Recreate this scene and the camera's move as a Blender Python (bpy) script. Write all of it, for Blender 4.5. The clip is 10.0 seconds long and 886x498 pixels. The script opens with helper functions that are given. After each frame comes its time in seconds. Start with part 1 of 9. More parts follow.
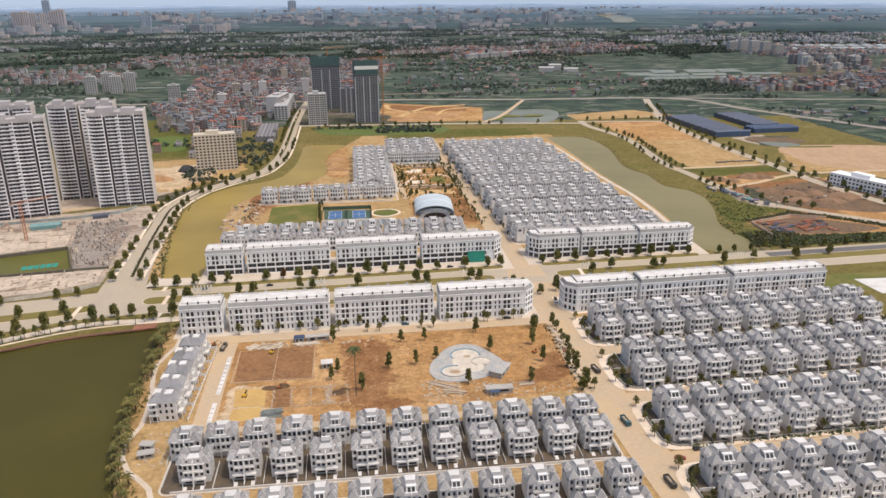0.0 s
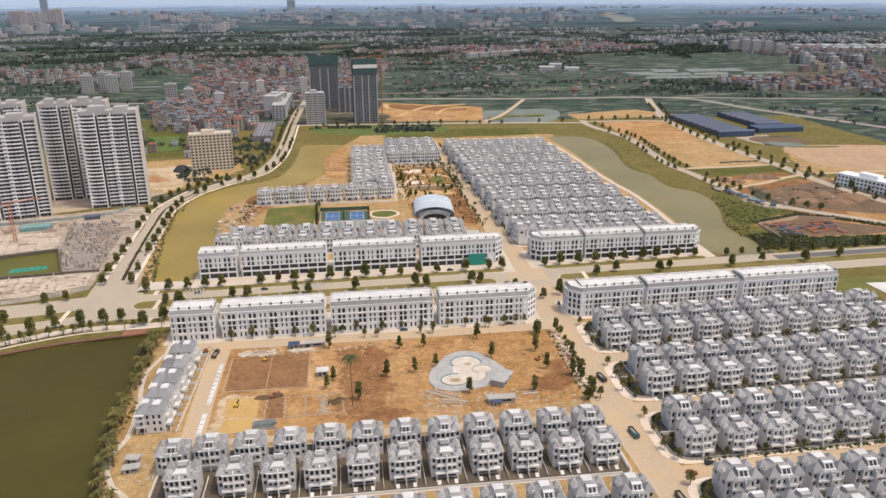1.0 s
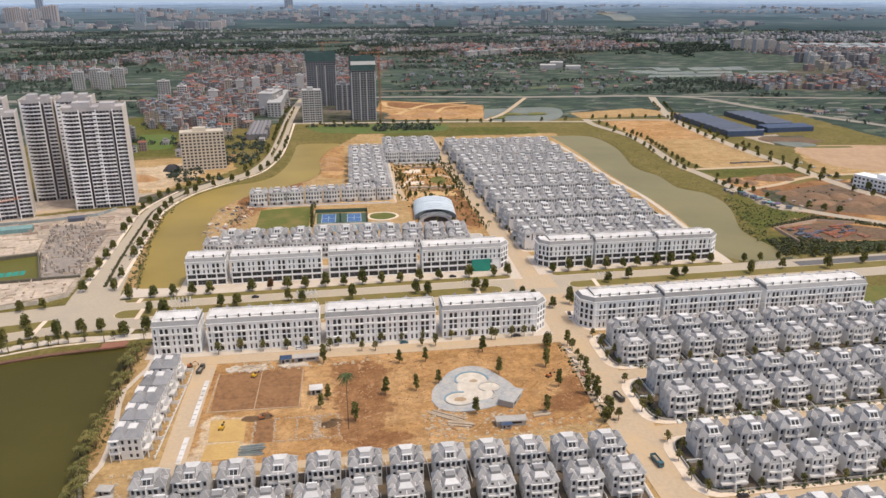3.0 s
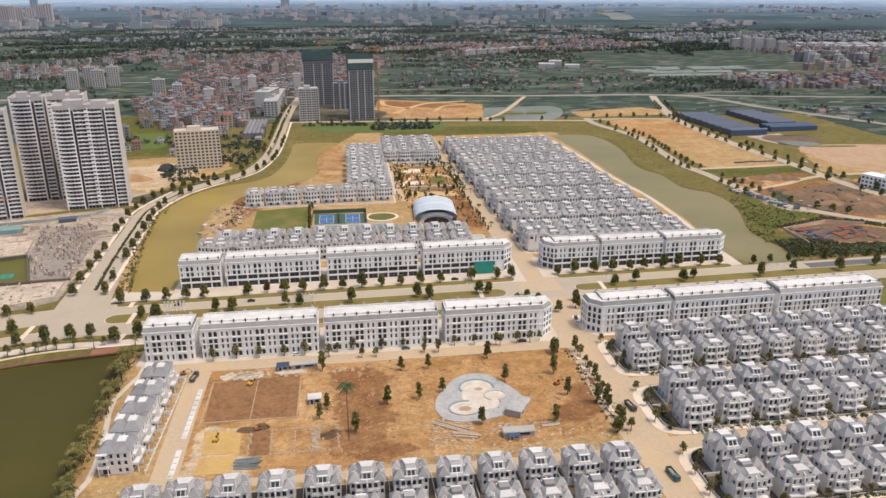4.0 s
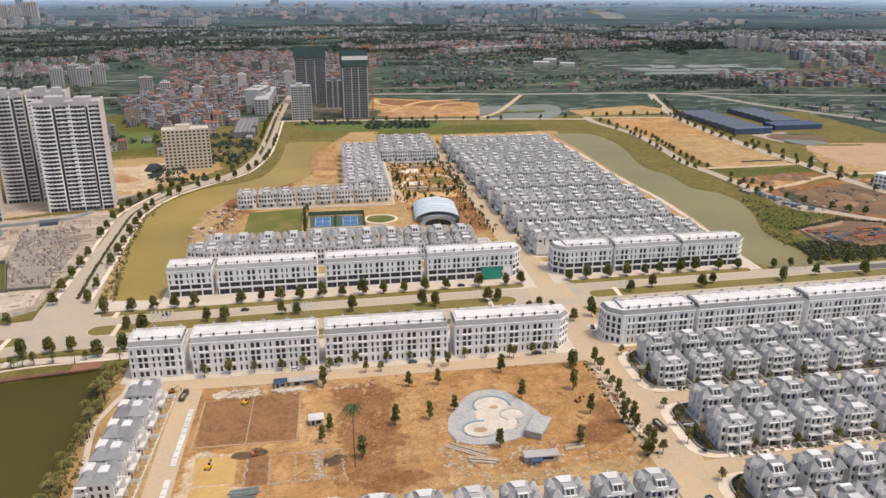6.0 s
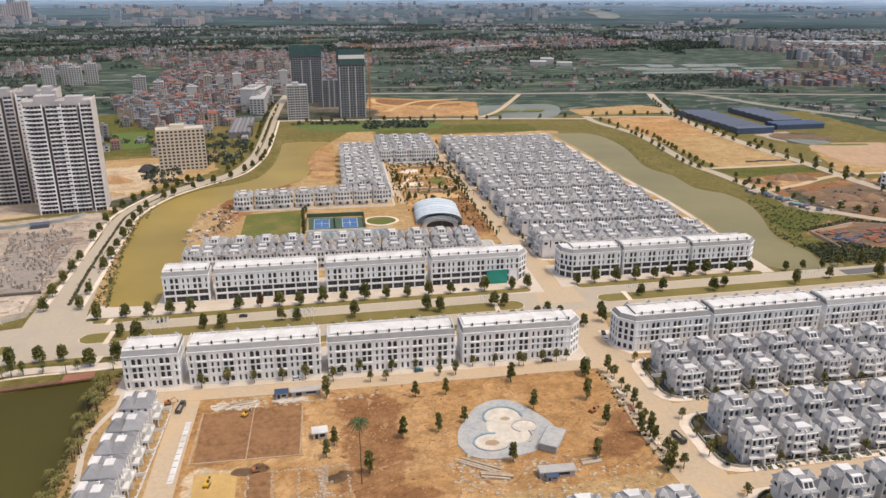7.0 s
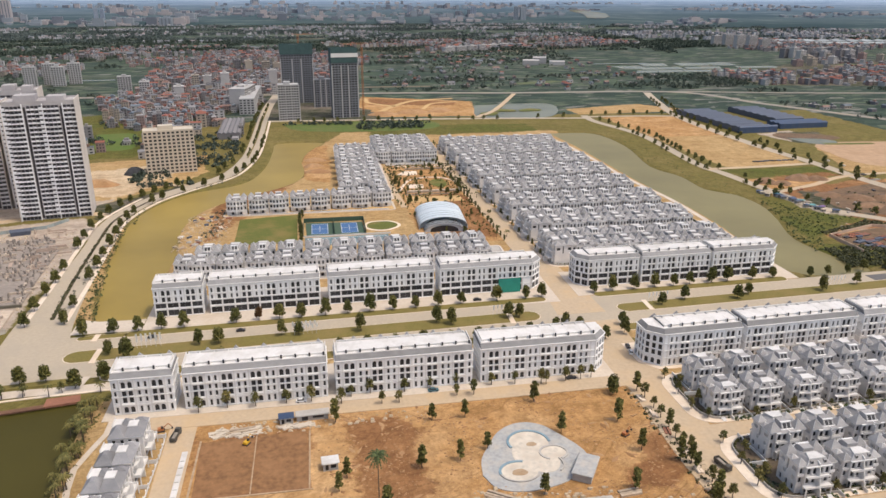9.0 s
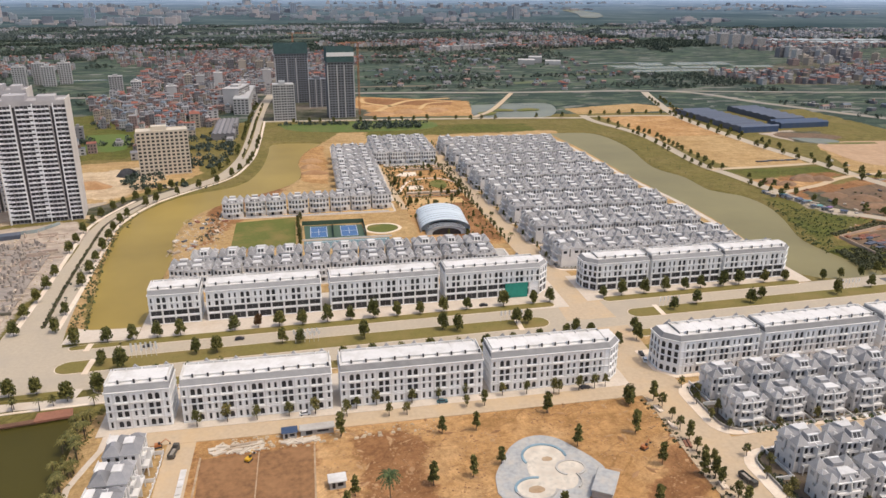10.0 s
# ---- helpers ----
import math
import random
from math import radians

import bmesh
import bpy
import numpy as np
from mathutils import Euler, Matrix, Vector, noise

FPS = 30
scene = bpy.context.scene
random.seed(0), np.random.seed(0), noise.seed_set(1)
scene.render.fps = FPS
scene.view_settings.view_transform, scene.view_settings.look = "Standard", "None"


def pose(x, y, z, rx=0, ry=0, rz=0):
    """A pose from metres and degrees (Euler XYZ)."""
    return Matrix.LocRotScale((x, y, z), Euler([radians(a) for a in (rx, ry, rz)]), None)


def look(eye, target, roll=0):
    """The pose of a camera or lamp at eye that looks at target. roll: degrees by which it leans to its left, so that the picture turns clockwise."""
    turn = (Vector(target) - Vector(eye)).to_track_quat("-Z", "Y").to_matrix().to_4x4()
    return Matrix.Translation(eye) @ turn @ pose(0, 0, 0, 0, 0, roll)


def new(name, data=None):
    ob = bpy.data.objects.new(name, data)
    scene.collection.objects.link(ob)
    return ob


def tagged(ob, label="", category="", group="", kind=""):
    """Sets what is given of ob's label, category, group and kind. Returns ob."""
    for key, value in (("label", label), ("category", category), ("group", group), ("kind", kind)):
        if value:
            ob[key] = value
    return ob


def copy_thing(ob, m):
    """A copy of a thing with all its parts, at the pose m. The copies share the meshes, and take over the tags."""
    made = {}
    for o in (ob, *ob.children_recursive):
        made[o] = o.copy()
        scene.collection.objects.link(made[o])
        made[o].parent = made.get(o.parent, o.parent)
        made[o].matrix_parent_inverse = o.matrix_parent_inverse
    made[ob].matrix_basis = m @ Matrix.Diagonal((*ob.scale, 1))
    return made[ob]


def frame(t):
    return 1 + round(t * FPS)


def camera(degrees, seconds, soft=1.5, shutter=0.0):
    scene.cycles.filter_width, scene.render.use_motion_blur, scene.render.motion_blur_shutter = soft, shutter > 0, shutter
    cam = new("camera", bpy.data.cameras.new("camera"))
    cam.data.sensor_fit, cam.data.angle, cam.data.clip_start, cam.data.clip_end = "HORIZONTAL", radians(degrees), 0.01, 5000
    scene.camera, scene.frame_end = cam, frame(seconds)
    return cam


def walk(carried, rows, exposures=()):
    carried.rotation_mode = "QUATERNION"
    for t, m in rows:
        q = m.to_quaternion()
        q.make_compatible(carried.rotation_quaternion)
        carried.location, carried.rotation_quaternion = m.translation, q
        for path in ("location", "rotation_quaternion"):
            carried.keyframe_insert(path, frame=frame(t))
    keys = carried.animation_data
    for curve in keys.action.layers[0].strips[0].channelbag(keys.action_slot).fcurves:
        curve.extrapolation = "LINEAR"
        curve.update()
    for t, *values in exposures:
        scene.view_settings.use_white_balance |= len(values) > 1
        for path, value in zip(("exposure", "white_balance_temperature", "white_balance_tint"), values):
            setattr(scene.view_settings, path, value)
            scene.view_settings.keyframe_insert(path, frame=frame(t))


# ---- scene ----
cam = camera(62.43, 10.0)
ROWS = [
    (0.0, 0.00, 0.00, 182.00, 70.654, 0.312, -6.960),
    (0.5, 0.76, 6.88, 180.57, 70.650, 0.292, -6.971),
    (1.0, 1.44, 13.73, 179.11, 70.647, 0.276, -6.987),
    (1.5, 2.01, 20.84, 177.75, 70.642, 0.242, -7.004),
    (2.0, 2.29, 27.90, 176.40, 70.620, 0.180, -7.022),
    (2.5, 2.20, 34.86, 175.01, 70.601, 0.125, -7.054),
    (4.0, 0.32, 55.45, 170.31, 70.549, 0.030, -7.376),
    (4.5, -0.72, 62.15, 168.71, 70.555, -0.001, -7.535),
    (5.0, -2.08, 68.78, 167.20, 70.565, -0.023, -7.726),
    (5.5, -3.68, 75.21, 165.69, 70.556, -0.053, -7.935),
    (7.0, -9.29, 95.38, 161.70, 70.543, -0.112, -8.638),
    (7.5, -11.35, 101.81, 160.50, 70.554, -0.124, -8.833),
    (8.0, -13.35, 108.03, 159.35, 70.560, -0.127, -9.053),
    (8.5, -15.33, 114.56, 158.24, 70.566, -0.125, -9.360),
    (9.0, -17.42, 121.41, 157.21, 70.561, -0.119, -9.695),
    (9.5, -19.47, 128.08, 156.21, 70.550, -0.121, -10.030),
    (10.0, -21.63, 134.47, 155.23, 70.555, -0.125, -10.287),
]
walk(cam, [(t, pose(x, y, z, rx, ry, rz)) for t, x, y, z, rx, ry, rz in ROWS], [(0.0, 0.35, 6950, 10.5), (10.0, 0.35, 6950, 10.5)])

# ---- sky and sun ----
world = bpy.data.worlds.new("sky")
scene.world = world
world.use_nodes = True
wn = world.node_tree.nodes
sky = wn.new("ShaderNodeTexSky")
sky.sky_type, sky.sun_disc = "NISHITA", False
SUN_ELEVATION, SUN_AZIMUTH = 66.0, 120.0  # degrees; azimuth from north to east
sky.sun_elevation, sky.sun_rotation = radians(SUN_ELEVATION), radians(SUN_AZIMUTH)
sky.air_density, sky.dust_density = 1.0, 4.0
wn["Background"].inputs["Strength"].default_value = 0.15
world.node_tree.links.new(sky.outputs[0], wn["Background"].inputs["Color"])
sun = new("sun", bpy.data.lights.new("sun", "SUN"))
sun.data.energy, sun.data.angle, sun.data.color = 1.18, radians(3.0), (1.0, 0.95, 0.87)
sx, sy = math.sin(radians(SUN_AZIMUTH)), math.cos(radians(SUN_AZIMUTH))
sz = math.tan(radians(SUN_ELEVATION))
sun.matrix_world = look((sx * 100, sy * 100, sz * 100), (0, 0, 0))

# ---- materials ----
def nodes_of(name):
    m = bpy.data.materials.new(name)
    m.use_nodes = True
    n, l = m.node_tree.nodes, m.node_tree.links
    return m, n, l, n["Principled BSDF"]


def noise_node(n, l, coord, scale, detail=4.0, rough=0.55):
    t = n.new("ShaderNodeTexNoise")
    t.inputs["Scale"].default_value, t.inputs["Detail"].default_value = scale, detail
    t.inputs["Roughness"].default_value = rough
    l.new(coord, t.inputs["Vector"])
    return t.outputs["Fac"]


def ramp(n, l, fac, stops):
    r = n.new("ShaderNodeValToRGB")
    e = r.color_ramp.elements
    while len(e) < len(stops):
        e.new(0.5)
    for k, (p, c) in enumerate(stops):
        e[k].position, e[k].color = p, (*c, 1.0)
    l.new(fac, r.inputs["Fac"])
    return r.outputs["Color"]


def mixed(n, l, fac, a, b, kind="MIX"):
    x = n.new("ShaderNodeMix")
    x.data_type, x.blend_type = "RGBA", kind
    for sock, v in ((x.inputs[0], fac), (x.inputs[6], a), (x.inputs[7], b)):
        if isinstance(v, (int, float)):
            sock.default_value = v
        elif isinstance(v, tuple):
            sock.default_value = (*v, 1.0)
        else:
            l.new(v, sock)
    return x.outputs[2]


def maths(n, l, op, a, b=0.0):
    x = n.new("ShaderNodeMath")
    x.operation, x.use_clamp = op, False
    for sock, v in ((x.inputs[0], a), (x.inputs[1], b)):
        if isinstance(v, (int, float)):
            sock.default_value = v
        else:
            l.new(v, sock)
    return x.outputs[0]


def relief(n, l, bsdf, height, strength=0.3, distance=0.1):
    b = n.new("ShaderNodeBump")
    b.inputs["Strength"].default_value, b.inputs["Distance"].default_value = strength, distance
    l.new(height, b.inputs["Height"])
    l.new(b.outputs[0], bsdf.inputs["Normal"])


def place(n):
    return n.new("ShaderNodeNewGeometry").outputs["Position"]


def shade(c, k):
    return tuple(min(1.0, v * k) for v in c)


def surface(name, colour, rough=0.8, fine=1.5, coarse=0.08, spread=0.25, bump=0.2, each=0.0, stain=None, metal=0.0):
    """Colour with grain and stains at two scales; each: how far objects differ from one another."""
    m, n, l, b = nodes_of(name)
    p = place(n)
    f, c = noise_node(n, l, p, fine, 5), noise_node(n, l, p, coarse, 4, 0.65)
    col = ramp(n, l, f, [(0.25, shade(colour, 1 - spread)), (0.75, shade(colour, 1 + spread))])
    other = stain or shade(colour, 1 - 1.4 * spread)
    col = mixed(n, l, ramp(n, l, c, [(0.45, (0, 0, 0)), (0.68, (0.75, 0.75, 0.75))]), col, other)
    if each:
        o = n.new("ShaderNodeObjectInfo").outputs["Random"]
        col = mixed(n, l, 1.0, col, ramp(n, l, o, [(0.0, (1 - each,) * 3), (1.0, (1 + each,) * 3)]), "MULTIPLY")
    l.new(col, b.inputs["Base Color"])
    b.inputs["Roughness"].default_value, b.inputs["Metallic"].default_value = rough, metal
    if bump:
        relief(n, l, b, f, bump)
    return m


WALL = surface("white_render", (0.67, 0.652, 0.63), 0.85, 2.0, 0.15, 0.08, 0.1, 0.10, (0.55, 0.545, 0.55))
SHOPWALL = surface("warm_white_render", (0.84, 0.845, 0.85), 0.85, 2.0, 0.12, 0.05, 0.1, 0.03, (0.74, 0.73, 0.72))
TRIM = surface("white_trim", (0.72, 0.71, 0.695), 0.75, 3.0, 0.3, 0.05, 0.05, 0.04)
DECK = surface("white_roof_deck", (0.67, 0.655, 0.635), 0.8, 1.0, 0.12, 0.06, 0.1, 0.04, (0.50, 0.475, 0.44))
LAKESLATE = surface("dark_grey_slate", (0.235, 0.235, 0.245), 0.8, 6.0, 0.25, 0.16, 0.3, 0.20, (0.31, 0.305, 0.305))
SLATE = surface("grey_slate", (0.298, 0.290, 0.286), 0.8, 6.0, 0.25, 0.16, 0.3, 0.20, (0.37, 0.36, 0.353))
DARKSLATE = surface("terrace_slate", (0.235, 0.232, 0.232), 0.8, 6.0, 0.25, 0.16, 0.3, 0.20, (0.30, 0.295, 0.29))
RIDGE = surface("pale_ridge_caps", (0.56, 0.555, 0.56), 0.8, 2.0, 0.2, 0.06, 0.0)
CONCRETE = surface("concrete", (0.42, 0.40, 0.37), 0.9, 1.2, 0.1, 0.12, 0.2, 0.06, (0.33, 0.30, 0.27))
PAVING = surface("pale_paving", (0.74, 0.63, 0.51), 0.9, 0.8, 0.06, 0.10, 0.1, 0.0, (0.64, 0.50, 0.36))
ROAD = surface("dusty_concrete_road", (0.475, 0.368, 0.250), 0.9, 0.6, 0.05, 0.10, 0.1, 0.0, (0.54, 0.385, 0.225))
GREYROAD = surface("grey_concrete_road", (0.43, 0.362, 0.272), 0.9, 0.6, 0.04, 0.08, 0.1, 0.0, (0.38, 0.33, 0.26))
LAWN = surface("lawn", (0.17, 0.14, 0.035), 0.95, 1.5, 0.05, 0.25, 0.4, 0.0, (0.24, 0.17, 0.06))
GREENLAWN = surface("green_lawn", (0.105, 0.12, 0.02), 0.95, 1.5, 0.05, 0.3, 0.4, 0.0, (0.22, 0.16, 0.05))
# Dark soil, with the shade between villas put into its colour too.
SOIL = surface("dark_soil_and_shade", (0.095, 0.075, 0.055), 0.95, 0.8, 0.08, 0.3, 0.4, 0.0, (0.17, 0.12, 0.07))
DIRT = surface("orange_dirt", (0.40, 0.24, 0.12), 0.95, 0.5, 0.04, 0.18, 0.5, 0.0, (0.30, 0.155, 0.07))
REDSOIL = surface("red_soil", (0.225, 0.113, 0.048), 0.95, 0.45, 0.08, 0.42, 0.6, 0.0, (0.30, 0.155, 0.07))
SAND = surface("yellow_sand", (0.55, 0.37, 0.17), 0.95, 0.6, 0.07, 0.1, 0.4, 0.0, (0.48, 0.30, 0.13))
RUBBLE = surface("rubble", (0.46, 0.385, 0.30), 0.95, 0.5, 0.1, 0.3, 0.6, 0.2)
GLASS = surface("dark_window", (0.032, 0.032, 0.035), 0.55, 1.0, 0.3, 0.3, 0.0, 0.5)
BARK = surface("bark", (0.10, 0.075, 0.05), 0.95, 4.0, 0.5, 0.3, 0.4)
BLUESTEEL = surface("blue_sheet_metal", (0.035, 0.065, 0.13), 0.5, 2.0, 0.2, 0.12, 0.1, 0.1, (0.06, 0.08, 0.12))
PALESTEEL = surface("pale_blue_sheet_metal", (0.62, 0.70, 0.75), 0.45, 2.0, 0.1, 0.08, 0.1)
NET = surface("green_net", (0.02, 0.26, 0.20), 0.8, 2.0, 0.2, 0.2, 0.3)
DARKNET = surface("dark_green_net", (0.05, 0.10, 0.10), 0.8, 2.0, 0.2, 0.2, 0.3)
COURTTEAL = surface("teal_court_paint", (0.13, 0.21, 0.23), 0.8, 2.0, 0.2, 0.1, 0.05)
COURTBLUE = surface("blue_court_paint", (0.055, 0.14, 0.30), 0.8, 2.0, 0.2, 0.1, 0.05)
COURTGREEN = surface("green_court_paint", (0.055, 0.10, 0.065), 0.8, 2.0, 0.2, 0.1, 0.05)
ORANGE = surface("orange_paint", (0.42, 0.15, 0.05), 0.5, 2.0, 0.2, 0.1, 0.05)
YELLOW = surface("yellow_paint", (0.65, 0.38, 0.03), 0.5, 2.0, 0.2, 0.1, 0.05)
DARKMETAL = surface("dark_metal", (0.05, 0.05, 0.055), 0.5, 2.0, 0.2, 0.2, 0.05)
BEIGE = surface("beige_render", (0.54, 0.48, 0.395), 0.85, 1.0, 0.1, 0.06, 0.1, 0.0, (0.58, 0.505, 0.40))
TIMBER = surface("timber_deck", (0.30, 0.13, 0.08), 0.8, 2.0, 0.2, 0.2, 0.2)
DARKTIMBER = surface("weathered_dark_timber", (0.17, 0.085, 0.05), 0.85, 2.0, 0.2, 0.25, 0.2)
POOLBLUE = surface("blue_pool_tiles", (0.20, 0.31, 0.37), 0.5, 2.0, 0.2, 0.25, 0.0)


def leaves(name, dark, light):
    m, n, l, b = nodes_of(name)
    g = n.new("ShaderNodeNewGeometry")
    o = n.new("ShaderNodeObjectInfo").outputs["Random"]
    c = ramp(n, l, g.outputs["Random Per Island"], [(0.0, dark), (1.0, light)])
    c = mixed(n, l, 1.0, c, ramp(n, l, o, [(0.0, (0.75, 0.8, 0.7)), (1.0, (1.25, 1.15, 1.1))]), "MULTIPLY")
    l.new(c, b.inputs["Base Color"])
    b.inputs["Roughness"].default_value = 0.75
    return m


LEAF = leaves("tree_leaves", (0.050, 0.060, 0.013), (0.185, 0.175, 0.045))
YOUNGLEAF = leaves("young_tree_leaves", (0.065, 0.07, 0.018), (0.23, 0.205, 0.065))
LAKEPALM = leaves("lakeside_palm_leaves", (0.065, 0.072, 0.018), (0.225, 0.195, 0.06))
PALMLEAF = leaves("palm_leaves", (0.030, 0.055, 0.016), (0.10, 0.125, 0.040))
# Distance haze is mixed into these two greens: bluer, paler for the belts.
FARLEAF = leaves("haze_tinted_leaves", (0.032, 0.052, 0.042), (0.072, 0.098, 0.076))
BELTLEAF = leaves("hazy_belt_leaves", (0.070, 0.094, 0.100), (0.108, 0.138, 0.142))
RUSTLEAF = leaves("rust_leaves", (0.10, 0.05, 0.02), (0.18, 0.09, 0.03))


def water(name, colour, rough):
    m, n, l, b = nodes_of(name)
    p = place(n)
    c = noise_node(n, l, p, 0.012, 4)
    l.new(ramp(n, l, c, [(0.3, shade(colour, 0.82)), (0.7, shade(colour, 1.15))]), b.inputs["Base Color"])
    b.inputs["Roughness"].default_value, b.inputs["Specular IOR Level"].default_value = rough, 0.12
    relief(n, l, b, noise_node(n, l, p, 0.9, 4), 0.10, 0.2)
    return m


LAKE = water("dark_olive_water", (0.068, 0.058, 0.013), 0.5)
CANAL = water("muddy_canal_water", (0.30, 0.216, 0.058), 0.4)
CANALGREY = water("grey_green_canal_water", (0.215, 0.185, 0.085), 0.4)
PITWATER = water("olive_pit_water", (0.12, 0.115, 0.03), 0.4)
POND = water("grey_pond_water", (0.16, 0.16, 0.11), 0.25)


def ground_material():
    """Fields, with other soils where the two attributes say so."""
    m, n, l, b = nodes_of("ground_cover")
    p = place(n)
    masks = []
    for name in ("cover", "soil"):
        a = n.new("ShaderNodeAttribute")
        a.attribute_name = name
        sep = n.new("ShaderNodeSeparateColor")
        l.new(a.outputs["Color"], sep.inputs[0])
        masks += [sep.outputs[0], sep.outputs[1], sep.outputs[2], a.outputs["Alpha"]]
    scaled = n.new("ShaderNodeMapping")
    scaled.inputs["Scale"].default_value = (0.007, 0.016, 0.0)
    scaled.inputs["Rotation"].default_value = (0, 0, 0.25)
    l.new(p, scaled.inputs["Vector"])
    wob = n.new("ShaderNodeVectorMath")
    wob.operation = "ADD"
    nz = n.new("ShaderNodeTexNoise")
    nz.inputs["Scale"].default_value = 0.004
    l.new(p, nz.inputs["Vector"])
    l.new(scaled.outputs[0], wob.inputs[0])
    l.new(nz.outputs["Color"], wob.inputs[1])
    v = n.new("ShaderNodeTexVoronoi")
    v.distance = "CHEBYCHEV"
    l.new(wob.outputs[0], v.inputs["Vector"])
    sv = n.new("ShaderNodeSeparateColor")
    l.new(v.outputs["Color"], sv.inputs[0])
    # Field greens carry some bluish distance haze in their base colour.
    field = ramp(n, l, sv.outputs[0], [(0.0, (0.028, 0.046, 0.036)), (0.30, (0.040, 0.063, 0.047)), (0.55, (0.060, 0.088, 0.060)),
                                       (0.78, (0.098, 0.126, 0.080)), (0.90, (0.126, 0.126, 0.102)), (0.97, (0.22, 0.215, 0.19))])
    fine, mid, big = noise_node(n, l, p, 0.25, 6), noise_node(n, l, p, 0.02, 6, 0.65), noise_node(n, l, p, 0.0035, 5, 0.6)
    small = noise_node(n, l, p, 1.1, 5, 0.7)
    tracks = n.new("ShaderNodeMapping")
    tracks.inputs["Scale"].default_value = (0.03, 0.16, 1.0)
    tracks.inputs["Rotation"].default_value = (0, 0, 0.4)
    l.new(p, tracks.inputs["Vector"])
    rut = noise_node(n, l, tracks.outputs[0], 1.0, 5, 0.7)

    wave = n.new("ShaderNodeTexWave")
    wave.inputs["Scale"].default_value, wave.inputs["Distortion"].default_value = 0.035, 14.0
    wave.inputs["Detail"].default_value, wave.inputs["Detail Scale"].default_value = 4.0, 0.6
    l.new(p, wave.inputs["Vector"])
    ruts = ramp(n, l, wave.outputs["Fac"], [(0.0, (0.22,) * 3), (0.16, (0, 0, 0)), (0.40, (0, 0, 0)), (0.50, (0.16,) * 3), (0.60, (0, 0, 0))])

    turned = n.new("ShaderNodeMapping")
    turned.inputs["Rotation"].default_value = (0, 0, 1.1)
    l.new(p, turned.inputs["Vector"])
    tyre = n.new("ShaderNodeTexWave")
    tyre.inputs["Scale"].default_value, tyre.inputs["Distortion"].default_value = 0.075, 22.0
    tyre.inputs["Detail"].default_value, tyre.inputs["Detail Scale"].default_value = 3.0, 0.35
    l.new(turned.outputs[0], tyre.inputs["Vector"])
    worn = mixed(n, l, 1.0, ramp(n, l, tyre.outputs["Fac"], [(0.0, (0.55,) * 3), (0.10, (0, 0, 0)), (0.72, (0, 0, 0)), (0.80, (0.4,) * 3), (0.88, (0, 0, 0))]),
                 ramp(n, l, noise_node(n, l, p, 0.03, 4, 0.6), [(0.44, (0, 0, 0)), (0.58, (1, 1, 1))]), "MULTIPLY")

    patchy = noise_node(n, l, p, 0.11, 7, 0.70)
    uneven = ramp(n, l, patchy, [(0.30, (0.70, 0.68, 0.66)), (0.5, (0.98, 0.98, 0.98)), (0.70, (1.22, 1.24, 1.26))])

    grit = ramp(n, l, noise_node(n, l, p, 0.42, 6, 0.75), [(0.34, (0.74, 0.72, 0.70)), (0.5, (1.0, 1.0, 1.0)), (0.66, (1.20, 1.21, 1.22))])

    def soil(dark, light, blotch, amount=0.8, at=0.5):
        c = mixed(n, l, 0.5, ramp(n, l, fine, [(0.3, dark), (0.7, light)]), ramp(n, l, small, [(0.3, dark), (0.7, light)]))
        c = mixed(n, l, ramp(n, l, mid, [(at - 0.06, (0, 0, 0)), (at + 0.08, (amount,) * 3)]), c, blotch)
        c = mixed(n, l, 1.0, c, uneven, "MULTIPLY")
        c = mixed(n, l, 1.0, c, grit, "MULTIPLY")
        c = mixed(n, l, ruts, c, shade(dark, 0.8))
        c = mixed(n, l, worn, c, shade(dark, 0.72))
        return mixed(n, l, ramp(n, l, rut, [(0.52, (0, 0, 0)), (0.66, (0.6,) * 3)]), c, light)
    field = mixed(n, l, ramp(n, l, mid, [(0.50, (0, 0, 0)), (0.60, (0.75,) * 3)]), field, (0.026, 0.042, 0.033))
    field = mixed(n, l, ramp(n, l, big, [(0.48, (0, 0, 0)), (0.62, (0.45,) * 3)]), field, (0.034, 0.053, 0.044))
    kinds = [soil((0.125, 0.108, 0.028), (0.195, 0.158, 0.052), (0.225, 0.17, 0.065), 0.6, 0.53), soil((0.37, 0.245, 0.112), (0.53, 0.36, 0.175), (0.36, 0.225, 0.095), 0.75),
             soil((0.285, 0.150, 0.057), (0.52, 0.298, 0.124), (0.58, 0.37, 0.185), 0.75, 0.53),
             mixed(n, l, 0.45, ramp(n, l, noise_node(n, l, p, 0.09, 7, 0.62), [(0.34, (0.24, 0.195, 0.155)), (0.5, (0.42, 0.345, 0.275)), (0.66, (0.60, 0.515, 0.42))]), ramp(n, l, small, [(0.3, (0.27, 0.22, 0.18)), (0.7, (0.52, 0.44, 0.36))])),
             soil((0.20, 0.094, 0.039), (0.305, 0.150, 0.066), (0.39, 0.215, 0.098), 0.6, 0.54), soil((0.065, 0.080, 0.014), (0.130, 0.130, 0.030), (0.15, 0.125, 0.035), 0.7),
             soil((0.50, 0.38, 0.24), (0.66, 0.52, 0.36), (0.42, 0.29, 0.17), 0.6), soil((0.10, 0.085, 0.065), (0.24, 0.20, 0.16), (0.045, 0.055, 0.025), 0.9, 0.45)]
    col = field
    rough_edge = maths(n, l, "MULTIPLY", maths(n, l, "SUBTRACT", noise_node(n, l, p, 0.06, 8, 0.72), 0.5), 2.0)
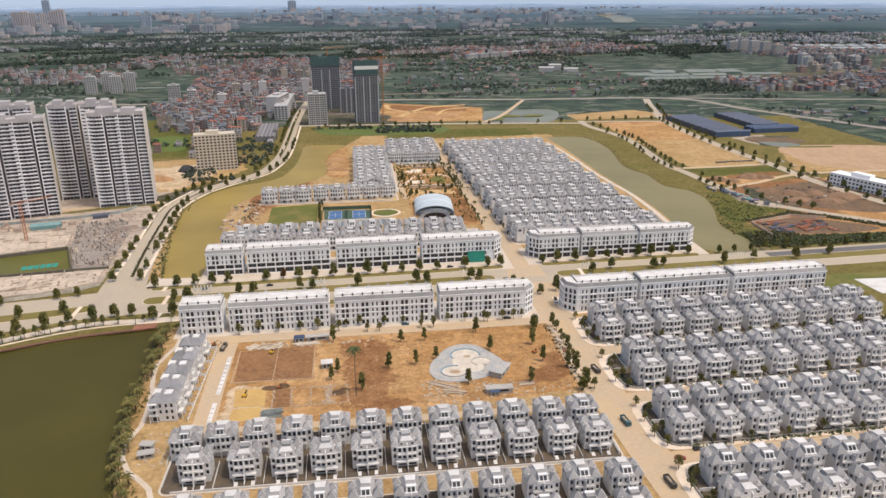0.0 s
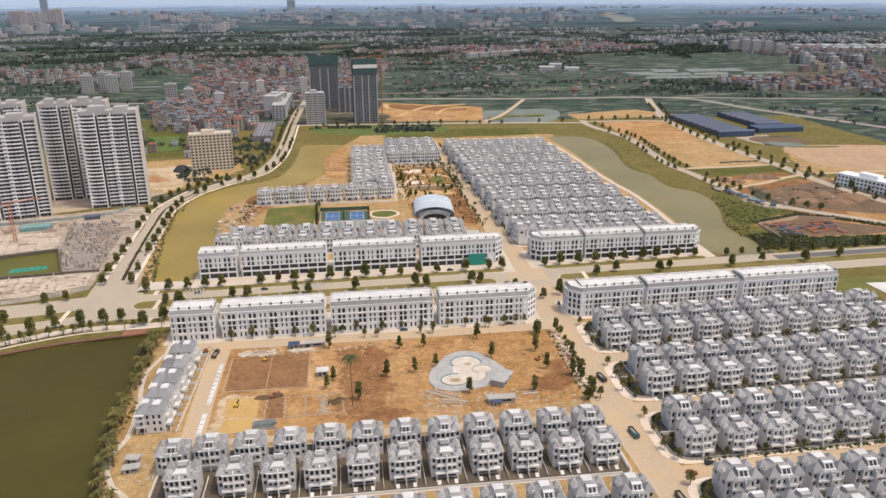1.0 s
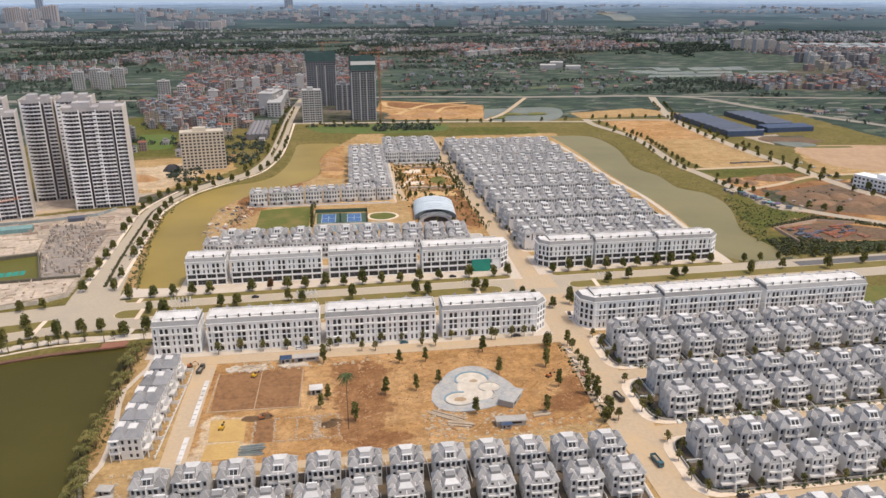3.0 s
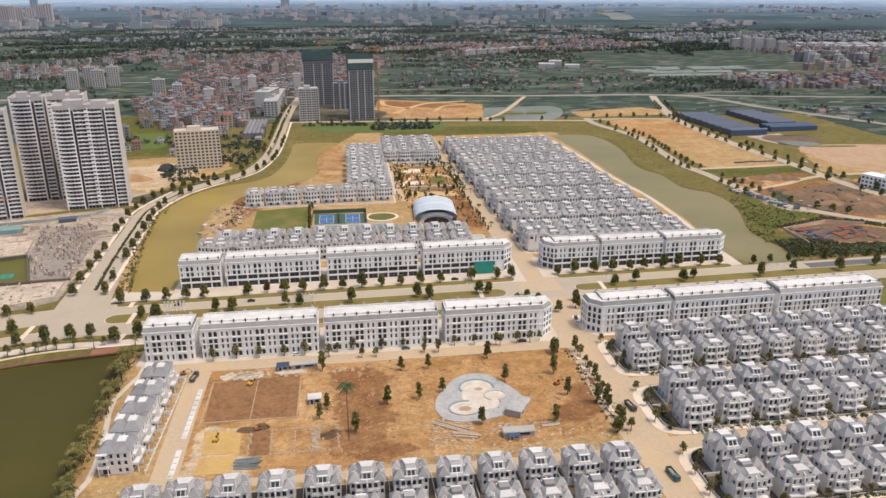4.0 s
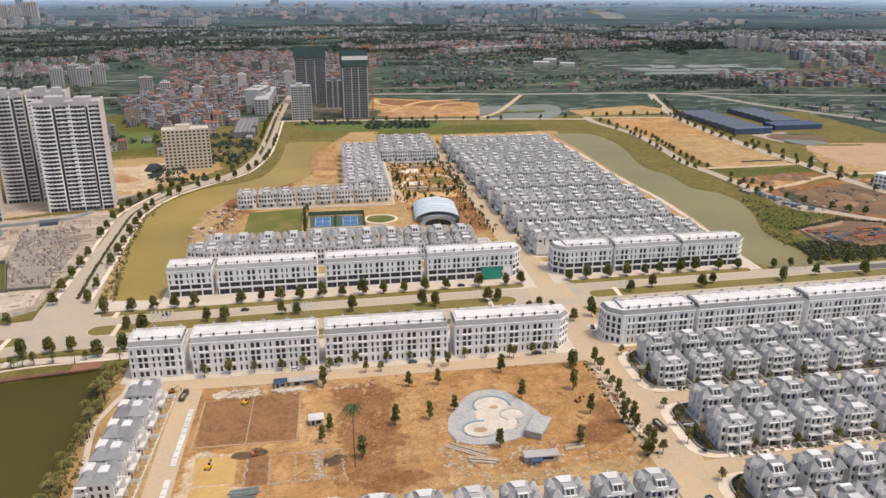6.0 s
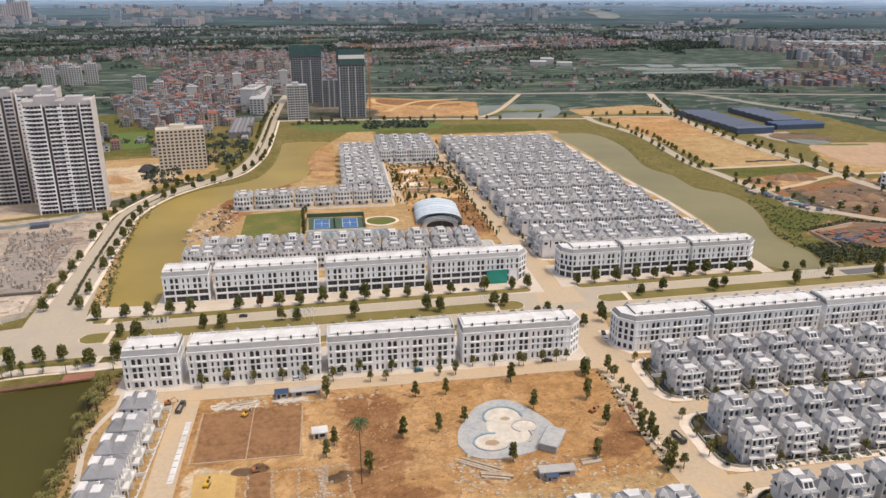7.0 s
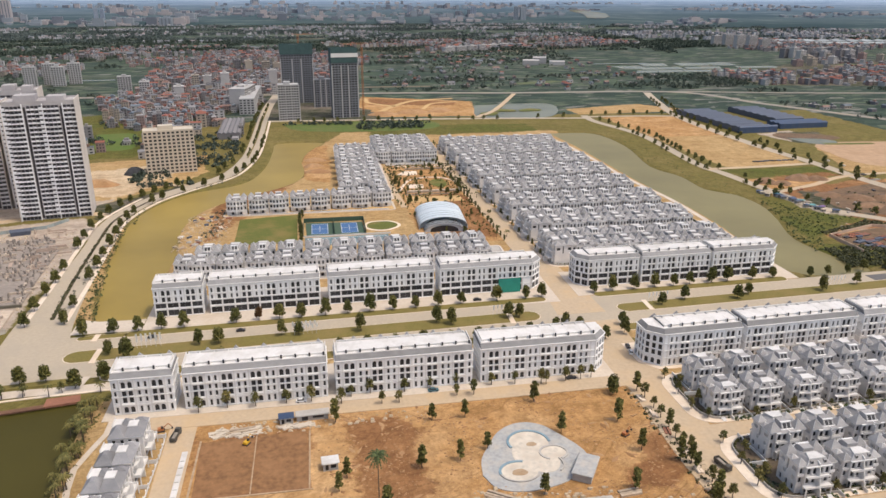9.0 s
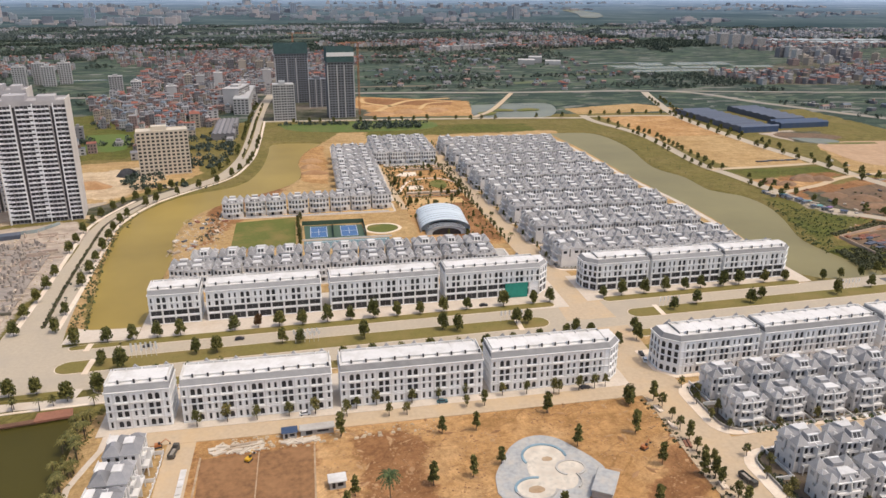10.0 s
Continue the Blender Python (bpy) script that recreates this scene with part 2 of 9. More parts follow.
    for mask, c in zip(masks, kinds):
        f = ramp(n, l, maths(n, l, "ADD", mask, rough_edge), [(0.42, (0, 0, 0)), (0.58, (1, 1, 1))])
        col = mixed(n, l, f, col, c)
    l.new(col, b.inputs["Base Color"])
    b.inputs["Roughness"].default_value = 0.95
    b.inputs["Specular IOR Level"].default_value = 0.2
    relief(n, l, b, maths(n, l, "ADD", maths(n, l, "ADD", fine, maths(n, l, "MULTIPLY", small, 0.5)), maths(n, l, "MULTIPLY", patchy, 1.6)), 0.9, 0.7)
    return m


GROUND = ground_material()

SANDBED = surface("yellow_sand_bed", (0.52, 0.34, 0.125), 0.95, 0.8, 0.12, 0.12, 0.3, 0.0, (0.44, 0.27, 0.10))
POOLFLOOR = surface("dusty_white_pool_floor", (0.60, 0.54, 0.45), 0.9, 0.5, 0.25, 0.28, 0.1, 0.0, (0.46, 0.38, 0.30))
POOLDECK = surface("grey_pool_screed", (0.36, 0.365, 0.36), 0.9, 0.7, 0.22, 0.2, 0.2, 0.0, (0.50, 0.45, 0.38))
HEDGE = leaves("hedge_leaves", (0.028, 0.036, 0.010), (0.085, 0.085, 0.028))
BROWNEARTH = surface("churned_brown_earth", (0.165, 0.102, 0.057), 0.95, 0.30, 0.06, 0.45, 0.8, 0.0, (0.085, 0.060, 0.036))
RECESS = surface("shaded_opening", (0.085, 0.080, 0.086), 0.9, 1.0, 0.2, 0.3, 0.0)
FORECOURT = surface("beige_forecourt_paving", (0.58, 0.505, 0.42), 0.9, 0.8, 0.06, 0.10, 0.1, 0.0, (0.49, 0.40, 0.30))
ASPHALTPALE = surface("worn_asphalt", (0.13, 0.125, 0.125), 0.9, 1.5, 0.06, 0.15, 0.2)
VILLADECK = surface("grey_white_roof_deck", (0.60, 0.59, 0.575), 0.85, 1.0, 0.2, 0.1, 0.1, 0.10, (0.52, 0.505, 0.485))
GRAVEL = surface("grey_gravel", (0.27, 0.245, 0.21), 0.95, 0.4, 0.05, 0.25, 0.3, 0.0, (0.34, 0.27, 0.19))

# ---- mesh tools ----
class Build:
    """Collects corners and faces; slot: which of the mesh's materials the next faces take."""

    def __init__(self):
        self.v, self.f, self.s, self.slot = [], [], [], 0

    def face(self, *pts):
        k = len(self.v)
        self.v.extend(tuple(p) for p in pts)
        self.f.append(tuple(range(k, k + len(pts))))
        self.s.append(self.slot)

    def box(self, x0, y0, z0, x1, y1, z1):
        self.taper((x0, y0, x1, y1), z0, (x0, y0, x1, y1), z1)

    def taper(self, a, z0, b, z1):
        """From the rectangle a at z0 to the rectangle b at z1."""
        k = len(self.v)
        for (x0, y0, x1, y1), z in ((a, z0), (b, z1)):
            self.v += [(x0, y0, z), (x1, y0, z), (x1, y1, z), (x0, y1, z)]
        for q in ((3, 2, 1, 0), (4, 5, 6, 7), (0, 1, 5, 4), (1, 2, 6, 5), (2, 3, 7, 6), (3, 0, 4, 7)):
            self.f.append(tuple(k + i for i in q))
            self.s.append(self.slot)

    def prism(self, poly, z0, z1):
        area = sum(a[0] * b[1] - b[0] * a[1] for a, b in zip(poly, poly[1:] + poly[:1]))
        poly = list(poly) if area > 0 else list(poly)[::-1]
        k, n = len(self.v), len(poly)
        self.v += [(x, y, z0) for x, y in poly] + [(x, y, z1) for x, y in poly]
        self.f.append(tuple(k + n + i for i in range(n)))
        self.f.append(tuple(k + i for i in reversed(range(n))))
        for i in range(n):
            j = (i + 1) % n
            self.f.append((k + i, k + j, k + n + j, k + n + i))
        self.s += [self.slot] * (n + 2)

    def tube(self, a, b, ra, rb, n=8):
        a, b = Vector(a), Vector(b)
        q = (b - a).to_track_quat("Z", "Y")
        k = len(self.v)
        for c, r in ((a, ra), (b, rb)):
            for i in range(n):
                w = 2 * math.pi * i / n
                self.v.append(tuple(c + q @ Vector((r * math.cos(w), r * math.sin(w), 0))))
        for i in range(n):
            j = (i + 1) % n
            self.f.append((k + i, k + j, k + n + j, k + n + i))
        self.f += [tuple(k + n + i for i in range(n)), tuple(k + i for i in reversed(range(n)))]
        self.s += [self.slot] * (n + 2)

    def facade(self, p, q, z0, z1, holes, depth=0.35, arch=()):
        """A wall from p to q (outside on its right), with holes (u0, u1, w0, w1) cut in and their reveals. arch: indices of round-headed holes."""
        p, q = Vector(p), Vector(q)
        length = (q - p).length
        d = (q - p) / length
        inw = Vector((-d.y, d.x))

        def at(u, w, t=0.0):
            c = p + d * u + inw * t
            return (c.x, c.y, w)
        us = sorted({0.0, length, *(h[0] for h in holes), *(h[1] for h in holes)})
        ws = sorted({z0, z1, *(h[2] for h in holes), *(h[3] for h in holes)})
        for u0, u1 in zip(us, us[1:]):
            start = None
            for w0, w1 in zip(ws, ws[1:]):
                um, wm = (u0 + u1) / 2, (w0 + w1) / 2
                if any(h[0] < um < h[1] and h[2] < wm < h[3] for h in holes):
                    if start is not None:
                        self.face(at(u0, start), at(u1, start), at(u1, w0), at(u0, w0))
                    start = None
                elif start is None:
                    start = w0
            if start is not None:
                self.face(at(u0, start), at(u1, start), at(u1, z1), at(u0, z1))
        for k, (u0, u1, w0, w1) in enumerate(holes):
            self.face(at(u0, w0), at(u0, w0, depth), at(u0, w1, depth), at(u0, w1))
            self.face(at(u1, w0, depth), at(u1, w0), at(u1, w1), at(u1, w1, depth))
            self.face(at(u0, w1), at(u0, w1, depth), at(u1, w1, depth), at(u1, w1))
            self.face(at(u0, w0, depth), at(u0, w0), at(u1, w0), at(u1, w0, depth))
            if k in arch:
                r = (u1 - u0) / 2
                for s, uc in ((1, u0), (-1, u1)):
                    pts = [at(uc, w1, 0.02)] + [at(uc + s * (r - r * math.cos(b)), w1 - r + r * math.sin(b), 0.02) for b in (0.0, 0.5, 1.0, 1.571)]
                    self.face(*(pts if s < 0 else pts[::-1]))

    def mesh(self, name, *mats):
        me = bpy.data.meshes.new(name)
        me.from_pydata(self.v, [], self.f)
        for m in mats:
            me.materials.append(m)
        if len(mats) > 1:
            me.polygons.foreach_set("material_index", self.s)
        me.update()
        return me


def part(name, b, material, parent=None, label="", m=None):
    """One mesh object, from a Build or a mesh, under a thing or a part."""
    me = b.mesh(name, material) if isinstance(b, Build) else b
    ob = new(name, me)
    if parent is not None:
        ob.parent = parent
    if m is not None:
        ob.matrix_basis = m
    if label:
        ob["label"] = label
    return ob


def thing(name, label, category, group="", m=None):
    ob = tagged(new(name), label, category, group)
    if m is not None:
        ob.matrix_basis = m
    return ob


def setting(name, b, material, label, category):
    return tagged(part(name, b, material), label, category, kind="structure")


PANES = {}


def pane_mesh(w, h, bars=1, frame=0.07, glass=None, rim=None):
    """A framed window, its middle at the foot, facing -y."""
    key = (round(w, 2), round(h, 2), bars, frame, (glass or GLASS).name)
    if key not in PANES:
        b = Build()
        b.box(-w / 2, 0.03, 0, w / 2, 0.06, h)
        b.slot = 1
        b.box(-w / 2, -0.02, 0, -w / 2 + frame, 0.028, h)
        b.box(w / 2 - frame, -0.02, 0, w / 2, 0.028, h)
        b.box(-w / 2 + frame, -0.02, h - frame, w / 2 - frame, 0.028, h)
        for k in range(bars):
            x = -w / 2 + w * (k + 1) / (bars + 1)
            b.box(x - frame / 3, -0.015, 0, x + frame / 3, 0.028, h - frame)
        PANES[key] = b.mesh("window", glass or GLASS, rim or TRIM)
    return PANES[key]


def glaze(parent, p, q, holes, depth=0.3, bars=1, name="window", frame=0.07, glass=None, rim=None, label=""):
    """A window object in each hole of a facade."""
    p, q = Vector(p), Vector(q)
    d = (q - p).normalized()
    a = math.degrees(math.atan2(d.y, d.x))
    for u0, u1, w0, w1 in holes:
        c = p + d * (u0 + u1) / 2 + Vector((-d.y, d.x)) * depth
        part(name, pane_mesh(u1 - u0, w1 - w0, bars, frame, glass, rim), None, parent, label, pose(c.x, c.y, w0, 0, 0, a))


def ribbon(points, widths, z0, z1, step=8.0):
    """A strip along a line of points, smoothed, as a Build."""
    pts = smooth_line(points, step)
    n = len(pts)
    ws = [np.interp(i / (n - 1), np.linspace(0, 1, len(widths)), widths) for i in range(n)]
    left, right = [], []
    for i, p in enumerate(pts):
        d = (pts[min(i + 1, n - 1)] - pts[max(i - 1, 0)]).normalized()
        s = Vector((-d.y, d.x)) * ws[i] / 2
        left.append(p + s)
        right.append(p - s)
    b = Build()
    for i in range(n - 1):
        a, c, e, g = right[i], right[i + 1], left[i + 1], left[i]
        b.face((a.x, a.y, z1), (c.x, c.y, z1), (e.x, e.y, z1), (g.x, g.y, z1))
        b.face((a.x, a.y, z0), (c.x, c.y, z0), (c.x, c.y, z1), (a.x, a.y, z1))
        b.face((e.x, e.y, z0), (g.x, g.y, z0), (g.x, g.y, z1), (e.x, e.y, z1))
    for i in (0, n - 1):
        a, g = right[i], left[i]
        b.face((a.x, a.y, z0), (g.x, g.y, z0), (g.x, g.y, z1), (a.x, a.y, z1))
    return b


def smooth_line(points, step=8.0):
    """Points along a Catmull-Rom line."""
    p = [Vector(q) for q in points]
    if len(p) == 2:
        n = max(1, int((p[1] - p[0]).length / step))
        return [p[0].lerp(p[1], i / n) for i in range(n + 1)]
    p = [2 * p[0] - p[1], *p, 2 * p[-1] - p[-2]]
    out = []
    for a, b, c, d in zip(p, p[1:], p[2:], p[3:]):
        n = max(1, int((c - b).length / step))
        for i in range(n):
            t = i / n
            out.append(0.5 * (2 * b + (c - a) * t + (2 * a - 5 * b + 4 * c - d) * t * t + (3 * b - a - 3 * c + d) * t ** 3))
    return out + [p[-2]]


def rounded(x0, y0, x1, y1, r, n=5):
    """A rectangle with round corners."""
    out = []
    for cx, cy, a in ((x1 - r, y1 - r, 0), (x0 + r, y1 - r, 90), (x0 + r, y0 + r, 180), (x1 - r, y0 + r, 270)):
        out += [(cx + r * math.cos(radians(a + 90 * i / n)), cy + r * math.sin(radians(a + 90 * i / n))) for i in range(n + 1)]
    return out


def blob(cx, cy, rx, ry, n=28, wob=0.12, seed=0):
    rnd = random.Random(seed)
    ph = [rnd.uniform(0, 6.28) for _ in range(3)]
    return [(cx + rx * math.cos(a) * (1 + wob * (math.sin(2 * a + ph[0]) + 0.6 * math.sin(3 * a + ph[1]) + 0.4 * math.sin(5 * a + ph[2]))),
             cy + ry * math.sin(a) * (1 + wob * (math.sin(2 * a + ph[0]) + 0.6 * math.sin(3 * a + ph[1]) + 0.4 * math.sin(5 * a + ph[2]))))
            for a in (2 * math.pi * i / n for i in range(n))]


def inside(poly, x, y):
    """Which of the points lie in the polygon (numpy)."""
    r = np.zeros(x.shape, bool)
    for (x0, y0), (x1, y1) in zip(poly, poly[1:] + poly[:1]):
        if y0 != y1:
            r ^= ((y0 > y) != (y1 > y)) & (x < (x1 - x0) * (y - y0) / (y1 - y0) + x0)
    return r


def signed(poly, x, y):
    """Metres outside the polygon, negative inside (numpy)."""
    d = np.full(x.shape, 1e9)
    for (x0, y0), (x1, y1) in zip(poly, poly[1:] + poly[:1]):
        ux, uy = x1 - x0, y1 - y0
        t = np.clip(((x - x0) * ux + (y - y0) * uy) / max(ux * ux + uy * uy, 1e-9), 0, 1)
        d = np.minimum(d, np.hypot(x - x0 - t * ux, y - y0 - t * uy))
    return np.where(inside(poly, x, y), -d, d)

# ---- ground, water, roads ----
def outline(points, step=10.0):
    return [(p.x, p.y) for p in smooth_line([*points, points[0]], step)][:-1]


LAKE_LINE = [(-420, 318), (-250, 360), (-188, 383), (-164, 391), (-146, 395), (-119, 400), (-114.5, 390), (-112.5, 346), (-111.5, 314), (-108.5, 284), (-99, 246), (-92, 190), (-80, 120), (-420, 120)]
CANAL_WEST = outline([(-133, 478), (-147, 572), (-153, 642), (-146, 690), (-124, 730), (-94, 748), (-77, 770), (-67, 824), (-64, 890), (-62, 930), (-36, 934), (-13, 928),
                      (-24, 903), (-33, 867), (-36, 832), (-33, 790), (-40, 757), (-60, 732), (-88, 706), (-108, 676), (-116, 634), (-111, 576), (-112, 523), (-110, 481)])
CANAL_EAST = outline([(252, 945), (257, 870), (258, 810), (259.5, 710), (264, 631), (263, 570), (255, 505), (264, 484), (286, 479), (306, 484), (300, 504), (296, 545), (312, 590),
                      (321, 625), (318, 656), (302, 676), (303, 722), (293, 765), (308, 860), (300, 935)])
PONDS = [outline([(211, 1181), (322, 1180), (289, 1064), (197, 1066)], 20),
         outline([(771, 1632), (900, 1606), (890, 1560), (798, 1548), (735, 1580)], 25), outline([(600, 1530), (650, 1550), (672, 1520), (630, 1505)], 20),
         outline([(1180, 4420), (1260, 4700), (1560, 4640), (1440, 4300), (1330, 4330)], 60), outline([(640, 1715), (715, 1695), (740, 1640), (700, 1622), (640, 1675)], 25),
         [(-345, 520), (-264, 541), (-220, 555), (-201, 504), (-245, 499), (-330, 472)]]
WATERS = [LAKE_LINE, CANAL_WEST, CANAL_EAST, *PONDS]

COVER = {  # grass, sand, red earth, rubble
    0: [[(-520, 150), (660, 150), (660, 1060), (480, 1060), (340, 1075), (-180, 1075), (-180, 1000), (-420, 960), (-520, 700)], [(-160, 478), (-165, 700), (-80, 800), (-70, 960), (30, 960), (30, 930), (-20, 700), (-100, 640), (-100, 478)],
        [(245, 470), (245, 960), (330, 1010), (345, 900), (335, 760), (330, 660), (335, 560), (420, 500), (420, 470)],
        [(-80, 945), (-80, 1075), (330, 1060), (330, 1000), (120, 990), (100, 945)],
        [(340, 735), (450, 745), (450, 700), (345, 655)], [(-330, 860), (-180, 860), (-170, 960), (-330, 980)], [(-180, 770), (-110, 775), (-110, 800), (-180, 815)],
        [(440, 800), (600, 860), (590, 900), (500, 930), (445, 900)], [(-130, 400), (-118, 400), (-100, 240), (-90, 100), (-120, 100)],
        [(285, 240), (420, 330), (420, 420), (300, 440), (300, 380), (330, 330)], [(-420, 380), (-200, 385), (-130, 402), (-130, 425), (-420, 400)]],
    1: [[(-152, 482), (-136, 480), (-149, 572), (-155, 642), (-161, 642), (-158, 560)], [(251, 500), (251, 940), (270, 940), (272, 820), (270, 640), (268, 500)], [(-92, 60), (-95, 225), (-101, 250), (-108, 275), (-113, 320), (-116, 385), (-110, 401), (300, 402), (310, 60)], [(-106, 410), (-106, 500), (-118, 640), (-100, 700), (-60, 740), (-10, 800), (-20, 900), (10, 985), (130, 985), (262, 960), (258, 700), (252, 480), (255, 425)],
        [(353, 1044), (459, 1036), (447, 748), (363, 739)], [(506, 814), (640, 830), (600, 640), (466, 715)], [(-190, 700), (-230, 720), (-240, 860), (-130, 880), (-120, 800), (-160, 740)],
        [(520, 1060), (460, 1075), (330, 1070), (330, 1120), (450, 1150)]],
    2: [[(-76, 374), (104, 378), (112, 314), (98, 302), (-68, 284)], [(51, 1290), (213, 1215), (193, 1080), (30, 1092)], [(-31, 760), (-33, 790), (-36, 832), (-33, 867), (-22, 905), (-10, 912), (-7, 815), (-9, 745)],
        [(353, 1044), (459, 1036), (455, 900), (362, 900)], [(352, 640), (374, 662), (450, 672), (500, 690), (640, 560), (640, 470), (420, 508), (330, 508), (320, 545), (384, 574), (356, 606)], [(352, 700), (425, 700), (440, 690), (372, 664), (350, 670)],
        [(506, 814), (640, 830), (640, 780), (500, 770)], [(300, 330), (330, 380), (345, 300), (320, 260)], [(46, 572), (104, 572), (104, 802), (46, 802)]],
    3: [[(500, 850), (490, 900), (540, 915), (540, 850)], [(-420, 455), (-175, 470), (-172, 640), (-190, 670), (-300, 640), (-420, 660)], [(330, 560), (350, 640), (410, 590), (380, 540)],
        [(-300, 635), (-190, 690), (-180, 720), (-310, 700)]],
}

SOILS = {  # dark wet earth, lush grass, pale dust, village ground
    0: [[(62, 580), (101, 580), (98, 690), (62, 690)], [(-14, 368), (4, 370), (14, 358), (9, 340), (15, 322), (8, 308), (28, 300), (14, 293), (-12, 296), (-10, 312), (-15, 330), (-8, 348)], [(72, 310), (110, 318), (107, 352), (94, 335), (82, 322)], [(380, 690), (450, 700), (436, 722), (388, 716)],
        [(345, 560), (400, 545), (470, 640), (400, 620)], [(420, 600), (480, 650), (470, 690), (350, 655), (345, 640)], [(374, 655), (438, 634), (500, 640), (470, 600), (386, 584), (358, 610)], [(480, 490), (640, 470), (640, 530), (520, 560)], [(-100, 700), (-60, 745), (-30, 790), (-60, 690), (-95, 600)], [(60, 1270), (190, 1215), (180, 1180), (60, 1200)], [(-70, 366), (-28, 368), (-26, 352), (-68, 350)]],
    1: [[(-330, 1000), (-185, 985), (-170, 1100), (-290, 1165), (-340, 1150)], [(294, 488), (299, 522), (316, 530), (345, 510), (430, 504), (430, 482)], [(300, 530), (316, 590), (330, 640), (346, 640), (352, 600), (374, 576), (322, 552)], [(-330, 870), (-200, 880), (-190, 960), (-330, 980)], [(470, 560), (520, 590), (640, 560), (640, 530), (520, 540)],
        [(348, 738), (452, 736), (452, 716), (392, 706), (360, 702)], [(40, 950), (240, 960), (240, 1010), (40, 1030)]],
    2: [[(-150, 850), (-230, 820), (-235, 760), (-180, 720), (-168, 740), (-150, 790)],
        [(-68, 296), (-65, 323), (-49, 324), (-44, 295)]],
    3: [[(374, 655), (438, 636), (500, 645), (640, 560), (470, 585), (386, 584), (358, 610)], [(-178, 655), (-190, 700), (-120, 770), (-110, 760), (-160, 690)], [(500, 850), (516, 906), (570, 900), (530, 830)], [(-330, 1650), (-290, 1300), (-288, 1170), (-165, 1110), (-130, 1150), (-98, 1190), (-95, 1330), (20, 1420), (90, 1800), (60, 2150), (-260, 2150)],
        [(740, 1500), (770, 1330), (1000, 1280), (1900, 1250), (2100, 1700), (1250, 1800)], [(60, 2150), (0, 2500), (900, 2700), (1000, 2350), (520, 2200)], [(-95, 1085), (60, 1080), (60, 1150), (-90, 1330)]],
}


def axis(lo, hi, step, far):
    out, s = list(np.arange(lo, hi + 0.1, step)), step
    while out[-1] < far:
        s *= 1.25
        out.append(out[-1] + s)
    s = step
    while out[0] > -far:
        s *= 1.25
        out.insert(0, out[0] - s)
    return np.array(out)


def ground():
    xs, ys = axis(-420, 640, 3.5, 5400), axis(150, 1320, 3.5, 5400)
    x, y = (a.ravel() for a in np.meshgrid(xs, ys))
    d = np.full(x.shape, 1e9)
    for w in WATERS:
        d = np.minimum(d, signed(w, x, y))
    t = np.clip((4.5 - d) / 9.0, 0, 1)
    z = -2.6 * t * t * (3 - 2 * t)
    nx = len(xs)
    i = np.arange(nx - 1)[None, :] + nx * np.arange(len(ys) - 1)[:, None]
    quads = np.stack([i, i + 1, i + 1 + nx, i + nx], -1).reshape(-1, 4)
    me = bpy.data.meshes.new("ground")
    me.from_pydata(np.stack([x, y, z], 1).tolist(), [], quads.tolist())
    cover = np.zeros((len(x), 4), np.float32)
    for k, polys in COVER.items():
        for poly in polys:
            cover[:, k] = np.maximum(cover[:, k], np.clip(0.5 - signed(poly, x, y) / 10.0, 0, 1))
    me.color_attributes.new("cover", "FLOAT_COLOR", "POINT").data.foreach_set("color", cover.ravel())
    soils = np.zeros((len(x), 4), np.float32)
    for k, polys in SOILS.items():
        for poly in polys:
            soils[:, k] = np.maximum(soils[:, k], np.clip(0.5 - signed(poly, x, y) / 16.0, 0, 1))
    me.color_attributes.new("soil", "FLOAT_COLOR", "POINT").data.foreach_set("color", soils.ravel())
    me.materials.append(GROUND)
    for p in me.polygons:
        p.use_smooth = True
    return tagged(new("ground", me), "flat land of fields, bare sand and red earth", "ground", kind="structure")


ground()


def pool_of(poly, z, material, label, name="water"):
    b = Build()
    b.face(*[(x, y, z) for x, y in (poly if sum(p[0] * q[1] - q[0] * p[1] for p, q in zip(poly, poly[1:] + poly[:1])) > 0 else poly[::-1])])
    return setting(name, b, material, label, "water")


def grown(poly, m):
    """The polygon pushed out by m metres."""
    area = sum(p[0] * q[1] - q[0] * p[1] for p, q in zip(poly, poly[1:] + poly[:1]))
    s, out = (1 if area > 0 else -1), []
    for a, b, c in zip(poly[-1:] + poly[:-1], poly, poly[1:] + poly[:1]):
        d = (Vector(c) - Vector(a)).normalized()
        out.append((b[0] + s * d.y * m, b[1] - s * d.x * m))
    return out


pool_of(grown(LAKE_LINE, 3), -1.0, LAKE, "dark olive lake with a calm surface")
pool_of(grown(CANAL_WEST, 3), -0.9, CANAL, "muddy yellow canal with low banks")
pool_of(grown(CANAL_EAST, 3), -0.9, CANALGREY, "muddy canal along the villa quarter")
pool_of(grown(PONDS[-1], 3), -0.9, PITWATER, "olive water standing in a building pit")
for p in PONDS[:-1]:
    pool_of(grown(p, 3), -0.9, POND, "shallow grey pond between bare plots")


def road(name, points, widths, material, label, z=0.10, category="road"):
    return setting(name, ribbon(points, widths, -0.3, z), material, label, category)


def slab(name, poly, z, material, label, category="pavement"):
    b = Build()
    b.prism(poly, -0.3, z)
    return setting(name, b, material, label, category)


BOULEVARD = [(-700, 385), (-420, 405), (-215, 428), (-150, 440), (-40, 446), (180, 455), (400, 465), (900, 490)]


def beside(points, off):
    """The line moved off metres to its left."""
    pts = smooth_line(points, 20.0)
    out = []
    for i, p in enumerate(pts):
        d = (pts[min(i + 1, len(pts) - 1)] - pts[max(i - 1, 0)]).normalized()
        out.append((p.x - d.y * off, p.y + d.x * off))
    return out


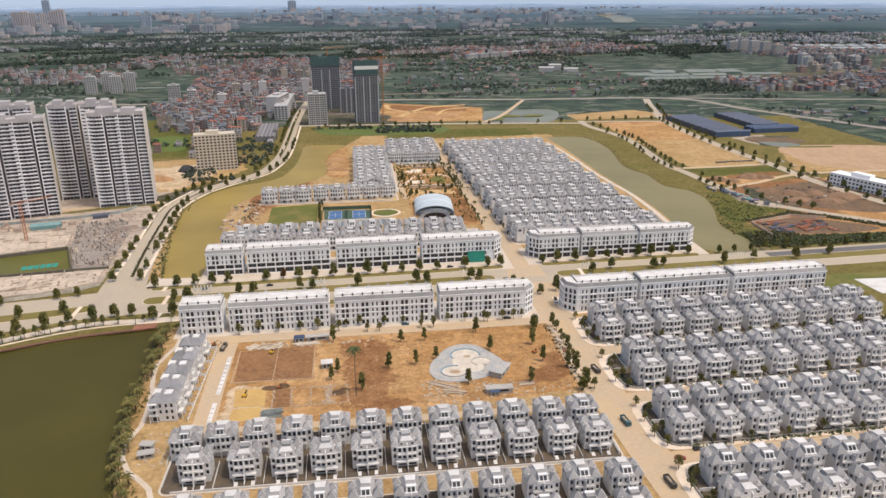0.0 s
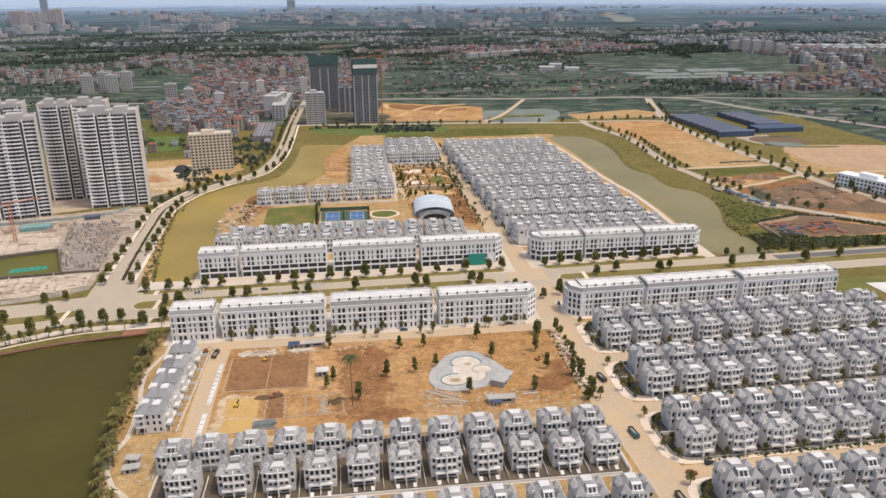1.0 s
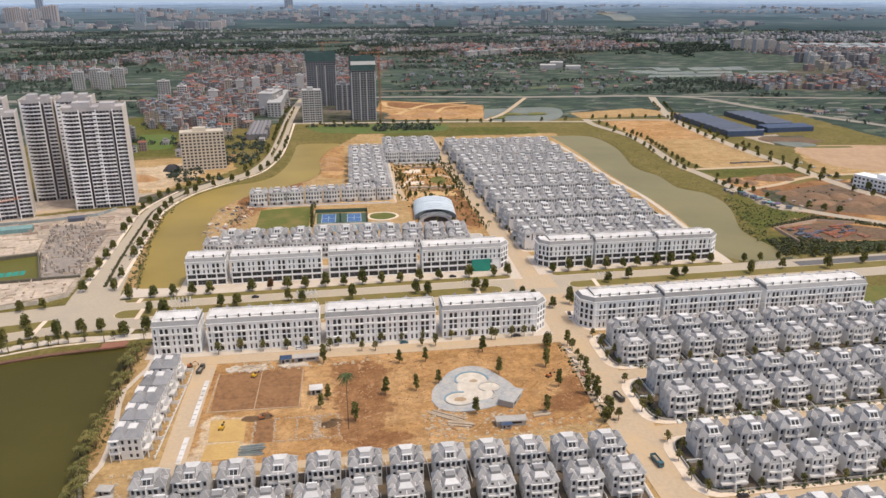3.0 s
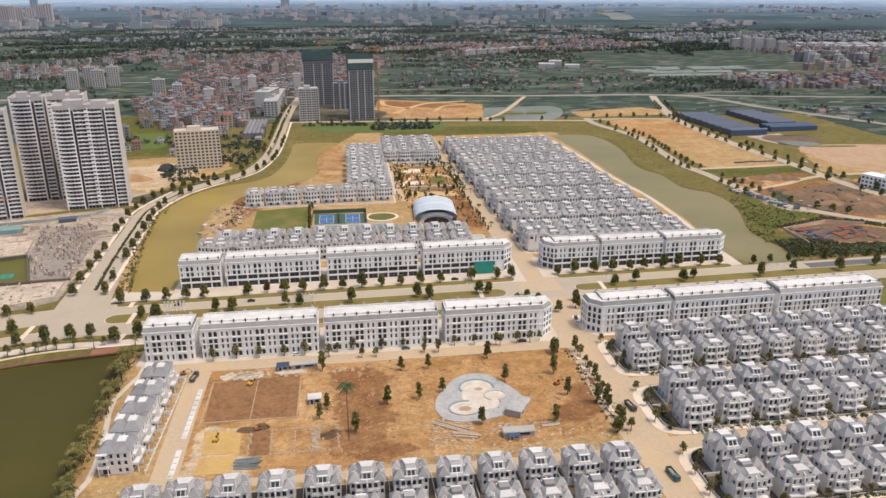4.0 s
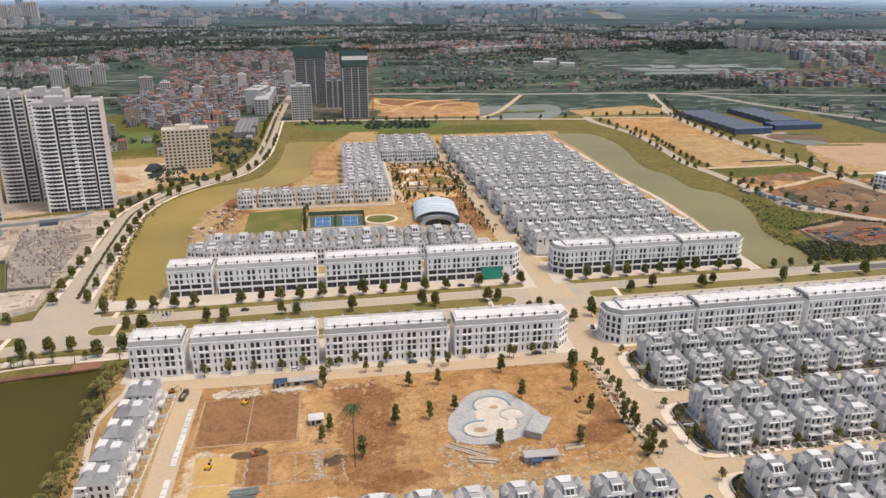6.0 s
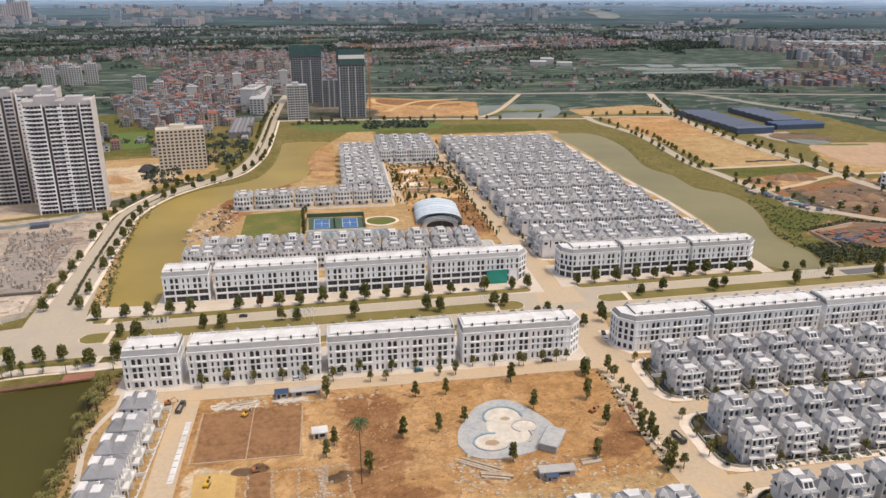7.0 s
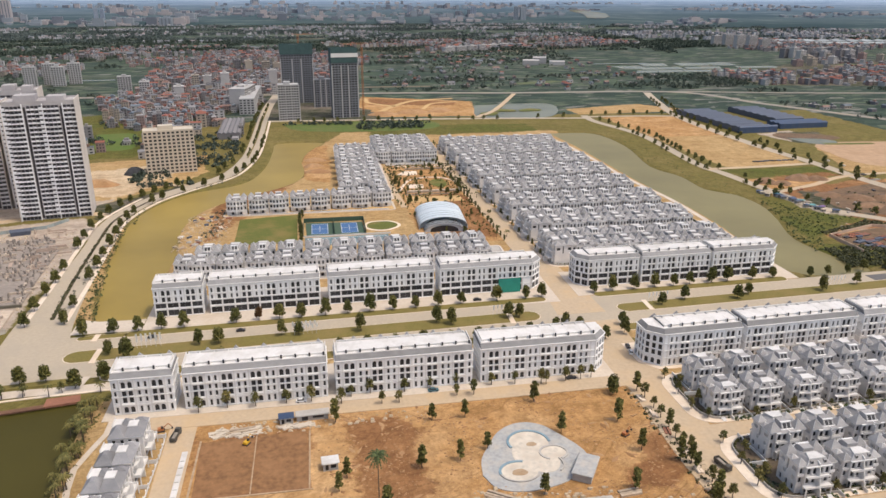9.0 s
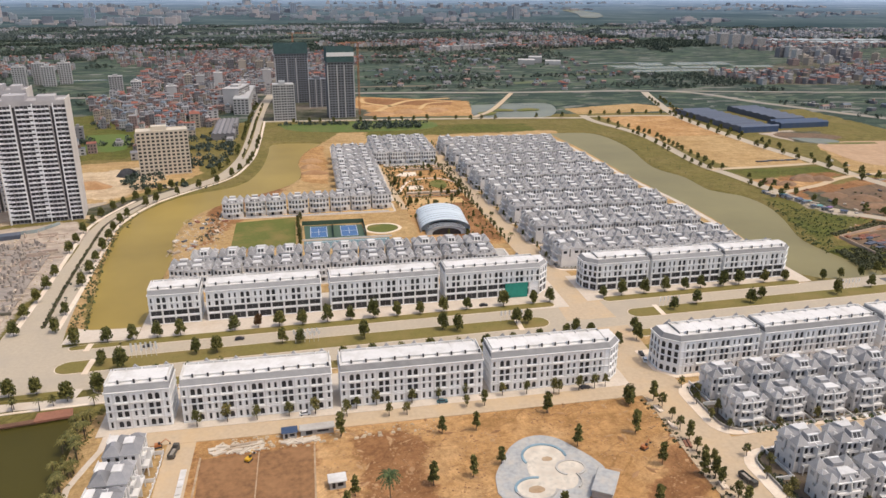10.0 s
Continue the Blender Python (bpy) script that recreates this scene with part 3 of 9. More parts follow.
road("road", BOULEVARD, [36, 40, 47, 40, 36, 36, 36, 36], GREYROAD, "wide pale concrete boulevard", 0.10)
def island(x0, x1, off, half, material=LAWN, z=0.26, label="dry grass median of the boulevard", name="median"):
    """A long island with round ends and a pale kerb, along the boulevard."""
    line = [p for p in beside(BOULEVARD, off) if x0 < p[0] < x1]
    ends = [np.interp(x, [p[0] for p in beside(BOULEVARD, off)], [p[1] for p in beside(BOULEVARD, off)]) for x in (x0, x1)]
    line = [(x0, ends[0]), *line, (x1, ends[1])]
    for grow, zz, m, nm, lb in ((0.35, z - 0.05, PAVING, "kerb", "pale concrete kerb round grass"), (0.0, z, material, name, label)):
        h = half + grow
        top = [(x, y + h) for x, y in line]
        low = [(x, y - h) for x, y in line]
        cap = [(x1 + h * math.sin(a), ends[1] + h * math.cos(a)) for a in np.linspace(0.3, 2.84, 7)]
        cup = [(x0 - h * math.sin(a), ends[0] - h * math.cos(a)) for a in np.linspace(0.3, 2.84, 7)]
        b = Build()
        b.prism(top + cap + low[::-1] + cup, -0.3, zz)
        setting(nm, b, m, lb, "grass" if nm == name else "kerb")


# the boulevard's grass: middle island, northern and southern verge
island(-131, 84, 0.0, 5.6)
island(138, 600, 0.0, 5.0)
island(-400, -170, -3.2, 5.2)
for x0, x1 in ((-112, 96), (130, 243)):
    island(x0, x1, 19.5, 3.0, name="verge", label="dry grass verge with street trees")
    island(x0, x1, -22.0, 3.5, name="verge", label="dry grass verge with street trees")
island(-134, -116, 19.5, 2.2, name="verge", label="short dry grass verge by the junction")

for x, y0, y1 in ((-123, 434.5, 448.5), (-128, 457, 464.5), (-173, 421, 438), (74, 443.5, 459.5), (150, 448, 461)):
    road("footpath", [(x, y0), (x + 0.5, y1)], [2.6], PAVING, "pale crossing path over the grass median", 0.29, "path")
road("road", [(295, 470), (344, 472.5), (520, 481), (900, 501)], [8], ASPHALTPALE, "dark asphalt lane of the boulevard", 0.17)

# pale forecourts of the terraces
for (x0, x1), (ya, yb), (yc, yd) in (((-108, 106), (466, 466.5), (505, 511)), ((118, 254), (472, 477), (508, 514)), ((-106, 104), (383.6, 384.6), (414, 420))):
    slab("pavement", [(x0, ya), (x1, yb), (x1, yd), (x0, yc)], 0.18, FORECOURT, "pale forecourt paving round the terraces")

slab("pavement", [(118.8, 395.5), (125.5, 387.6), (132, 387.4), (291, 392.0), (291, 416), (118.5, 414)], 0.18, PAVING, "pale forecourt paving round the terraces")

# streets
road("road", [(112, 440), (113, 410), (115, 380), (114.5, 340), (114, 300), (116, 250), (120, 190), (124, 60)], [30, 19, 22, 17, 18, 20, 20, 20], ROAD, "dusty concrete street between villa quarters", 0.14)
NORTH_STREET = [(112, 450), (112, 500), (109.4, 560), (106, 650), (102.6, 750), (99.4, 850), (96.4, 960)]
road("road", NORTH_STREET, [26, 18, 13, 12.5, 12.5, 12.5, 12], ROAD, "dusty concrete street to the north park", 0.13)
road("road", [(-92, 379), (0, 379.4), (108, 381)], [9], ROAD, "dusty street along the building plot", 0.21)
road("road", [(-74, 392), (-74, 340), (-73, 289), (-73, 286)], [10], ROAD, "sandy street beside the lakeside villas", 0.12)
WEST_ROAD = [(-150, 430), (-157, 480), (-160, 540), (-164, 600), (-166, 660), (-150, 716), (-122, 756), (-100, 790), (-88, 860), (-86, 950), (-87, 1080), (-86, 1200), (-80, 1330)]
road("road", WEST_ROAD, [34, 24, 15, 14, 13, 13, 13, 13, 13, 13, 13, 13, 12], GREYROAD, "pale concrete road along the canal", 0.12)
road("median", [(-155, 486), *WEST_ROAD[2:6]], [1.8], SOIL, "narrow planted strip in the canal road", 0.30, "grass")
road("median", WEST_ROAD[8:12], [1.4], LAWN, "narrow planted strip in the canal road", 0.30, "grass")
road("pavement", beside(WEST_ROAD[1:6], 9.8), [2.4], PAVING, "pale footway beside a building site", 0.16, "pavement")
road("pavement", beside(WEST_ROAD[1:11], -9.5), [2.4], PAVING, "pale footway beside the canal", 0.16, "pavement")
road("road", [(-166, 665), (-200, 680), (-330, 640), (-420, 600)], [8], ROAD, "dusty site track", 0.11)
NORTH_ROAD = [(-80, 1078), (29, 1072), (180, 1060), (331, 1040)]
road("road", NORTH_ROAD, [9], GREYROAD, "pale concrete road beyond the quarter", 0.10)
EAST_ROAD = [(335, 1060), (333, 1012), (352, 911), (342, 767), (347, 724), (351, 683), (355, 646), (362, 606), (392, 570), (450, 520), (540, 474), (760, 420)]
road("road", EAST_ROAD, [10], GREYROAD, "pale concrete road along empty plots", 0.11)
EAST_ROAD_2 = [(520, 1270), (492, 1175), (455, 1020), (450, 845), (457, 746), (460, 659), (480, 560), (520, 420)]
road("road", EAST_ROAD_2, [12], GREYROAD, "pale concrete road between empty plots", 0.10)
road("road", [(330, 1050), (400, 1046), (460, 1036)], [8], GREYROAD, "pale concrete road along a sand plot", 0.13)
road("road", [(340, 742), (400, 744), (452, 748)], [7], ROAD, "pale track across empty plots", 0.13)
road("road", [(355, 655), (400, 672), (470, 700), (640, 700)], [6], ROAD, "pale track across empty plots", 0.12)
road("road", [(-1200, 1400), (-400, 1345), (63, 1331), (300, 1300), (566, 1270), (640, 1120), (720, 960), (900, 600), (1100, 200)], [15], GRAVEL, "distant highway across the fields", 0.14)
road("road", [(566, 1275), (1000, 1190), (2500, 1000)], [11], GRAVEL, "distant highway across the fields", 0.16)
road("road", [(190, 1070), (230, 1130), (300, 1290)], [7], ROAD, "pale track between ponds", 0.12)
road("road", [(-120, 755), (-180, 770), (-235, 800)], [6], ROAD, "sandy track to a block of flats", 0.11)
road("footpath", [(254, 512), (256, 560), (258, 600), (258, 650), (254, 690), (251, 740), (250, 800), (247, 860), (243, 905)], [4.0], FORECOURT, "pale path between villas and canal", 0.14, "path")
road("footpath", [(-103, 392), (-102, 375), (-107.5, 354), (-104.5, 332), (-102, 316), (-100.5, 296), (-104, 282), (-102, 272), (-97, 262), (-86, 250), (-80, 230)], [2.2], FORECOURT, "curved pale path beside the lake", 0.12, "path")
road("verge", [(-420, 336), (-250, 382), (-197, 403.6), (-178, 412.6), (-152, 417.6), (-129, 419.4)], [4.2], LAWN, "dry grass verge above the lake quay", 0.24, "grass")
road("footpath", [(-420, 330), (-250, 375), (-176, 405.6), (-151, 411), (-124, 411.5), (-107, 413)], [6.0], FORECOURT, "pale path under quay trees", 0.17, "path")
road("footpath", [(-121.5, 422), (-123.5, 410)], [3.2], FORECOURT, "pale path to the lakeside", 0.20, "path")
road("quay", [(-420, 325), (-250, 369), (-173.5, 399.3), (-150, 405.8), (-124, 408), (-108, 409)], [1.3], PAVING, "pale kerb of the lakeside promenade", 0.24, "pavement")
road("quay", [(-420, 319.5), (-250, 361.5), (-188, 385), (-164, 393.2), (-146, 397), (-131, 399.4)], [2.6], DARKTIMBER, "reddish timber edge of the quay", 0.35, "quay")
slab("terrace", [(-131.5, 398.2), (-118.2, 400.4), (-119.6, 406.2), (-132, 404.4)], 0.6, TIMBER, "reddish timber lake terrace", "terrace")
slab("pavement", [(-141, 466), (-108.4, 466), (-108.4, 479.6), (-112, 479), (-131, 479.8), (-137, 482), (-141, 484)], 0.17, FORECOURT, "pale paving between canal and boulevard")

road("road", [(-80, 288), (20, 287), (108, 288)], [5], ROAD, "sandy street between villas and plot", 0.10)

# villa quarters: pale pavement rims with dark gardens inside
def quarter(x0, y0, x1, y1, garden=SOIL, rim=3.2, r=8, west=None, skew=0.0):
    """An island of gardens; west: the wider pavement on that side; skew: how the rows climb."""
    w = rim if west is None else west
    lean = lambda pts: [(x, y + skew * (x - x0)) for x, y in pts]
    b = Build()
    b.prism(lean(rounded(x0, y0, x1, y1, r)), -0.3, 0.24)
    setting("pavement", b, FORECOURT if west is None else PAVING, "pale pavement rim of a villa block", "pavement")
    inner = lean(rounded(x0 + w, y0 + rim, x1 - rim, y1 - rim, max(1.0, r - rim)))
    b = Build()
    b.prism(inner, -0.2, 0.34)
    setting("garden_ground", b, garden, "bare dark garden soil between villas", "garden")
    if west is None:
        b = Build()
        for xa, ya, xb, yb in ((x0 + rim + 4, y0 + rim, x1 - rim - 4, y0 + rim + 0.3), (x0 + rim, y0 + rim + 4, x0 + rim + 0.3, y1 - rim - 4), (x1 - rim - 0.3, y0 + rim + 4, x1 - rim, y1 - rim - 4)):
            b.box(xa, ya, 0.2, xb, yb, 1.1)
        setting("garden_wall", b, WALL, "low rendered wall round gardens", "wall")
        return
    outer = lean(rounded(x0 + w - 0.3, y0 + rim - 0.3, x1 - rim + 0.3, y1 - rim + 0.3, max(1.3, r - rim + 0.3)))
    b = Build()
    n = len(inner)
    for i in range(n):
        a, c, e, g = outer[i], outer[(i + 1) % n], inner[(i + 1) % n], inner[i]
        b.prism([a, c, e, g], 0.2, 1.25)
    setting("garden_wall", b, CONCRETE, "low dark-topped wall round gardens", "wall")
    h = Build()
    rnd = random.Random(int(x0 + y0))
    for (ax, ay), (cx, cy) in zip(inner, inner[1:] + inner[:1]):
        length = math.hypot(cx - ax, cy - ay)
        for _ in range(int(length / 0.55)):
            f = rnd.random()
            if rnd.random() < 0.75:
                x, y, s = ax + (cx - ax) * f, ay + (cy - ay) * f, rnd.uniform(0.25, 0.6)
                qx, qy = (x0 + x1) / 2 - x, (y0 + y1) / 2 - y
                q = math.hypot(qx, qy)
                x, y = x + qx / q * rnd.uniform(0.3, 1.0), y + qy / q * rnd.uniform(0.3, 1.0)
                h.taper((x - s, y - s, x + s, y + s), 0.3, (x - s * 0.5, y - s * 0.4, x + s * 0.4, y + s * 0.5), 0.6 + s * 1.7)
    tagged(part("hedge", h, HEDGE), "dark clipped hedge along a garden wall", "hedge", kind="stuff")


for k in range(-3, 1):
    road("road", [(117, 338.8 + 48 * k), (306, 344.5 + 48 * k)], [8.6], ROAD, "dusty street between villa rows", 0.13)
    quarter(120.2, 343.6 + 48 * k, 306, 382.6 + 48 * k, SOIL, 2.4, 10, 4.6, 0.03)
    b = Build()
    b.box(125.2, 364.6 + 48 * k, 0.3, 131.5, 364.9 + 48 * k, 1.9)
    setting("garden_wall", b, TRIM, "white wall between two gardens", "wall")
for k in range(8):
    quarter(115.4 - 1.6 * k, 516.6 + 45.9 * k, 252.5 - 2.2 * k, 556.8 + 45.9 * k, CONCRETE, 2.0, 8, 2.4)
quarter(-82, 244.5, 105, 282.0, SOIL, 0.9, 4)
quarter(-82, 197.5, 105, 235.0, SOIL, 0.9, 4)
quarter(-98, 520, 96, 562, CONCRETE, 1.5, 3)
quarter(-90, 655, 38, 680, SAND, 1.5, 3)
quarter(-3, 684, 40, 905, CONCRETE, 1.5, 3)
quarter(44, 803, 96, 897, CONCRETE, 1.5, 3)

# ---- terraces of shop houses ----
STOREYS = [(0.6, 3.3), (4.9, 7.45), (7.95, 10.45), (11.35, 14.2)]
EAVE, ROOF = 15.7, 17.6


def shop_block(length, depth, x, y, turn, shop, units, cut_west=0.0, cut_east=0.0):
    """One terrace: the seen side faces -y. shop: glazed shop floors below; else four storeys of windows."""
    label = "white terrace of shop houses with glazed lower floors" if shop else "four-storey white terrace with arched windows"
    ob = thing("terrace", label, "terrace house", "terraces along the boulevard", pose(x, y, 0.18, 0, 0, turn))
    w, e = cut_west, cut_east
    base = [(w, 0), (length - e, 0)]
    if e:
        base += [(length, e)]
    base += [(length, depth), (0, depth)]
    if w:
        base += [(0, w)]
    b = Build()
    bay = length / units
    glass, fronts = [], []
    n = len(base)
    for i in range(n):
        p, q = base[i], base[(i + 1) % n]
        run = (Vector(q) - Vector(p)).length
        holes, arch = [], set()
        south = i == 0
        slanted = abs(p[0] - q[0]) > 0.1 and abs(p[1] - q[1]) > 0.1
        ends = (not south and not slanted and p[0] == q[0] and ((e and p[0] == length) or (w and p[0] == 0)))
        if south or slanted or ends:
            cols = []
            if south:
                for k in range(units + 1):
                    cols += [(k * bay - w + d * bay * 0.215, k % 2) for d in (-1, 1)]
            else:
                m = max(1, round(run / 3.0))
                cols = [((k + 0.5) * run / m, 1) for k in range(m)]
            for u, big in cols:
                hw = 0.84 if big else 0.47
                if not (hw + 0.2 < u < run - hw - 0.2):
                    continue
                for s, (z0, z1) in enumerate(STOREYS):
                    if shop and s < 2:
                        continue
                    if not big and s:
                        z0, z1 = z0 + 0.15, z1 - 0.25
                    if (s in (0, 3)) and big:
                        arch.add(len(holes))
                    holes.append((u - hw, u + hw, z0, z1))
            if shop:
                m = units if south else max(1, round(run / 5.5))
                for k in range(m):
                    u0, u1 = k * bay + 0.35 - (w if south else 0), (k + 1) * bay - 0.35 - (w if south else 0)
                    if not south:
                        u0, u1 = k * run / m + 0.4, (k + 1) * run / m - 0.4
                    if u0 < 0.2 or u1 > run - 0.2:
                        continue
                    fronts += [(p, q, (u0, u1, 0.3, 3.5)), (p, q, (u0, u1, 4.6, 7.2))]
                    holes += [(u0, u1, 0.3, 3.5), (u0, u1, 4.6, 7.2)]
        b.facade(p, q, 0, EAVE, holes, 0.4, arch)
        glass.append((p, q, [h for h in holes if not (shop and h[3] < 7.3)]))
    part("wall", b, SHOPWALL, ob)
    for p, q, holes in glass:
        glaze(ob, p, q, holes, 0.36, 0, 'window', 0.05)
    for p, q, h in fronts:
        glaze(ob, p, q, [h], 0.38, 1, "shop_window", 0.06)
    # string courses and cornice
    for z, out in ((3.95, 0.22), (7.55, 0.30), (10.85, 0.25), (15.35, 0.42)):
        c = Build()
        for i in range(n):
            p, q = Vector(base[i]), Vector(base[(i + 1) % n])
            d = (q - p).normalized()
            o = Vector((d.y, -d.x)) * out
            g = d * out * 0.4
            c.prism([tuple(p - g), tuple(p + o - g), tuple(q + o + g), tuple(q + g)], z, z + (0.2 if z < 14 else 0.34))
        part("cornice" if z > 14 else "string_course", c, TRIM, ob)
    # piers of the shop floors, small balconies of the others
    c = Build()
    if shop:
        for k in range(units + 1):
            u = min(max(k * bay, w + 0.4), length - e - 0.4)
            c = Build()
            c.box(u - 0.3, -0.25, 0, u + 0.3, -0.002, 7.5)
            part("pier", c, TRIM, ob)
    else:
        for k in range(1, units):
            u = k * bay
            if w < u - bay * 0.4 and u + bay * 0.4 < length - e:
                out = 0.75 if k % 2 else 0.5
                c = Build()
                c.box(u - bay * 0.40, -out, 10.62, u + bay * 0.40, -0.26, 11.25)
                part("balcony", c, TRIM, ob)
                if k % 2:
                    c = Build()
                    c.box(u - bay * 0.42, -0.85, 4.0, u + bay * 0.42, -0.23, 4.75)
                    part("balcony", c, TRIM, ob)
    # white surrounds over and beside the windows
    c = Build()
    for p, q, holes in glass[:1]:
        for u0, u1, z0, z1 in holes:
            x0, x1 = p[0] + u0, p[0] + u1
            c.box(x0 - 0.22, -0.13, z1 + 0.06, x1 + 0.22, -0.003, z1 + 0.34)
            c.box(x0 - 0.24, -0.10, z0, x0 - 0.04, -0.003, z1 + 0.05)
            c.box(x1 + 0.04, -0.10, z0, x1 + 0.24, -0.003, z1 + 0.05)
            c.box(x0 - 0.28, -0.26, z0 - 0.22, x1 + 0.28, -0.003, z0 - 0.02)
    for k in range(1, units, 2):
        u = k * bay
        if w + 2 < u < length - e - 2:
            c.taper((u - bay * 0.4, -0.3, u + bay * 0.4, -0.004), 14.6, (u - 0.15, -0.3, u + 0.15, -0.004), 15.3)
    for k in range(units):
        u = min(max((k + 0.5) * bay, w + 0.35), length - e - 0.35)
        c.box(u - 0.24, -0.16, 0 if not shop else 7.8, u + 0.24, -0.003, EAVE - 0.4)
    tagged(part("window_surround", c, TRIM, ob), kind="stuff")
    # mansard, flat white roof, parapets
    inset = 1.5
    c = Build()
    lo, hi = base, []
    cx, cy = length / 2, depth / 2
    for px, py in base:
        hi.append((min(max(px, inset * (1 if e or w else 0.05)), length - inset * (1 if e or w else 0.05)), inset if py < depth / 2 else depth - 1.2))
    hi = [((h[0] if (e and px > cx) or (w and px < cx) else px), (h[1] if py < cy else depth - 1.0)) for (px, py), h in zip(base, hi)]
    if e:
        hi[1], hi[2] = (length - e - 0.6, inset), (length - inset, e + 0.6)
    if w:
        hi[-1], hi[0] = (inset, w + 0.6), (w + 0.6, inset)
    for i in range(n):
        j = (i + 1) % n
        c.face((*lo[i], EAVE), (*lo[j], EAVE), (*hi[j], ROOF), (*hi[i], ROOF))
    part("mansard_roof", c, DARKSLATE, ob, "grey slate mansard slope")
    c = Build()
    c.prism(hi, ROOF - 0.3, ROOF + 0.05)
    yb = depth - 1.0
    c.box(w + 1, yb - 0.35, ROOF, length - e - 1, yb, ROOF + 0.9)
    c.box(w + 1.2, inset + 2.0, ROOF, length - e - 1.2, yb - 2.4, ROOF + 0.75)
    c.box(w + 0.8, inset + 0.01, ROOF, length - e - 0.8, inset + 0.14, ROOF + 0.25)
    for k in range(units + 1):
        u = min(max(k * bay, w + 1.2), length - e - 1.2)
        c.box(u - 0.12, inset + 1.8, ROOF, u + 0.12, yb - 0.4, ROOF + 0.81)
    if not w:
        c.box(0.02, inset, ROOF, 0.35, yb, ROOF + 0.9)
    if not e:
        c.box(length - 0.35, inset, ROOF, length - 0.02, yb, ROOF + 0.9)
    part("roof_deck", c, DECK, ob, "white flat roof with low dividing walls")
    # roof lights, back turrets
    c, s = Build(), Build()
    for k in range(units):
        u = (k + 0.5) * bay
        if not (w + 1.5 < u < length - e - 1.5):
            continue
        if k % 2:
            s.taper((u - 2, depth - 0.9, u + 2, depth + 1.6), ROOF - 1.2, (u - 0.1, depth, u + 0.1, depth + 0.3), ROOF + 1.7)
        v = u + bay * 0.30
        c.box(v - 0.5, inset + 1.0, ROOF, v + 0.75, inset + 1.97, ROOF + 1.35)
        part("roof_light", roof_light(), None, ob, "dark upright roof light", pose(v + 0.12, inset + 0.98, ROOF, 0, 0, 0))
    tagged(part("chimney_wall", c, DECK, ob), kind="stuff")
    tagged(part("turret", s, SLATE, ob), kind="stuff")
    return ob


def roof_light(cache={}):
    if "m" not in cache:
        b = Build()
        b.box(-0.34, -0.06, 0, 0.34, 0.3, 1.55)
        cache["m"] = b.mesh("roof_light", GLASS)
    return cache["m"]


Y_A = 388.2
shop_block(22.8, 14.5, -101.8, Y_A - 0.5, 0.6, False, 4)
shop_block(56, 14.5, -75.2, Y_A - 0.2, 0.6, False, 10)
shop_block(57, 14.5, -15.8, Y_A + 0.4, 0.6, False, 10)
shop_block(57, 14.5, 44.8, Y_A + 1.0, 0.6, False, 10, 0, 6)
shop_block(24, 14.5, -104.0, 480.5, 1.5, True, 4)
shop_block(56, 14.5, -77.0, 481.2, 1.5, True, 9)
shop_block(56.3, 14.5, -16.4, 482.7, 1.5, True, 9)
shop_block(58, 14.5, 43.4, 484.3, 1.5, True, 10, 0, 6)
shop_block(36, 14.5, 121.5, 484.0, 1.2, True, 6, 6, 0)
shop_block(42, 14.5, 159.5, 484.8, 1.2, True, 7)
shop_block(44, 14.5, 203.5, 485.6, 1.2, True, 7, 0, 6)
shop_block(44, 14.5, 121.0, 389.5, 2.2, False, 8, 6, 0)
shop_block(57, 14.5, 167.5, 391.3, 2.2, False, 10)
shop_block(62, 14.5, 228.0, 393.6, 2.2, False, 11, 0, 0)

# ---- villas ----
VE, VT = 11.4, 13.3  # eaves, roof deck
CX, Y0, Y1 = 4.6, -6.3, 5.6   # middle block: half width, front, back
WX, WY0, WY1 = 6.8, -5.3, 4.8  # side wings


def villa_sides():
    front = [(u - 0.72, u + 0.72, z, z + 2.7) for z in (4.3, 7.9) for u in (1.2, 3.4, 5.8, 8.0)] + [(0.5, 4.0, 0.5, 2.9), (5.2, 8.7, 0.5, 2.9)]
    back = [(u - 0.75, u + 0.75, z, z + 2.6) for z in (4.2, 7.9) for u in (1.3, 3.5, 5.7, 7.9)]
    small = [(u + 0.75 * k, u + 0.75 * k + 0.5, 8.3, 9.9) for u in (1.0, 7.2) for k in range(3)] + [(u + 0.75 * k, u + 0.75 * k + 0.5, 4.8, 6.2) for u in (3.0, 7.6) for k in range(2)]
    side = [(4.3, 5.0, 6.4, 10.9)]
    small += [(u - 0.55, u + 0.55, 0.6, 2.9) for u in (1.9, 5.2, 8.3)]
    wing = [(0.65, 1.85, 7.9, 10.2), (0.65, 1.85, 4.3, 6.6)]
    far = [(4.3, 5.0, 6.4, 10.9), (1.0, 3.0, 8.3, 9.9), (7.2, 9.2, 8.3, 9.9)]
    return front, back, side, small, wing, far


def balcony(z, out, s, wide=0.1, rail=0.85):
    """Half a balcony on the front: floor and solid rail in one bent piece."""
    c = Build()
    x0, x1 = sorted((s * 0.2, s * (CX - wide)))
    f, r = Y0 - out, 0.16
    prof = [(Y0 - 0.003, z), (f, z), (f, z + rail), (f + r, z + rail), (f + r, z + 0.25), (Y0 - 0.003, z + 0.25)]
    n = len(prof)
    c.v += [(x0, y, zz) for y, zz in prof] + [(x1, y, zz) for y, zz in prof]
    c.f += [(i, (i + 1) % n, n + (i + 1) % n, n + i) for i in range(n)] + [tuple(range(n))[::-1], tuple(range(n, 2 * n))]
    c.s += [0] * (n + 2)
    return c


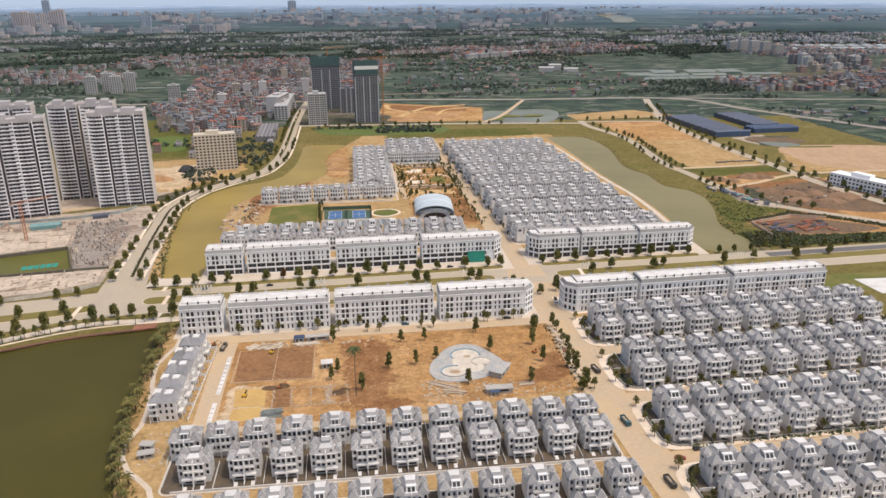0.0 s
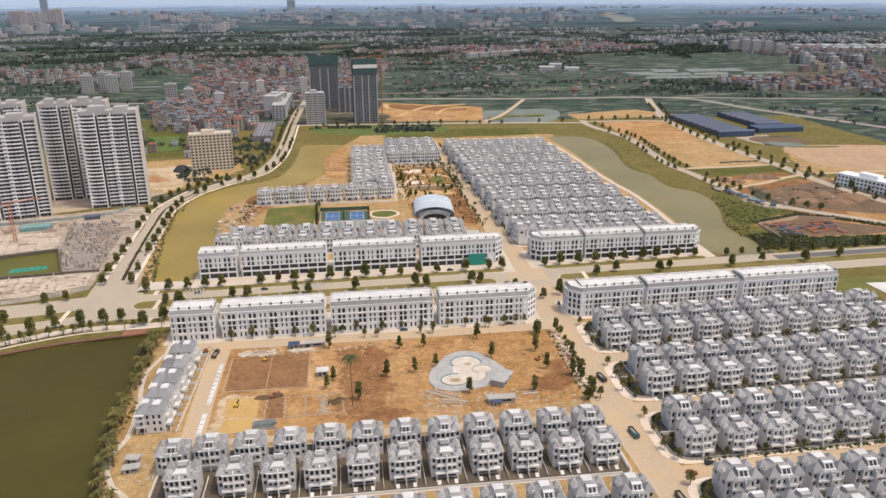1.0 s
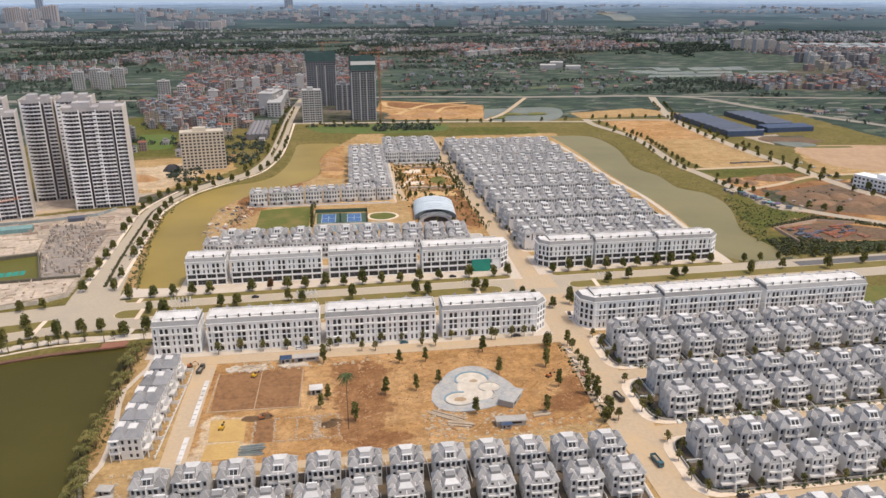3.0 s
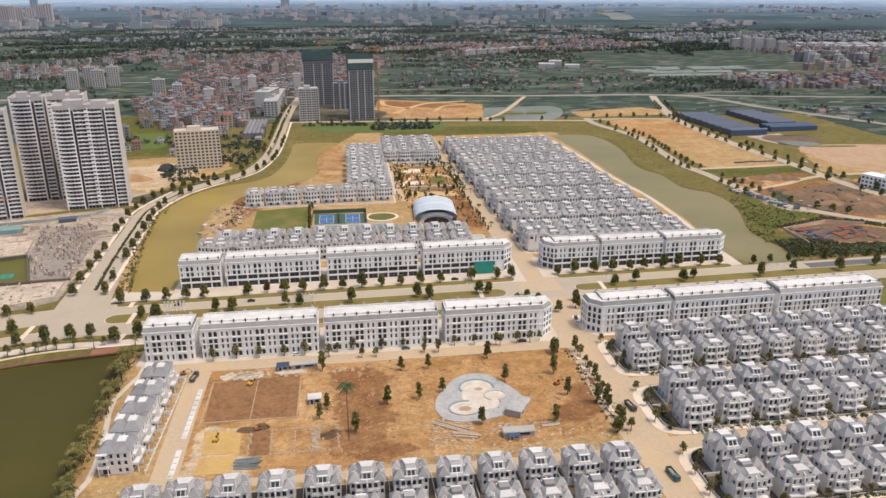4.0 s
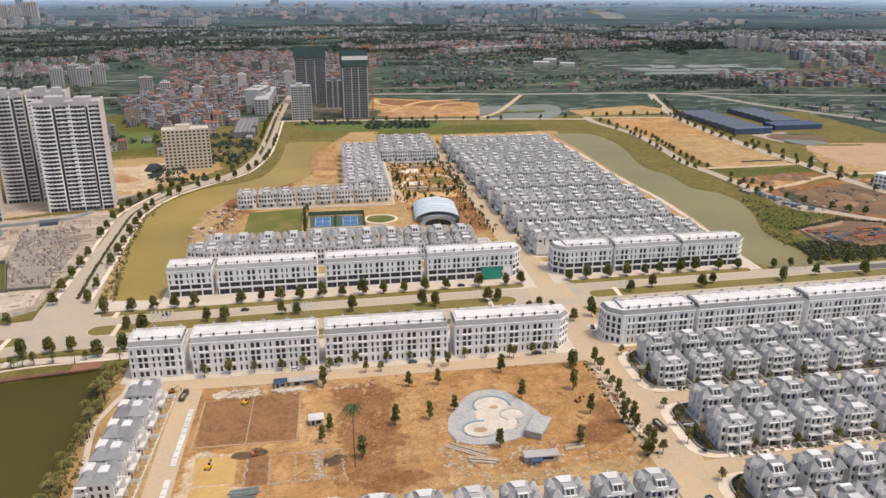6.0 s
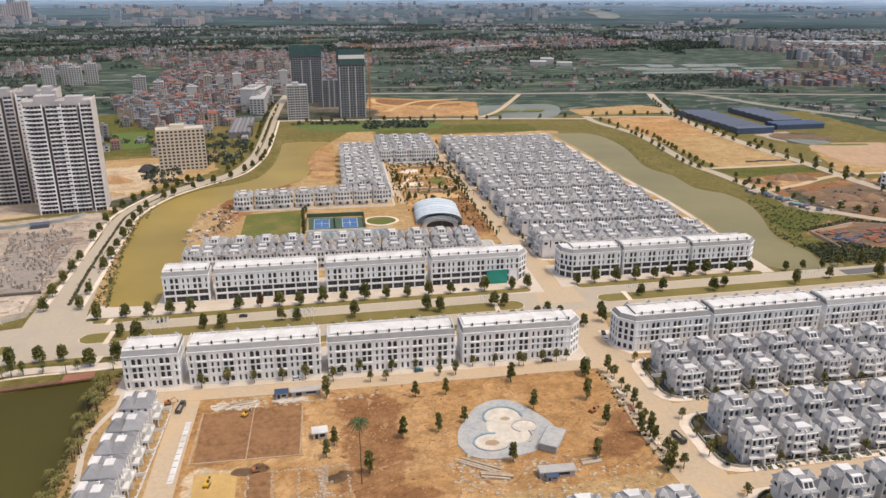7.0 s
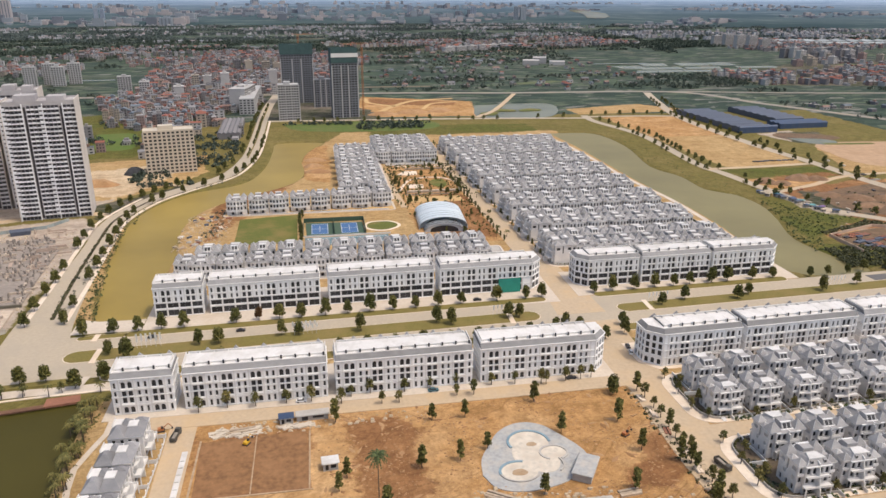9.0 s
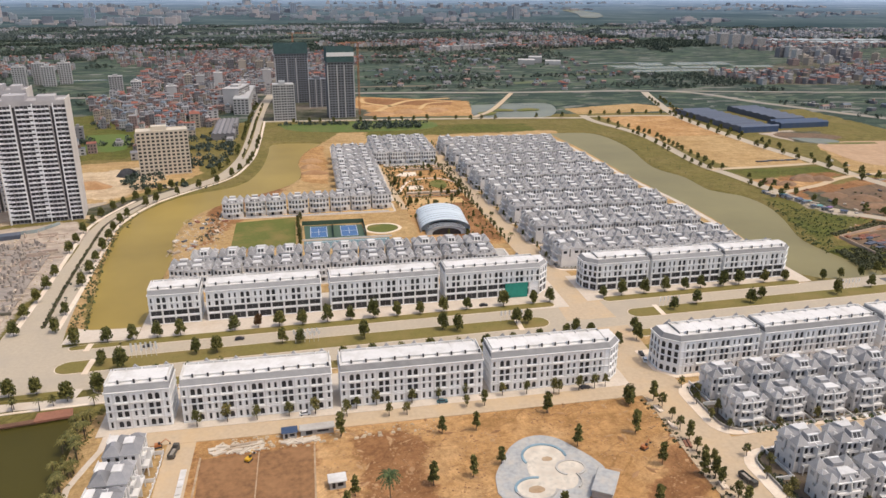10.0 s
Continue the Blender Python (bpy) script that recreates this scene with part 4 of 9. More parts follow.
def merged(builds):
    c = Build()
    for q in builds:
        k = len(c.v)
        c.v += q.v
        c.f += [tuple(i + k for i in f) for f in q.f]
        c.s += q.s
    return c


def loft(b, low, z0, high, z1):
    """Between two four-cornered outlines, closed."""
    k = len(b.v)
    b.v += [(x, y, z0) for x, y in low] + [(x, y, z1) for x, y in high]
    for q in ((3, 2, 1, 0), (4, 5, 6, 7), (0, 1, 5, 4), (1, 2, 6, 5), (2, 3, 7, 6), (3, 0, 4, 7)):
        b.f.append(tuple(k + i for i in q))
        b.s.append(b.slot)


def villa(m, near=True, label="", group="villas"):
    """The front faces -y under a steep grey mansard with a white deck; at the back a white dormer with two dark panes."""
    ob = thing("villa", label, "villa", group, m)
    front, back, side, small, wing, far = villa_sides()
    if not near:
        side, small = far, []
        front = [(u - 0.52, u + 0.52, z, z + 2.3) for z in (4.4, 8.0) for u in (1.2, 3.4, 5.8, 8.0)] + [(1.0, 2.6, 0.6, 2.8), (6.6, 8.2, 0.6, 2.8)]
        back = [(u - 0.5, u + 0.5, z, z + 2.2) for z in (4.3, 8.0) for u in (1.3, 3.5, 5.7, 7.9)]
    sides = [((-CX, Y0), (CX, Y0), front), ((CX, Y0), (CX, WY0), []), ((CX, WY0), (WX, WY0), wing), ((WX, WY0), (WX, WY1), side), ((WX, WY1), (CX, WY1), wing), ((CX, WY1), (CX, Y1), []),
             ((CX, Y1), (-CX, Y1), back), ((-CX, Y1), (-CX, WY1), []), ((-CX, WY1), (-WX, WY1), wing), ((-WX, WY1), (-WX, WY0), side), ((-WX, WY0), (-CX, WY0), wing), ((-CX, WY0), (-CX, Y0), [])]
    b, slits, dark = Build(), Build(), Build()

    def panes(g, p, q, holes):
        p, q = Vector(p), Vector(q)
        t = (q - p).normalized()
        o = Vector((-t.y, t.x)) * 0.4
        for u0, u1, z0, z1 in holes:
            a, c = p + t * u0 + o, p + t * u1 + o
            g.face((*a, z0), (*c, z0), (*c, z1), (*a, z1))
    for p, q, holes in sides:
        flank = holes is side
        every = holes + small if flank else holes
        b.facade(p, q, 0, VE, every, 0.45, [i for i, h in enumerate(every) if h[3] - h[2] > 2.2 and 1.0 < h[1] - h[0] < 2])
        if near:
            if holes is wing or holes is (front if "back" in label else back):
                panes(slits, p, q, holes)
            else:
                glaze(ob, p, q, holes, 0.4, 0, "window", 0.05)
                panes(slits, p, q, small if flank else [])
        else:
            panes(dark, p, q, holes)
    part("wall", b, WALL, ob)
    # white trim: balconies, cornices, stepped wall between the two homes
    fin = Build()
    prof = [(Y0 + 1.0, 0), (Y0 - 3.0, 0), (Y0 - 3.0, 2.6), (Y0 - 2.1, 4.6), (Y0 - 2.1, 5.4), (Y0 - 1.2, 8.4), (Y0 - 1.2, 9.2), (Y0 - 0.5, VE + 0.2), (Y0 - 0.5, VE + 1.0), (Y0 + 1.0, VE + 1.5)]
    n = len(prof)
    fin.v += [(-0.17, y, z) for y, z in prof] + [(0.17, y, z) for y, z in prof]
    fin.f += [(i, (i + 1) % n, n + (i + 1) % n, n + i) for i in range(n)] + [tuple(range(n))[::-1], tuple(range(n, 2 * n))]
    fin.s += [0] * (n + 2)
    fin2 = Build()
    fin2.box(-0.16, Y1 - 0.3, 0, 0.16, Y1 + 1.6, VE - 0.4)
    cornice = Build()
    cornice.box(-CX - 0.2, Y0 - 0.55, VE - 0.4, CX + 0.2, Y1 + 0.45, VE + 0.02)
    for s in (-1, 1):
        x0, x1 = sorted((s * (CX + 0.203), s * (WX + 0.3)))
        cornice.box(x0, WY0 - 0.5, VE - 0.4, x1, WY1 + 0.45, VE + 0.015)
    rear = Build()
    rear.box(-CX + 0.2, Y1 + 0.003, 7.1, CX - 0.2, Y1 + 1.2, 7.35)
    rear.box(-CX + 0.2, Y1 + 1.05, 7.36, CX - 0.2, Y1 + 1.2, 8.2)
    rear.box(-CX + 0.2, Y1 + 0.003, 3.4, CX - 0.2, Y1 + 1.5, 3.65)
    rear.box(-CX + 0.2, Y1 + 1.35, 3.66, CX - 0.2, Y1 + 1.5, 4.5)
    for x in (-CX + 0.4, CX - 0.4):
        rear.box(x - 0.14, Y1 + 1.15, 0, x + 0.14, Y1 + 1.4, 3.4)
    frames = Build()
    for z in (4.3, 7.9):
        for u in (1.2, 3.4, 5.8, 8.0):
            x = u - CX
            frames.box(x - 0.92, Y0 - 0.16, z + 2.73, x + 0.92, Y0 - 0.003, z + 3.0)
            for q in (-0.92, 0.76):
                frames.box(x + q, Y0 - 0.12, z, x + q + 0.16, Y0 - 0.003, z + 2.72)
    for x in (-WX + 1.0, WX - 1.0):
        frames.box(x - 0.95, WY0 - 0.75, 7.5, x + 0.95, WY0 - 0.003, 7.75)
        frames.box(x - 0.95, WY0 - 0.75, 7.76, x + 0.95, WY0 - 0.62, 8.5)
    pieces = [balcony(z, out, s, w) for z, out, w in ((3.5, 2.2, -0.5), (7.1, 1.3, 0.4)) for s in (-1, 1)]
    steps = []
    for s in (-1, 1):
        c = Build()
        x0, x1 = sorted((s * 2.9, s * 4.5))
        prof = [(Y0 - 2.4, 0)]
        for k in range(4):
            prof += [(Y0 - 2.4 - 0.55 * k, 0.75 - 0.18 * k), (Y0 - 2.95 - 0.55 * k, 0.75 - 0.18 * k)]
        prof += [(Y0 - 2.95 - 0.55 * 3, 0)]
        n = len(prof)
        c.v += [(x0, y, z) for y, z in prof] + [(x1, y, z) for y, z in prof]
        c.f += [(i, (i + 1) % n, n + (i + 1) % n, n + i) for i in range(n)] + [tuple(range(n))[::-1], tuple(range(n, 2 * n))]
        c.s += [0] * (n + 2)
        steps.append(c)
    if near:
        for c in pieces:
            part("balcony", c, TRIM, ob, "white balcony with a solid rail")
        for x in (-CX - 0.1, CX + 0.1):
            c = Build()
            c.box(x - 0.18, Y0 - 2.1, 0, x + 0.18, Y0 - 1.75, 3.5)
            part("column", c, TRIM, ob)
        for c in steps:
            part("porch_steps", c, TRIM, ob)
        part("cornice", cornice, TRIM, ob)
        tagged(part("window_surround", frames, TRIM, ob), kind="stuff")
        tagged(part("slit_window", slits, GLASS, ob), kind="stuff")
        part("dividing_wall", fin, TRIM, ob)
        part("dividing_wall", fin2, TRIM, ob)
        part("back_balcony", rear, TRIM, ob)
    else:
        tagged(part("trim", merged((*pieces, fin, fin2, rear, frames)), TRIM, ob, "white balconies and cornice"), kind="stuff")
    # grey mansard over the middle, narrower to the back
    yf, yb = Y0 + 1.5, -1.6
    low = [(-CX - 0.05, Y0 - 0.1), (CX + 0.05, Y0 - 0.1), (3.4, Y1 - 1.2), (-3.4, Y1 - 1.2)]
    hx = 2.9 if near else 2.2
    high = [(-hx, yf), (hx, yf), (1.7, yb), (-1.7, yb)]
    r = Build()
    loft(r, low, VE + 0.03, high, VT)
    r.slot = 1
    for (x0, y0), (x1, y1) in zip(low, high):
        r.tube((x0, y0, VE + 0.05), (x1, y1, VT), 0.13, 0.10, 4)
    r.slot = 0
    loft(r, [(-4.0, 0.0), (4.0, 0.0), (3.0, Y1 + 0.5), (-3.0, Y1 + 0.5)], VE + 0.05, [(-2.4, 0.0), (2.4, 0.0), (2.2, Y1 - 0.7), (-2.2, Y1 - 0.7)], VE + 0.58)
    part("roof", r.mesh("roof", SLATE, RIDGE), None, ob, "steep grey slate mansard roof")
    k = Build()
    o = 0.3
    edge = [(high[0][0] - o, yf - o), (high[1][0] + o, yf - o), (high[2][0] + o, yb + o), (high[3][0] - o, yb + o)]
    loft(k, edge, VT + 0.004, [(x * 0.97, y * 0.97 - 0.05) for x, y in edge], VT + 0.35)
    part("roof_deck", k, VILLADECK, ob, "white flat roof deck with a thin edge")
    # pyramids over the four corners
    joined = Build()

    def pointed(a, z0, z1):
        q = Build() if near else joined
        xm, ym = (a[0] + a[2]) / 2, (a[1] + a[3]) / 2
        q.slot = 0
        q.taper(a, z0, (xm - 0.1, ym - 0.1, xm + 0.1, ym + 0.1), z1)
        q.slot = 1
        for x, y in ((a[0], a[1]), (a[2], a[1]), (a[2], a[3]), (a[0], a[3])):
            q.tube((x, y, z0 + 0.03), (xm, ym, z1 + 0.04), 0.10, 0.08, 3)
        if near:
            part("wing_roof", q.mesh("wing_roof", SLATE, RIDGE), None, ob, "pointed grey slate roof with pale hips")
    for s in (-1, 1):
        x0, x1 = sorted((s * 3.5, s * (WX + 0.45)))
        pointed((x0, WY0 - 0.5, x1, WY0 + 3.6), VE + 0.04, VE + 2.1)
        x0, x1 = sorted((s * 2.55, s * (WX + 0.45)))
        pointed((x0, WY1 - 4.0, x1, WY1 + 0.75), VE + 0.045, VE + 3.5)
        x0, x1 = sorted((s * 4.2, s * (WX + 0.3)))
        pointed((x0, WY0 + 3.4, x1, WY1 - 3.2), VE + 0.035, VE + 1.1)
    if not near:
        tagged(part("wing_roof", joined.mesh("wing_roof", SLATE, RIDGE), None, ob, "pointed grey slate roofs"), kind="stuff")
    # small dormer windows high on the front
    f = Build()
    for x in (-2.45, 2.45):
        if near:
            f = Build()
        f.slot = 0
        f.box(x - 0.5, Y0 + 0.4, VE + 0.65, x + 0.5, Y0 + 2.2, VE + 1.75)
        f.slot = 1
        f.box(x - 0.36, Y0 + 0.37, VE + 0.75, x + 0.36, Y0 + 0.398, VE + 1.65)
        if near and "back" not in label:
            part("front_dormer", f.mesh("front_dormer", SLATE, GLASS), None, ob)
    if not near:
        tagged(part("front_dormer", f.mesh("front_dormer", SLATE, GLASS), None, ob), kind="stuff")
    # dormer at the back
    e = Build()
    zb, zt, ye, yt, w = VE + 0.7, VE + 2.75, Y1 - 0.9, 3.2, 2.1
    e.taper((-2.1, 0.0, 2.1, ye), zb, (-1.9, 0.0, 1.9, yt), zt)
    e.slot = 1
    fx = 1.72 if near else 2.0
    e.taper((-fx, ye - 0.6, fx, ye + 0.04), zb, (-fx + 0.06, yt - 0.6, fx - 0.06, yt + 0.04), zt)
    e.box(-2.5, ye - 0.5, zb - 0.2, 2.5, ye + 0.3, zb - 0.01)
    e.box(-w, yt - (0.5 if near else 1.3), zt + 0.003, w, yt + 0.25, zt + 0.2)
    e.box(-0.14, ye + 0.1, VE + 0.1, 0.14, Y1 + 0.9, VE + 0.6)
    dormer = part("dormer", e.mesh("dormer", SLATE, TRIM), None, ob, "sloping slate dormer with two white-framed dark panes")
    lean = math.degrees(math.atan2(ye - yt, zt - zb))
    run = math.hypot(ye - yt, zt - zb)
    for x in (-0.85, 0.85):
        t0, t1 = 0.06, 0.90
        if near:
            part("pane", pane_mesh(1.5, run * (t1 - t0), 0, 0.04), None, dormer, "", pose(x * 0.95, ye + (yt - ye) * t0 + 0.06, zb + (zt - zb) * t0 + 0.05, -lean, 0, 180))
        else:
            dark.face(*[(x + sx, ye + (yt - ye) * t + 0.10, zb + (zt - zb) * t + 0.06) for sx, t in ((0.68, 0.08), (-0.68, 0.08), (-0.68, 0.88), (0.68, 0.88))])
    if not near:
        tagged(part("glazing", dark, GLASS, ob), kind="stuff")
    if near:
        g = Build()
        g.box(WX + 1.45, Y0 - 4.5, 0, WX + 1.65, Y1 + 2.5, 1.3)
        part("garden_wall", g, TRIM, ob)
        g = Build()
        g.box(-0.12, Y0 - 4.8, 0, 0.12, Y0 - 3.05, 1.4)
        part("garden_wall", g, TRIM, ob)
    return ob


first = {}
jit = random.Random(5)


def put_villa(x, y, turn, near, group, label="grey-roofed white villa with balconies", z=0.3):
    key = (near, label)
    lift = 0.0106 if near or "south" in group else 0.0
    x, y = x + lift * (x + 8), y + lift * (y - 75)
    m = pose(x + jit.uniform(-0.35, 0.35), y + jit.uniform(-0.5, 0.5), z, 0, 0, turn + jit.uniform(-0.8, 0.8)) @ Matrix.Diagonal((0.99, 0.96, 0.94, 1) if "south-east" in group else (0.90, 0.94, 0.87, 1) if near or "south" in group else (1.06, 1.06, 1.04, 1))
    if key not in first:
        first[key] = villa(m, near, label, group)
    else:
        tagged(copy_thing(first[key], m), group=group)


NORTHWARD = "white villa seen from its back dormer, grey slate roof"
for k in range(-3, 1):
    for c in range(10):
        x = 136.6 + 17.2 * c - (0.0 if k == -1 else 2.8)
        if k > -3 or c < 5:
            put_villa(x + jit.uniform(-0.3, 0.3), 351.6 + 48 * k + 0.030 * (x - 136), 1.5, c < 4 and k > -2, "villas of the south-east quarter")
        put_villa(x + 1.5, 369.6 + 48 * k + 0.030 * (x - 136), 181.5, c < 4 and k > -2, "villas of the south-east quarter", NORTHWARD)
put_villa(-74.5, 269.5, 180.5, True, "villas south of the plot", NORTHWARD)
put_villa(-95, 533, 1.2, False, "villas behind the terraces")
for c in range(-1, 10):
    put_villa(-48.8 + 15.95 * c - (3.5 if c < 0 else 0), 254.4 + 0.16 * c, 0.5, True, "villas south of the plot")
    put_villa(-45.0 + 15.45 * c, 271.6 + 0.16 * c, 180.5, True, "villas south of the plot", NORTHWARD)
    put_villa(-50.5 + 16.2 * c, 224.0 + 0.16 * c, 180.5, False, "villas south of the plot", NORTHWARD)
    put_villa(-52.5 + 16.2 * c, 206.8 + 0.16 * c, 0.5, False, "villas south of the plot")
def lakeside_villa(m, first_one):
    """A row villa between street (+x) and lake (-x): hips, a white deck, stepped balconies."""
    ob = thing("villa", "white lakeside row villa with grey hips and white deck", "villa", "lakeside villas", m)
    e, t = 9.4, 12.0
    east = [(u - 0.7, u + 0.7, z, z + 2.3) for z in (3.7, 6.7) for u in (1.8, 4.2, 7.8, 10.2)] + [(1.2, 4.6, 0.4, 2.7), (7.2, 10.6, 0.4, 2.7)]
    south = [(u - 0.6, u + 0.6, z, z + 1.9) for z in (3.9, 6.9) for u in (1.8, 4.6, 7.2, 9.6)] + [(0.8, 3.6, 0.1, 2.8), (6.6, 7.8, 0.8, 2.6), (9.0, 10.2, 0.8, 2.6)]
    west = [(u - 0.8, u + 0.8, z, z + 2.2) for z in (0.5, 3.7, 6.7) for u in (2.2, 6.2, 10.2)]
    b = Build()
    for p, q, holes in (((-7, -6.2), (4.6, -6.2), south), ((4.6, -6.2), (4.6, 5.8), east), ((4.6, 5.8), (-7, 5.8), []), ((-7, 5.8), (-7, -6.2), west)):
        b.facade(p, q, 0, e, holes, 0.4, [i for i, h in enumerate(holes) if h[3] - h[2] > 2.1 and h[1] - h[0] < 3])
        glaze(ob, p, q, holes, 0.36, 0, "window", 0.05)
    part("wall", b, WALL, ob)
    c = Build()
    c.box(-7.2, -6.4, e + 0.003, 4.8, 6.0, e + 0.25)
    part("cornice", c, TRIM, ob)
    # street side: hip with the white deck
    r = Build()
    r.taper((-1.6, -6.4, 4.9, 3.4), e + 0.253, (-0.6, -2.9, 2.3, 0.6), t)
    part("roof", r, LAKESLATE, ob, "dark grey hipped roof")
    k = Build()
    k.taper((-0.8, -3.1, 2.5, 0.8), t + 0.004, (-0.7, -3.0, 2.4, 0.7), t + 0.3)
    part("roof_deck", k, DECK, ob, "white square roof deck")
    # lake side: hip, pointed roof and a white terrace
    r = Build()
    r.taper((-7.2, -6.7, -1.2, 0.6), e + 0.256, (-4.6, -4.2, -3.4, -1.6), t + 0.3)
    part("roof", r, LAKESLATE, ob, "dark grey hipped roof")
    r = Build()
    r.taper((-4.2, 0.2, -0.6, 5.6), e + 0.259, (-2.5, 2.3, -2.3, 2.6), t + 0.2)
    part("roof", r, LAKESLATE, ob, "small pointed grey roof")
    r = Build()
    r.taper((-0.4, 3.0, 4.7, 5.9), e + 0.265, (1.4, 4.2, 2.6, 4.7), e + 1.7)
    part("roof", r, LAKESLATE, ob, "low dark grey hipped roof")
    k = Build()
    k.box(-7.1, 0.9, e + 0.262, -4.3, 6.2, e + 0.5)
    k.box(-7.2, 0.8, e + 0.5, -7.0, 6.3, e + 1.2)
    part("roof_terrace", k, DECK, ob, "white roof terrace with a parapet")
    # stepped balconies towards the street
    for z, out, y0, y1 in ((6.4, 1.2, -4.4, 1.2), (3.3, 2.2, -5.6, 5.0)):
        c = Build()
        c.box(4.603, y0, z, 4.6 + out, y1, z + 0.22)
        c.box(4.6 + out - 0.15, y0, z + 0.223, 4.6 + out, y1, z + 1.0)
        for y in (y0, y1 - 0.15):
            c.box(4.603, y, z + 0.223, 4.6 + out - 0.153, y + 0.15, z + 1.0)
        part("balcony", c, TRIM, ob, "white balcony with a solid rail")
    for y in (-5.3, -0.2, 4.7):
        c = Build()
        c.box(6.4, y - 0.17, 0, 6.75, y + 0.17, 3.3)
        part("column", c, TRIM, ob)
    c = Build()
    c.box(4.6, -0.62, 0, 6.9, -0.3, e - 1.4)
    part("dividing_wall", c, TRIM, ob)
    c = Build()
    c.box(9.05, -7.0, 0, 9.2, 7.0, 0.9)
    for y in (-6.9, -3.5, 0.0, 3.5, 6.9):
        c.box(8.98, y - 0.22, 0, 9.32, y + 0.22, 1.8)
    c.box(5.0, 6.6, 0, 9.04, 6.8, 1.5)
    part("garden_wall", c, TRIM, ob, "white garden wall with posts")
    if first_one:
        c = Build()
        for z in (3.4, 6.4):
            c.box(-7.2, -7.7, z, -3.4, -6.203, z + 0.2)
            c.box(-7.2, -7.7, z + 0.203, -3.4, -7.56, z + 0.95)
        for x in (-7.0, -3.7):
            c.box(x - 0.15, -7.6, 0, x + 0.15, -7.3, e)
        c.box(-7.3, -7.8, e - 0.3, -3.3, -6.41, e + 0.1)
        part("corner_balcony", c, TRIM, ob, "white stacked corner balconies")
    return ob


lakeside = None
for k, y in enumerate((304.6, 318.6, 332.4, 346.4, 362.0)):
    m = pose(-89.6 + 0.25 * k, y, 0.2, 0, 0, -1.5 + (1.5 if k == 4 else 0))
    if k == 0:
        lakeside_villa(m, True)
    elif lakeside is None:
        lakeside = lakeside_villa(m, False)
    else:
        copy_thing(lakeside, m)
for k in range(8):
    for c in range(8):
        x = 137.9 - 1.5 * k + 15.4 * (c - 1)
        if c == 0:
            put_villa(125.2 - 1.6 * k, 545.5 + 45.9 * k, 271, False, "villas of the north-east quarter", "white corner villa with a grey slate roof")
            put_villa(125.6 - 1.6 * k, 527.2 + 45.9 * k, 271, False, "villas of the north-east quarter", "white corner villa with a grey slate roof")
            continue
        put_villa(x - 2 + (2.5 if c == 1 else 0), 527.2 + 45.9 * k, 1.0, False, "villas of the north-east quarter")
        put_villa(x + (1.2 if c == 1 else 0), 545.5 + 45.9 * k, 181.0, False, "villas of the north-east quarter", NORTHWARD)
for c in range(11):
    x = -86.2 + 16.1 * c
    put_villa(x - 1, 530, 1.2, False, "villas behind the terraces")
    put_villa(x, 550, 181.2, False, "villas behind the terraces", NORTHWARD)
for c in range(8):
    put_villa(-80 + 15.4 * c, 664.5 + 0.9 * c, 2, False, "villas above the sports field")
for k in range(8):
    for x in (4, 27):
        put_villa(x, 694 + 21.5 * k, 0 if k % 2 else 180, False, "villas of the north-west quarter", "grey-roofed white villa with balconies" if k % 2 else NORTHWARD)
for k in range(7):
    put_villa(15.5, 704 + 24 * k, 270, False, "villas of the north-west quarter")
for c in range(4):
    for y, a in ((820, 0), (842, 180), (864, 0), (888, 180)):
        put_villa(43 + 15 * c, y, a, False, "villas of the north-west quarter", NORTHWARD if a else "grey-roofed white villa with balconies")

# ---- trees ----
def leaf_cloud(b, centre, r, count, size, rnd, squash=0.85):
    """Small leaf clumps through a ball-like volume with an uneven outline."""
    for _ in range(count):
        while True:
            p = Vector((rnd.uniform(-1, 1), rnd.uniform(-1, 1), rnd.uniform(-1, 1)))
            if 0.25 < p.length < 1:
                break
        c = Vector(centre) + Vector((p.x * r, p.y * r, p.z * r * squash))
        q = Euler((rnd.uniform(0, 3.1), rnd.uniform(0, 3.1), rnd.uniform(0, 3.1))).to_matrix()
        s = size * rnd.uniform(0.6, 1.3)
        b.face(*[tuple(c + q @ Vector(v)) for v in ((-s, -s * 0.5, 0), (0, -s * 0.7, s * 0.25), (s, -s * 0.2, 0), (s * 0.5, s * 0.6, 0), (-s * 0.5, s * 0.6, s * 0.2))])


def tree_meshes(seed, height, radius, clear, clumps=7, leaf=0.42, count=70, material=None):
    rnd = random.Random(seed)
    t, c = Build(), Build()
    t.tube((0, 0, -0.2), (0.1, 0.05, clear), 0.16, 0.11, 7)
    t.tube((0.1, 0.05, clear), (0.0, 0.1, height * 0.8), 0.11, 0.04, 6)
    for k in range(clumps):
        a = 2.4 * k + rnd.uniform(-0.4, 0.4)
        f = k / max(1, clumps - 1)
        z = clear + (height - clear - radius * 0.4) * (0.15 + 0.85 * f)
        off = radius * (0.62 * (1 - 0.65 * f)) * rnd.uniform(0.7, 1.15)
        p = (off * math.cos(a), off * math.sin(a), z)
        t.tube((0.05, 0.05, clear + (z - clear) * 0.4), p, 0.06, 0.02, 5)
        leaf_cloud(c, p, radius * rnd.uniform(0.50, 0.72), count, leaf, rnd)
    return t.mesh("trunk", BARK), c.mesh("crown", material or LEAF)


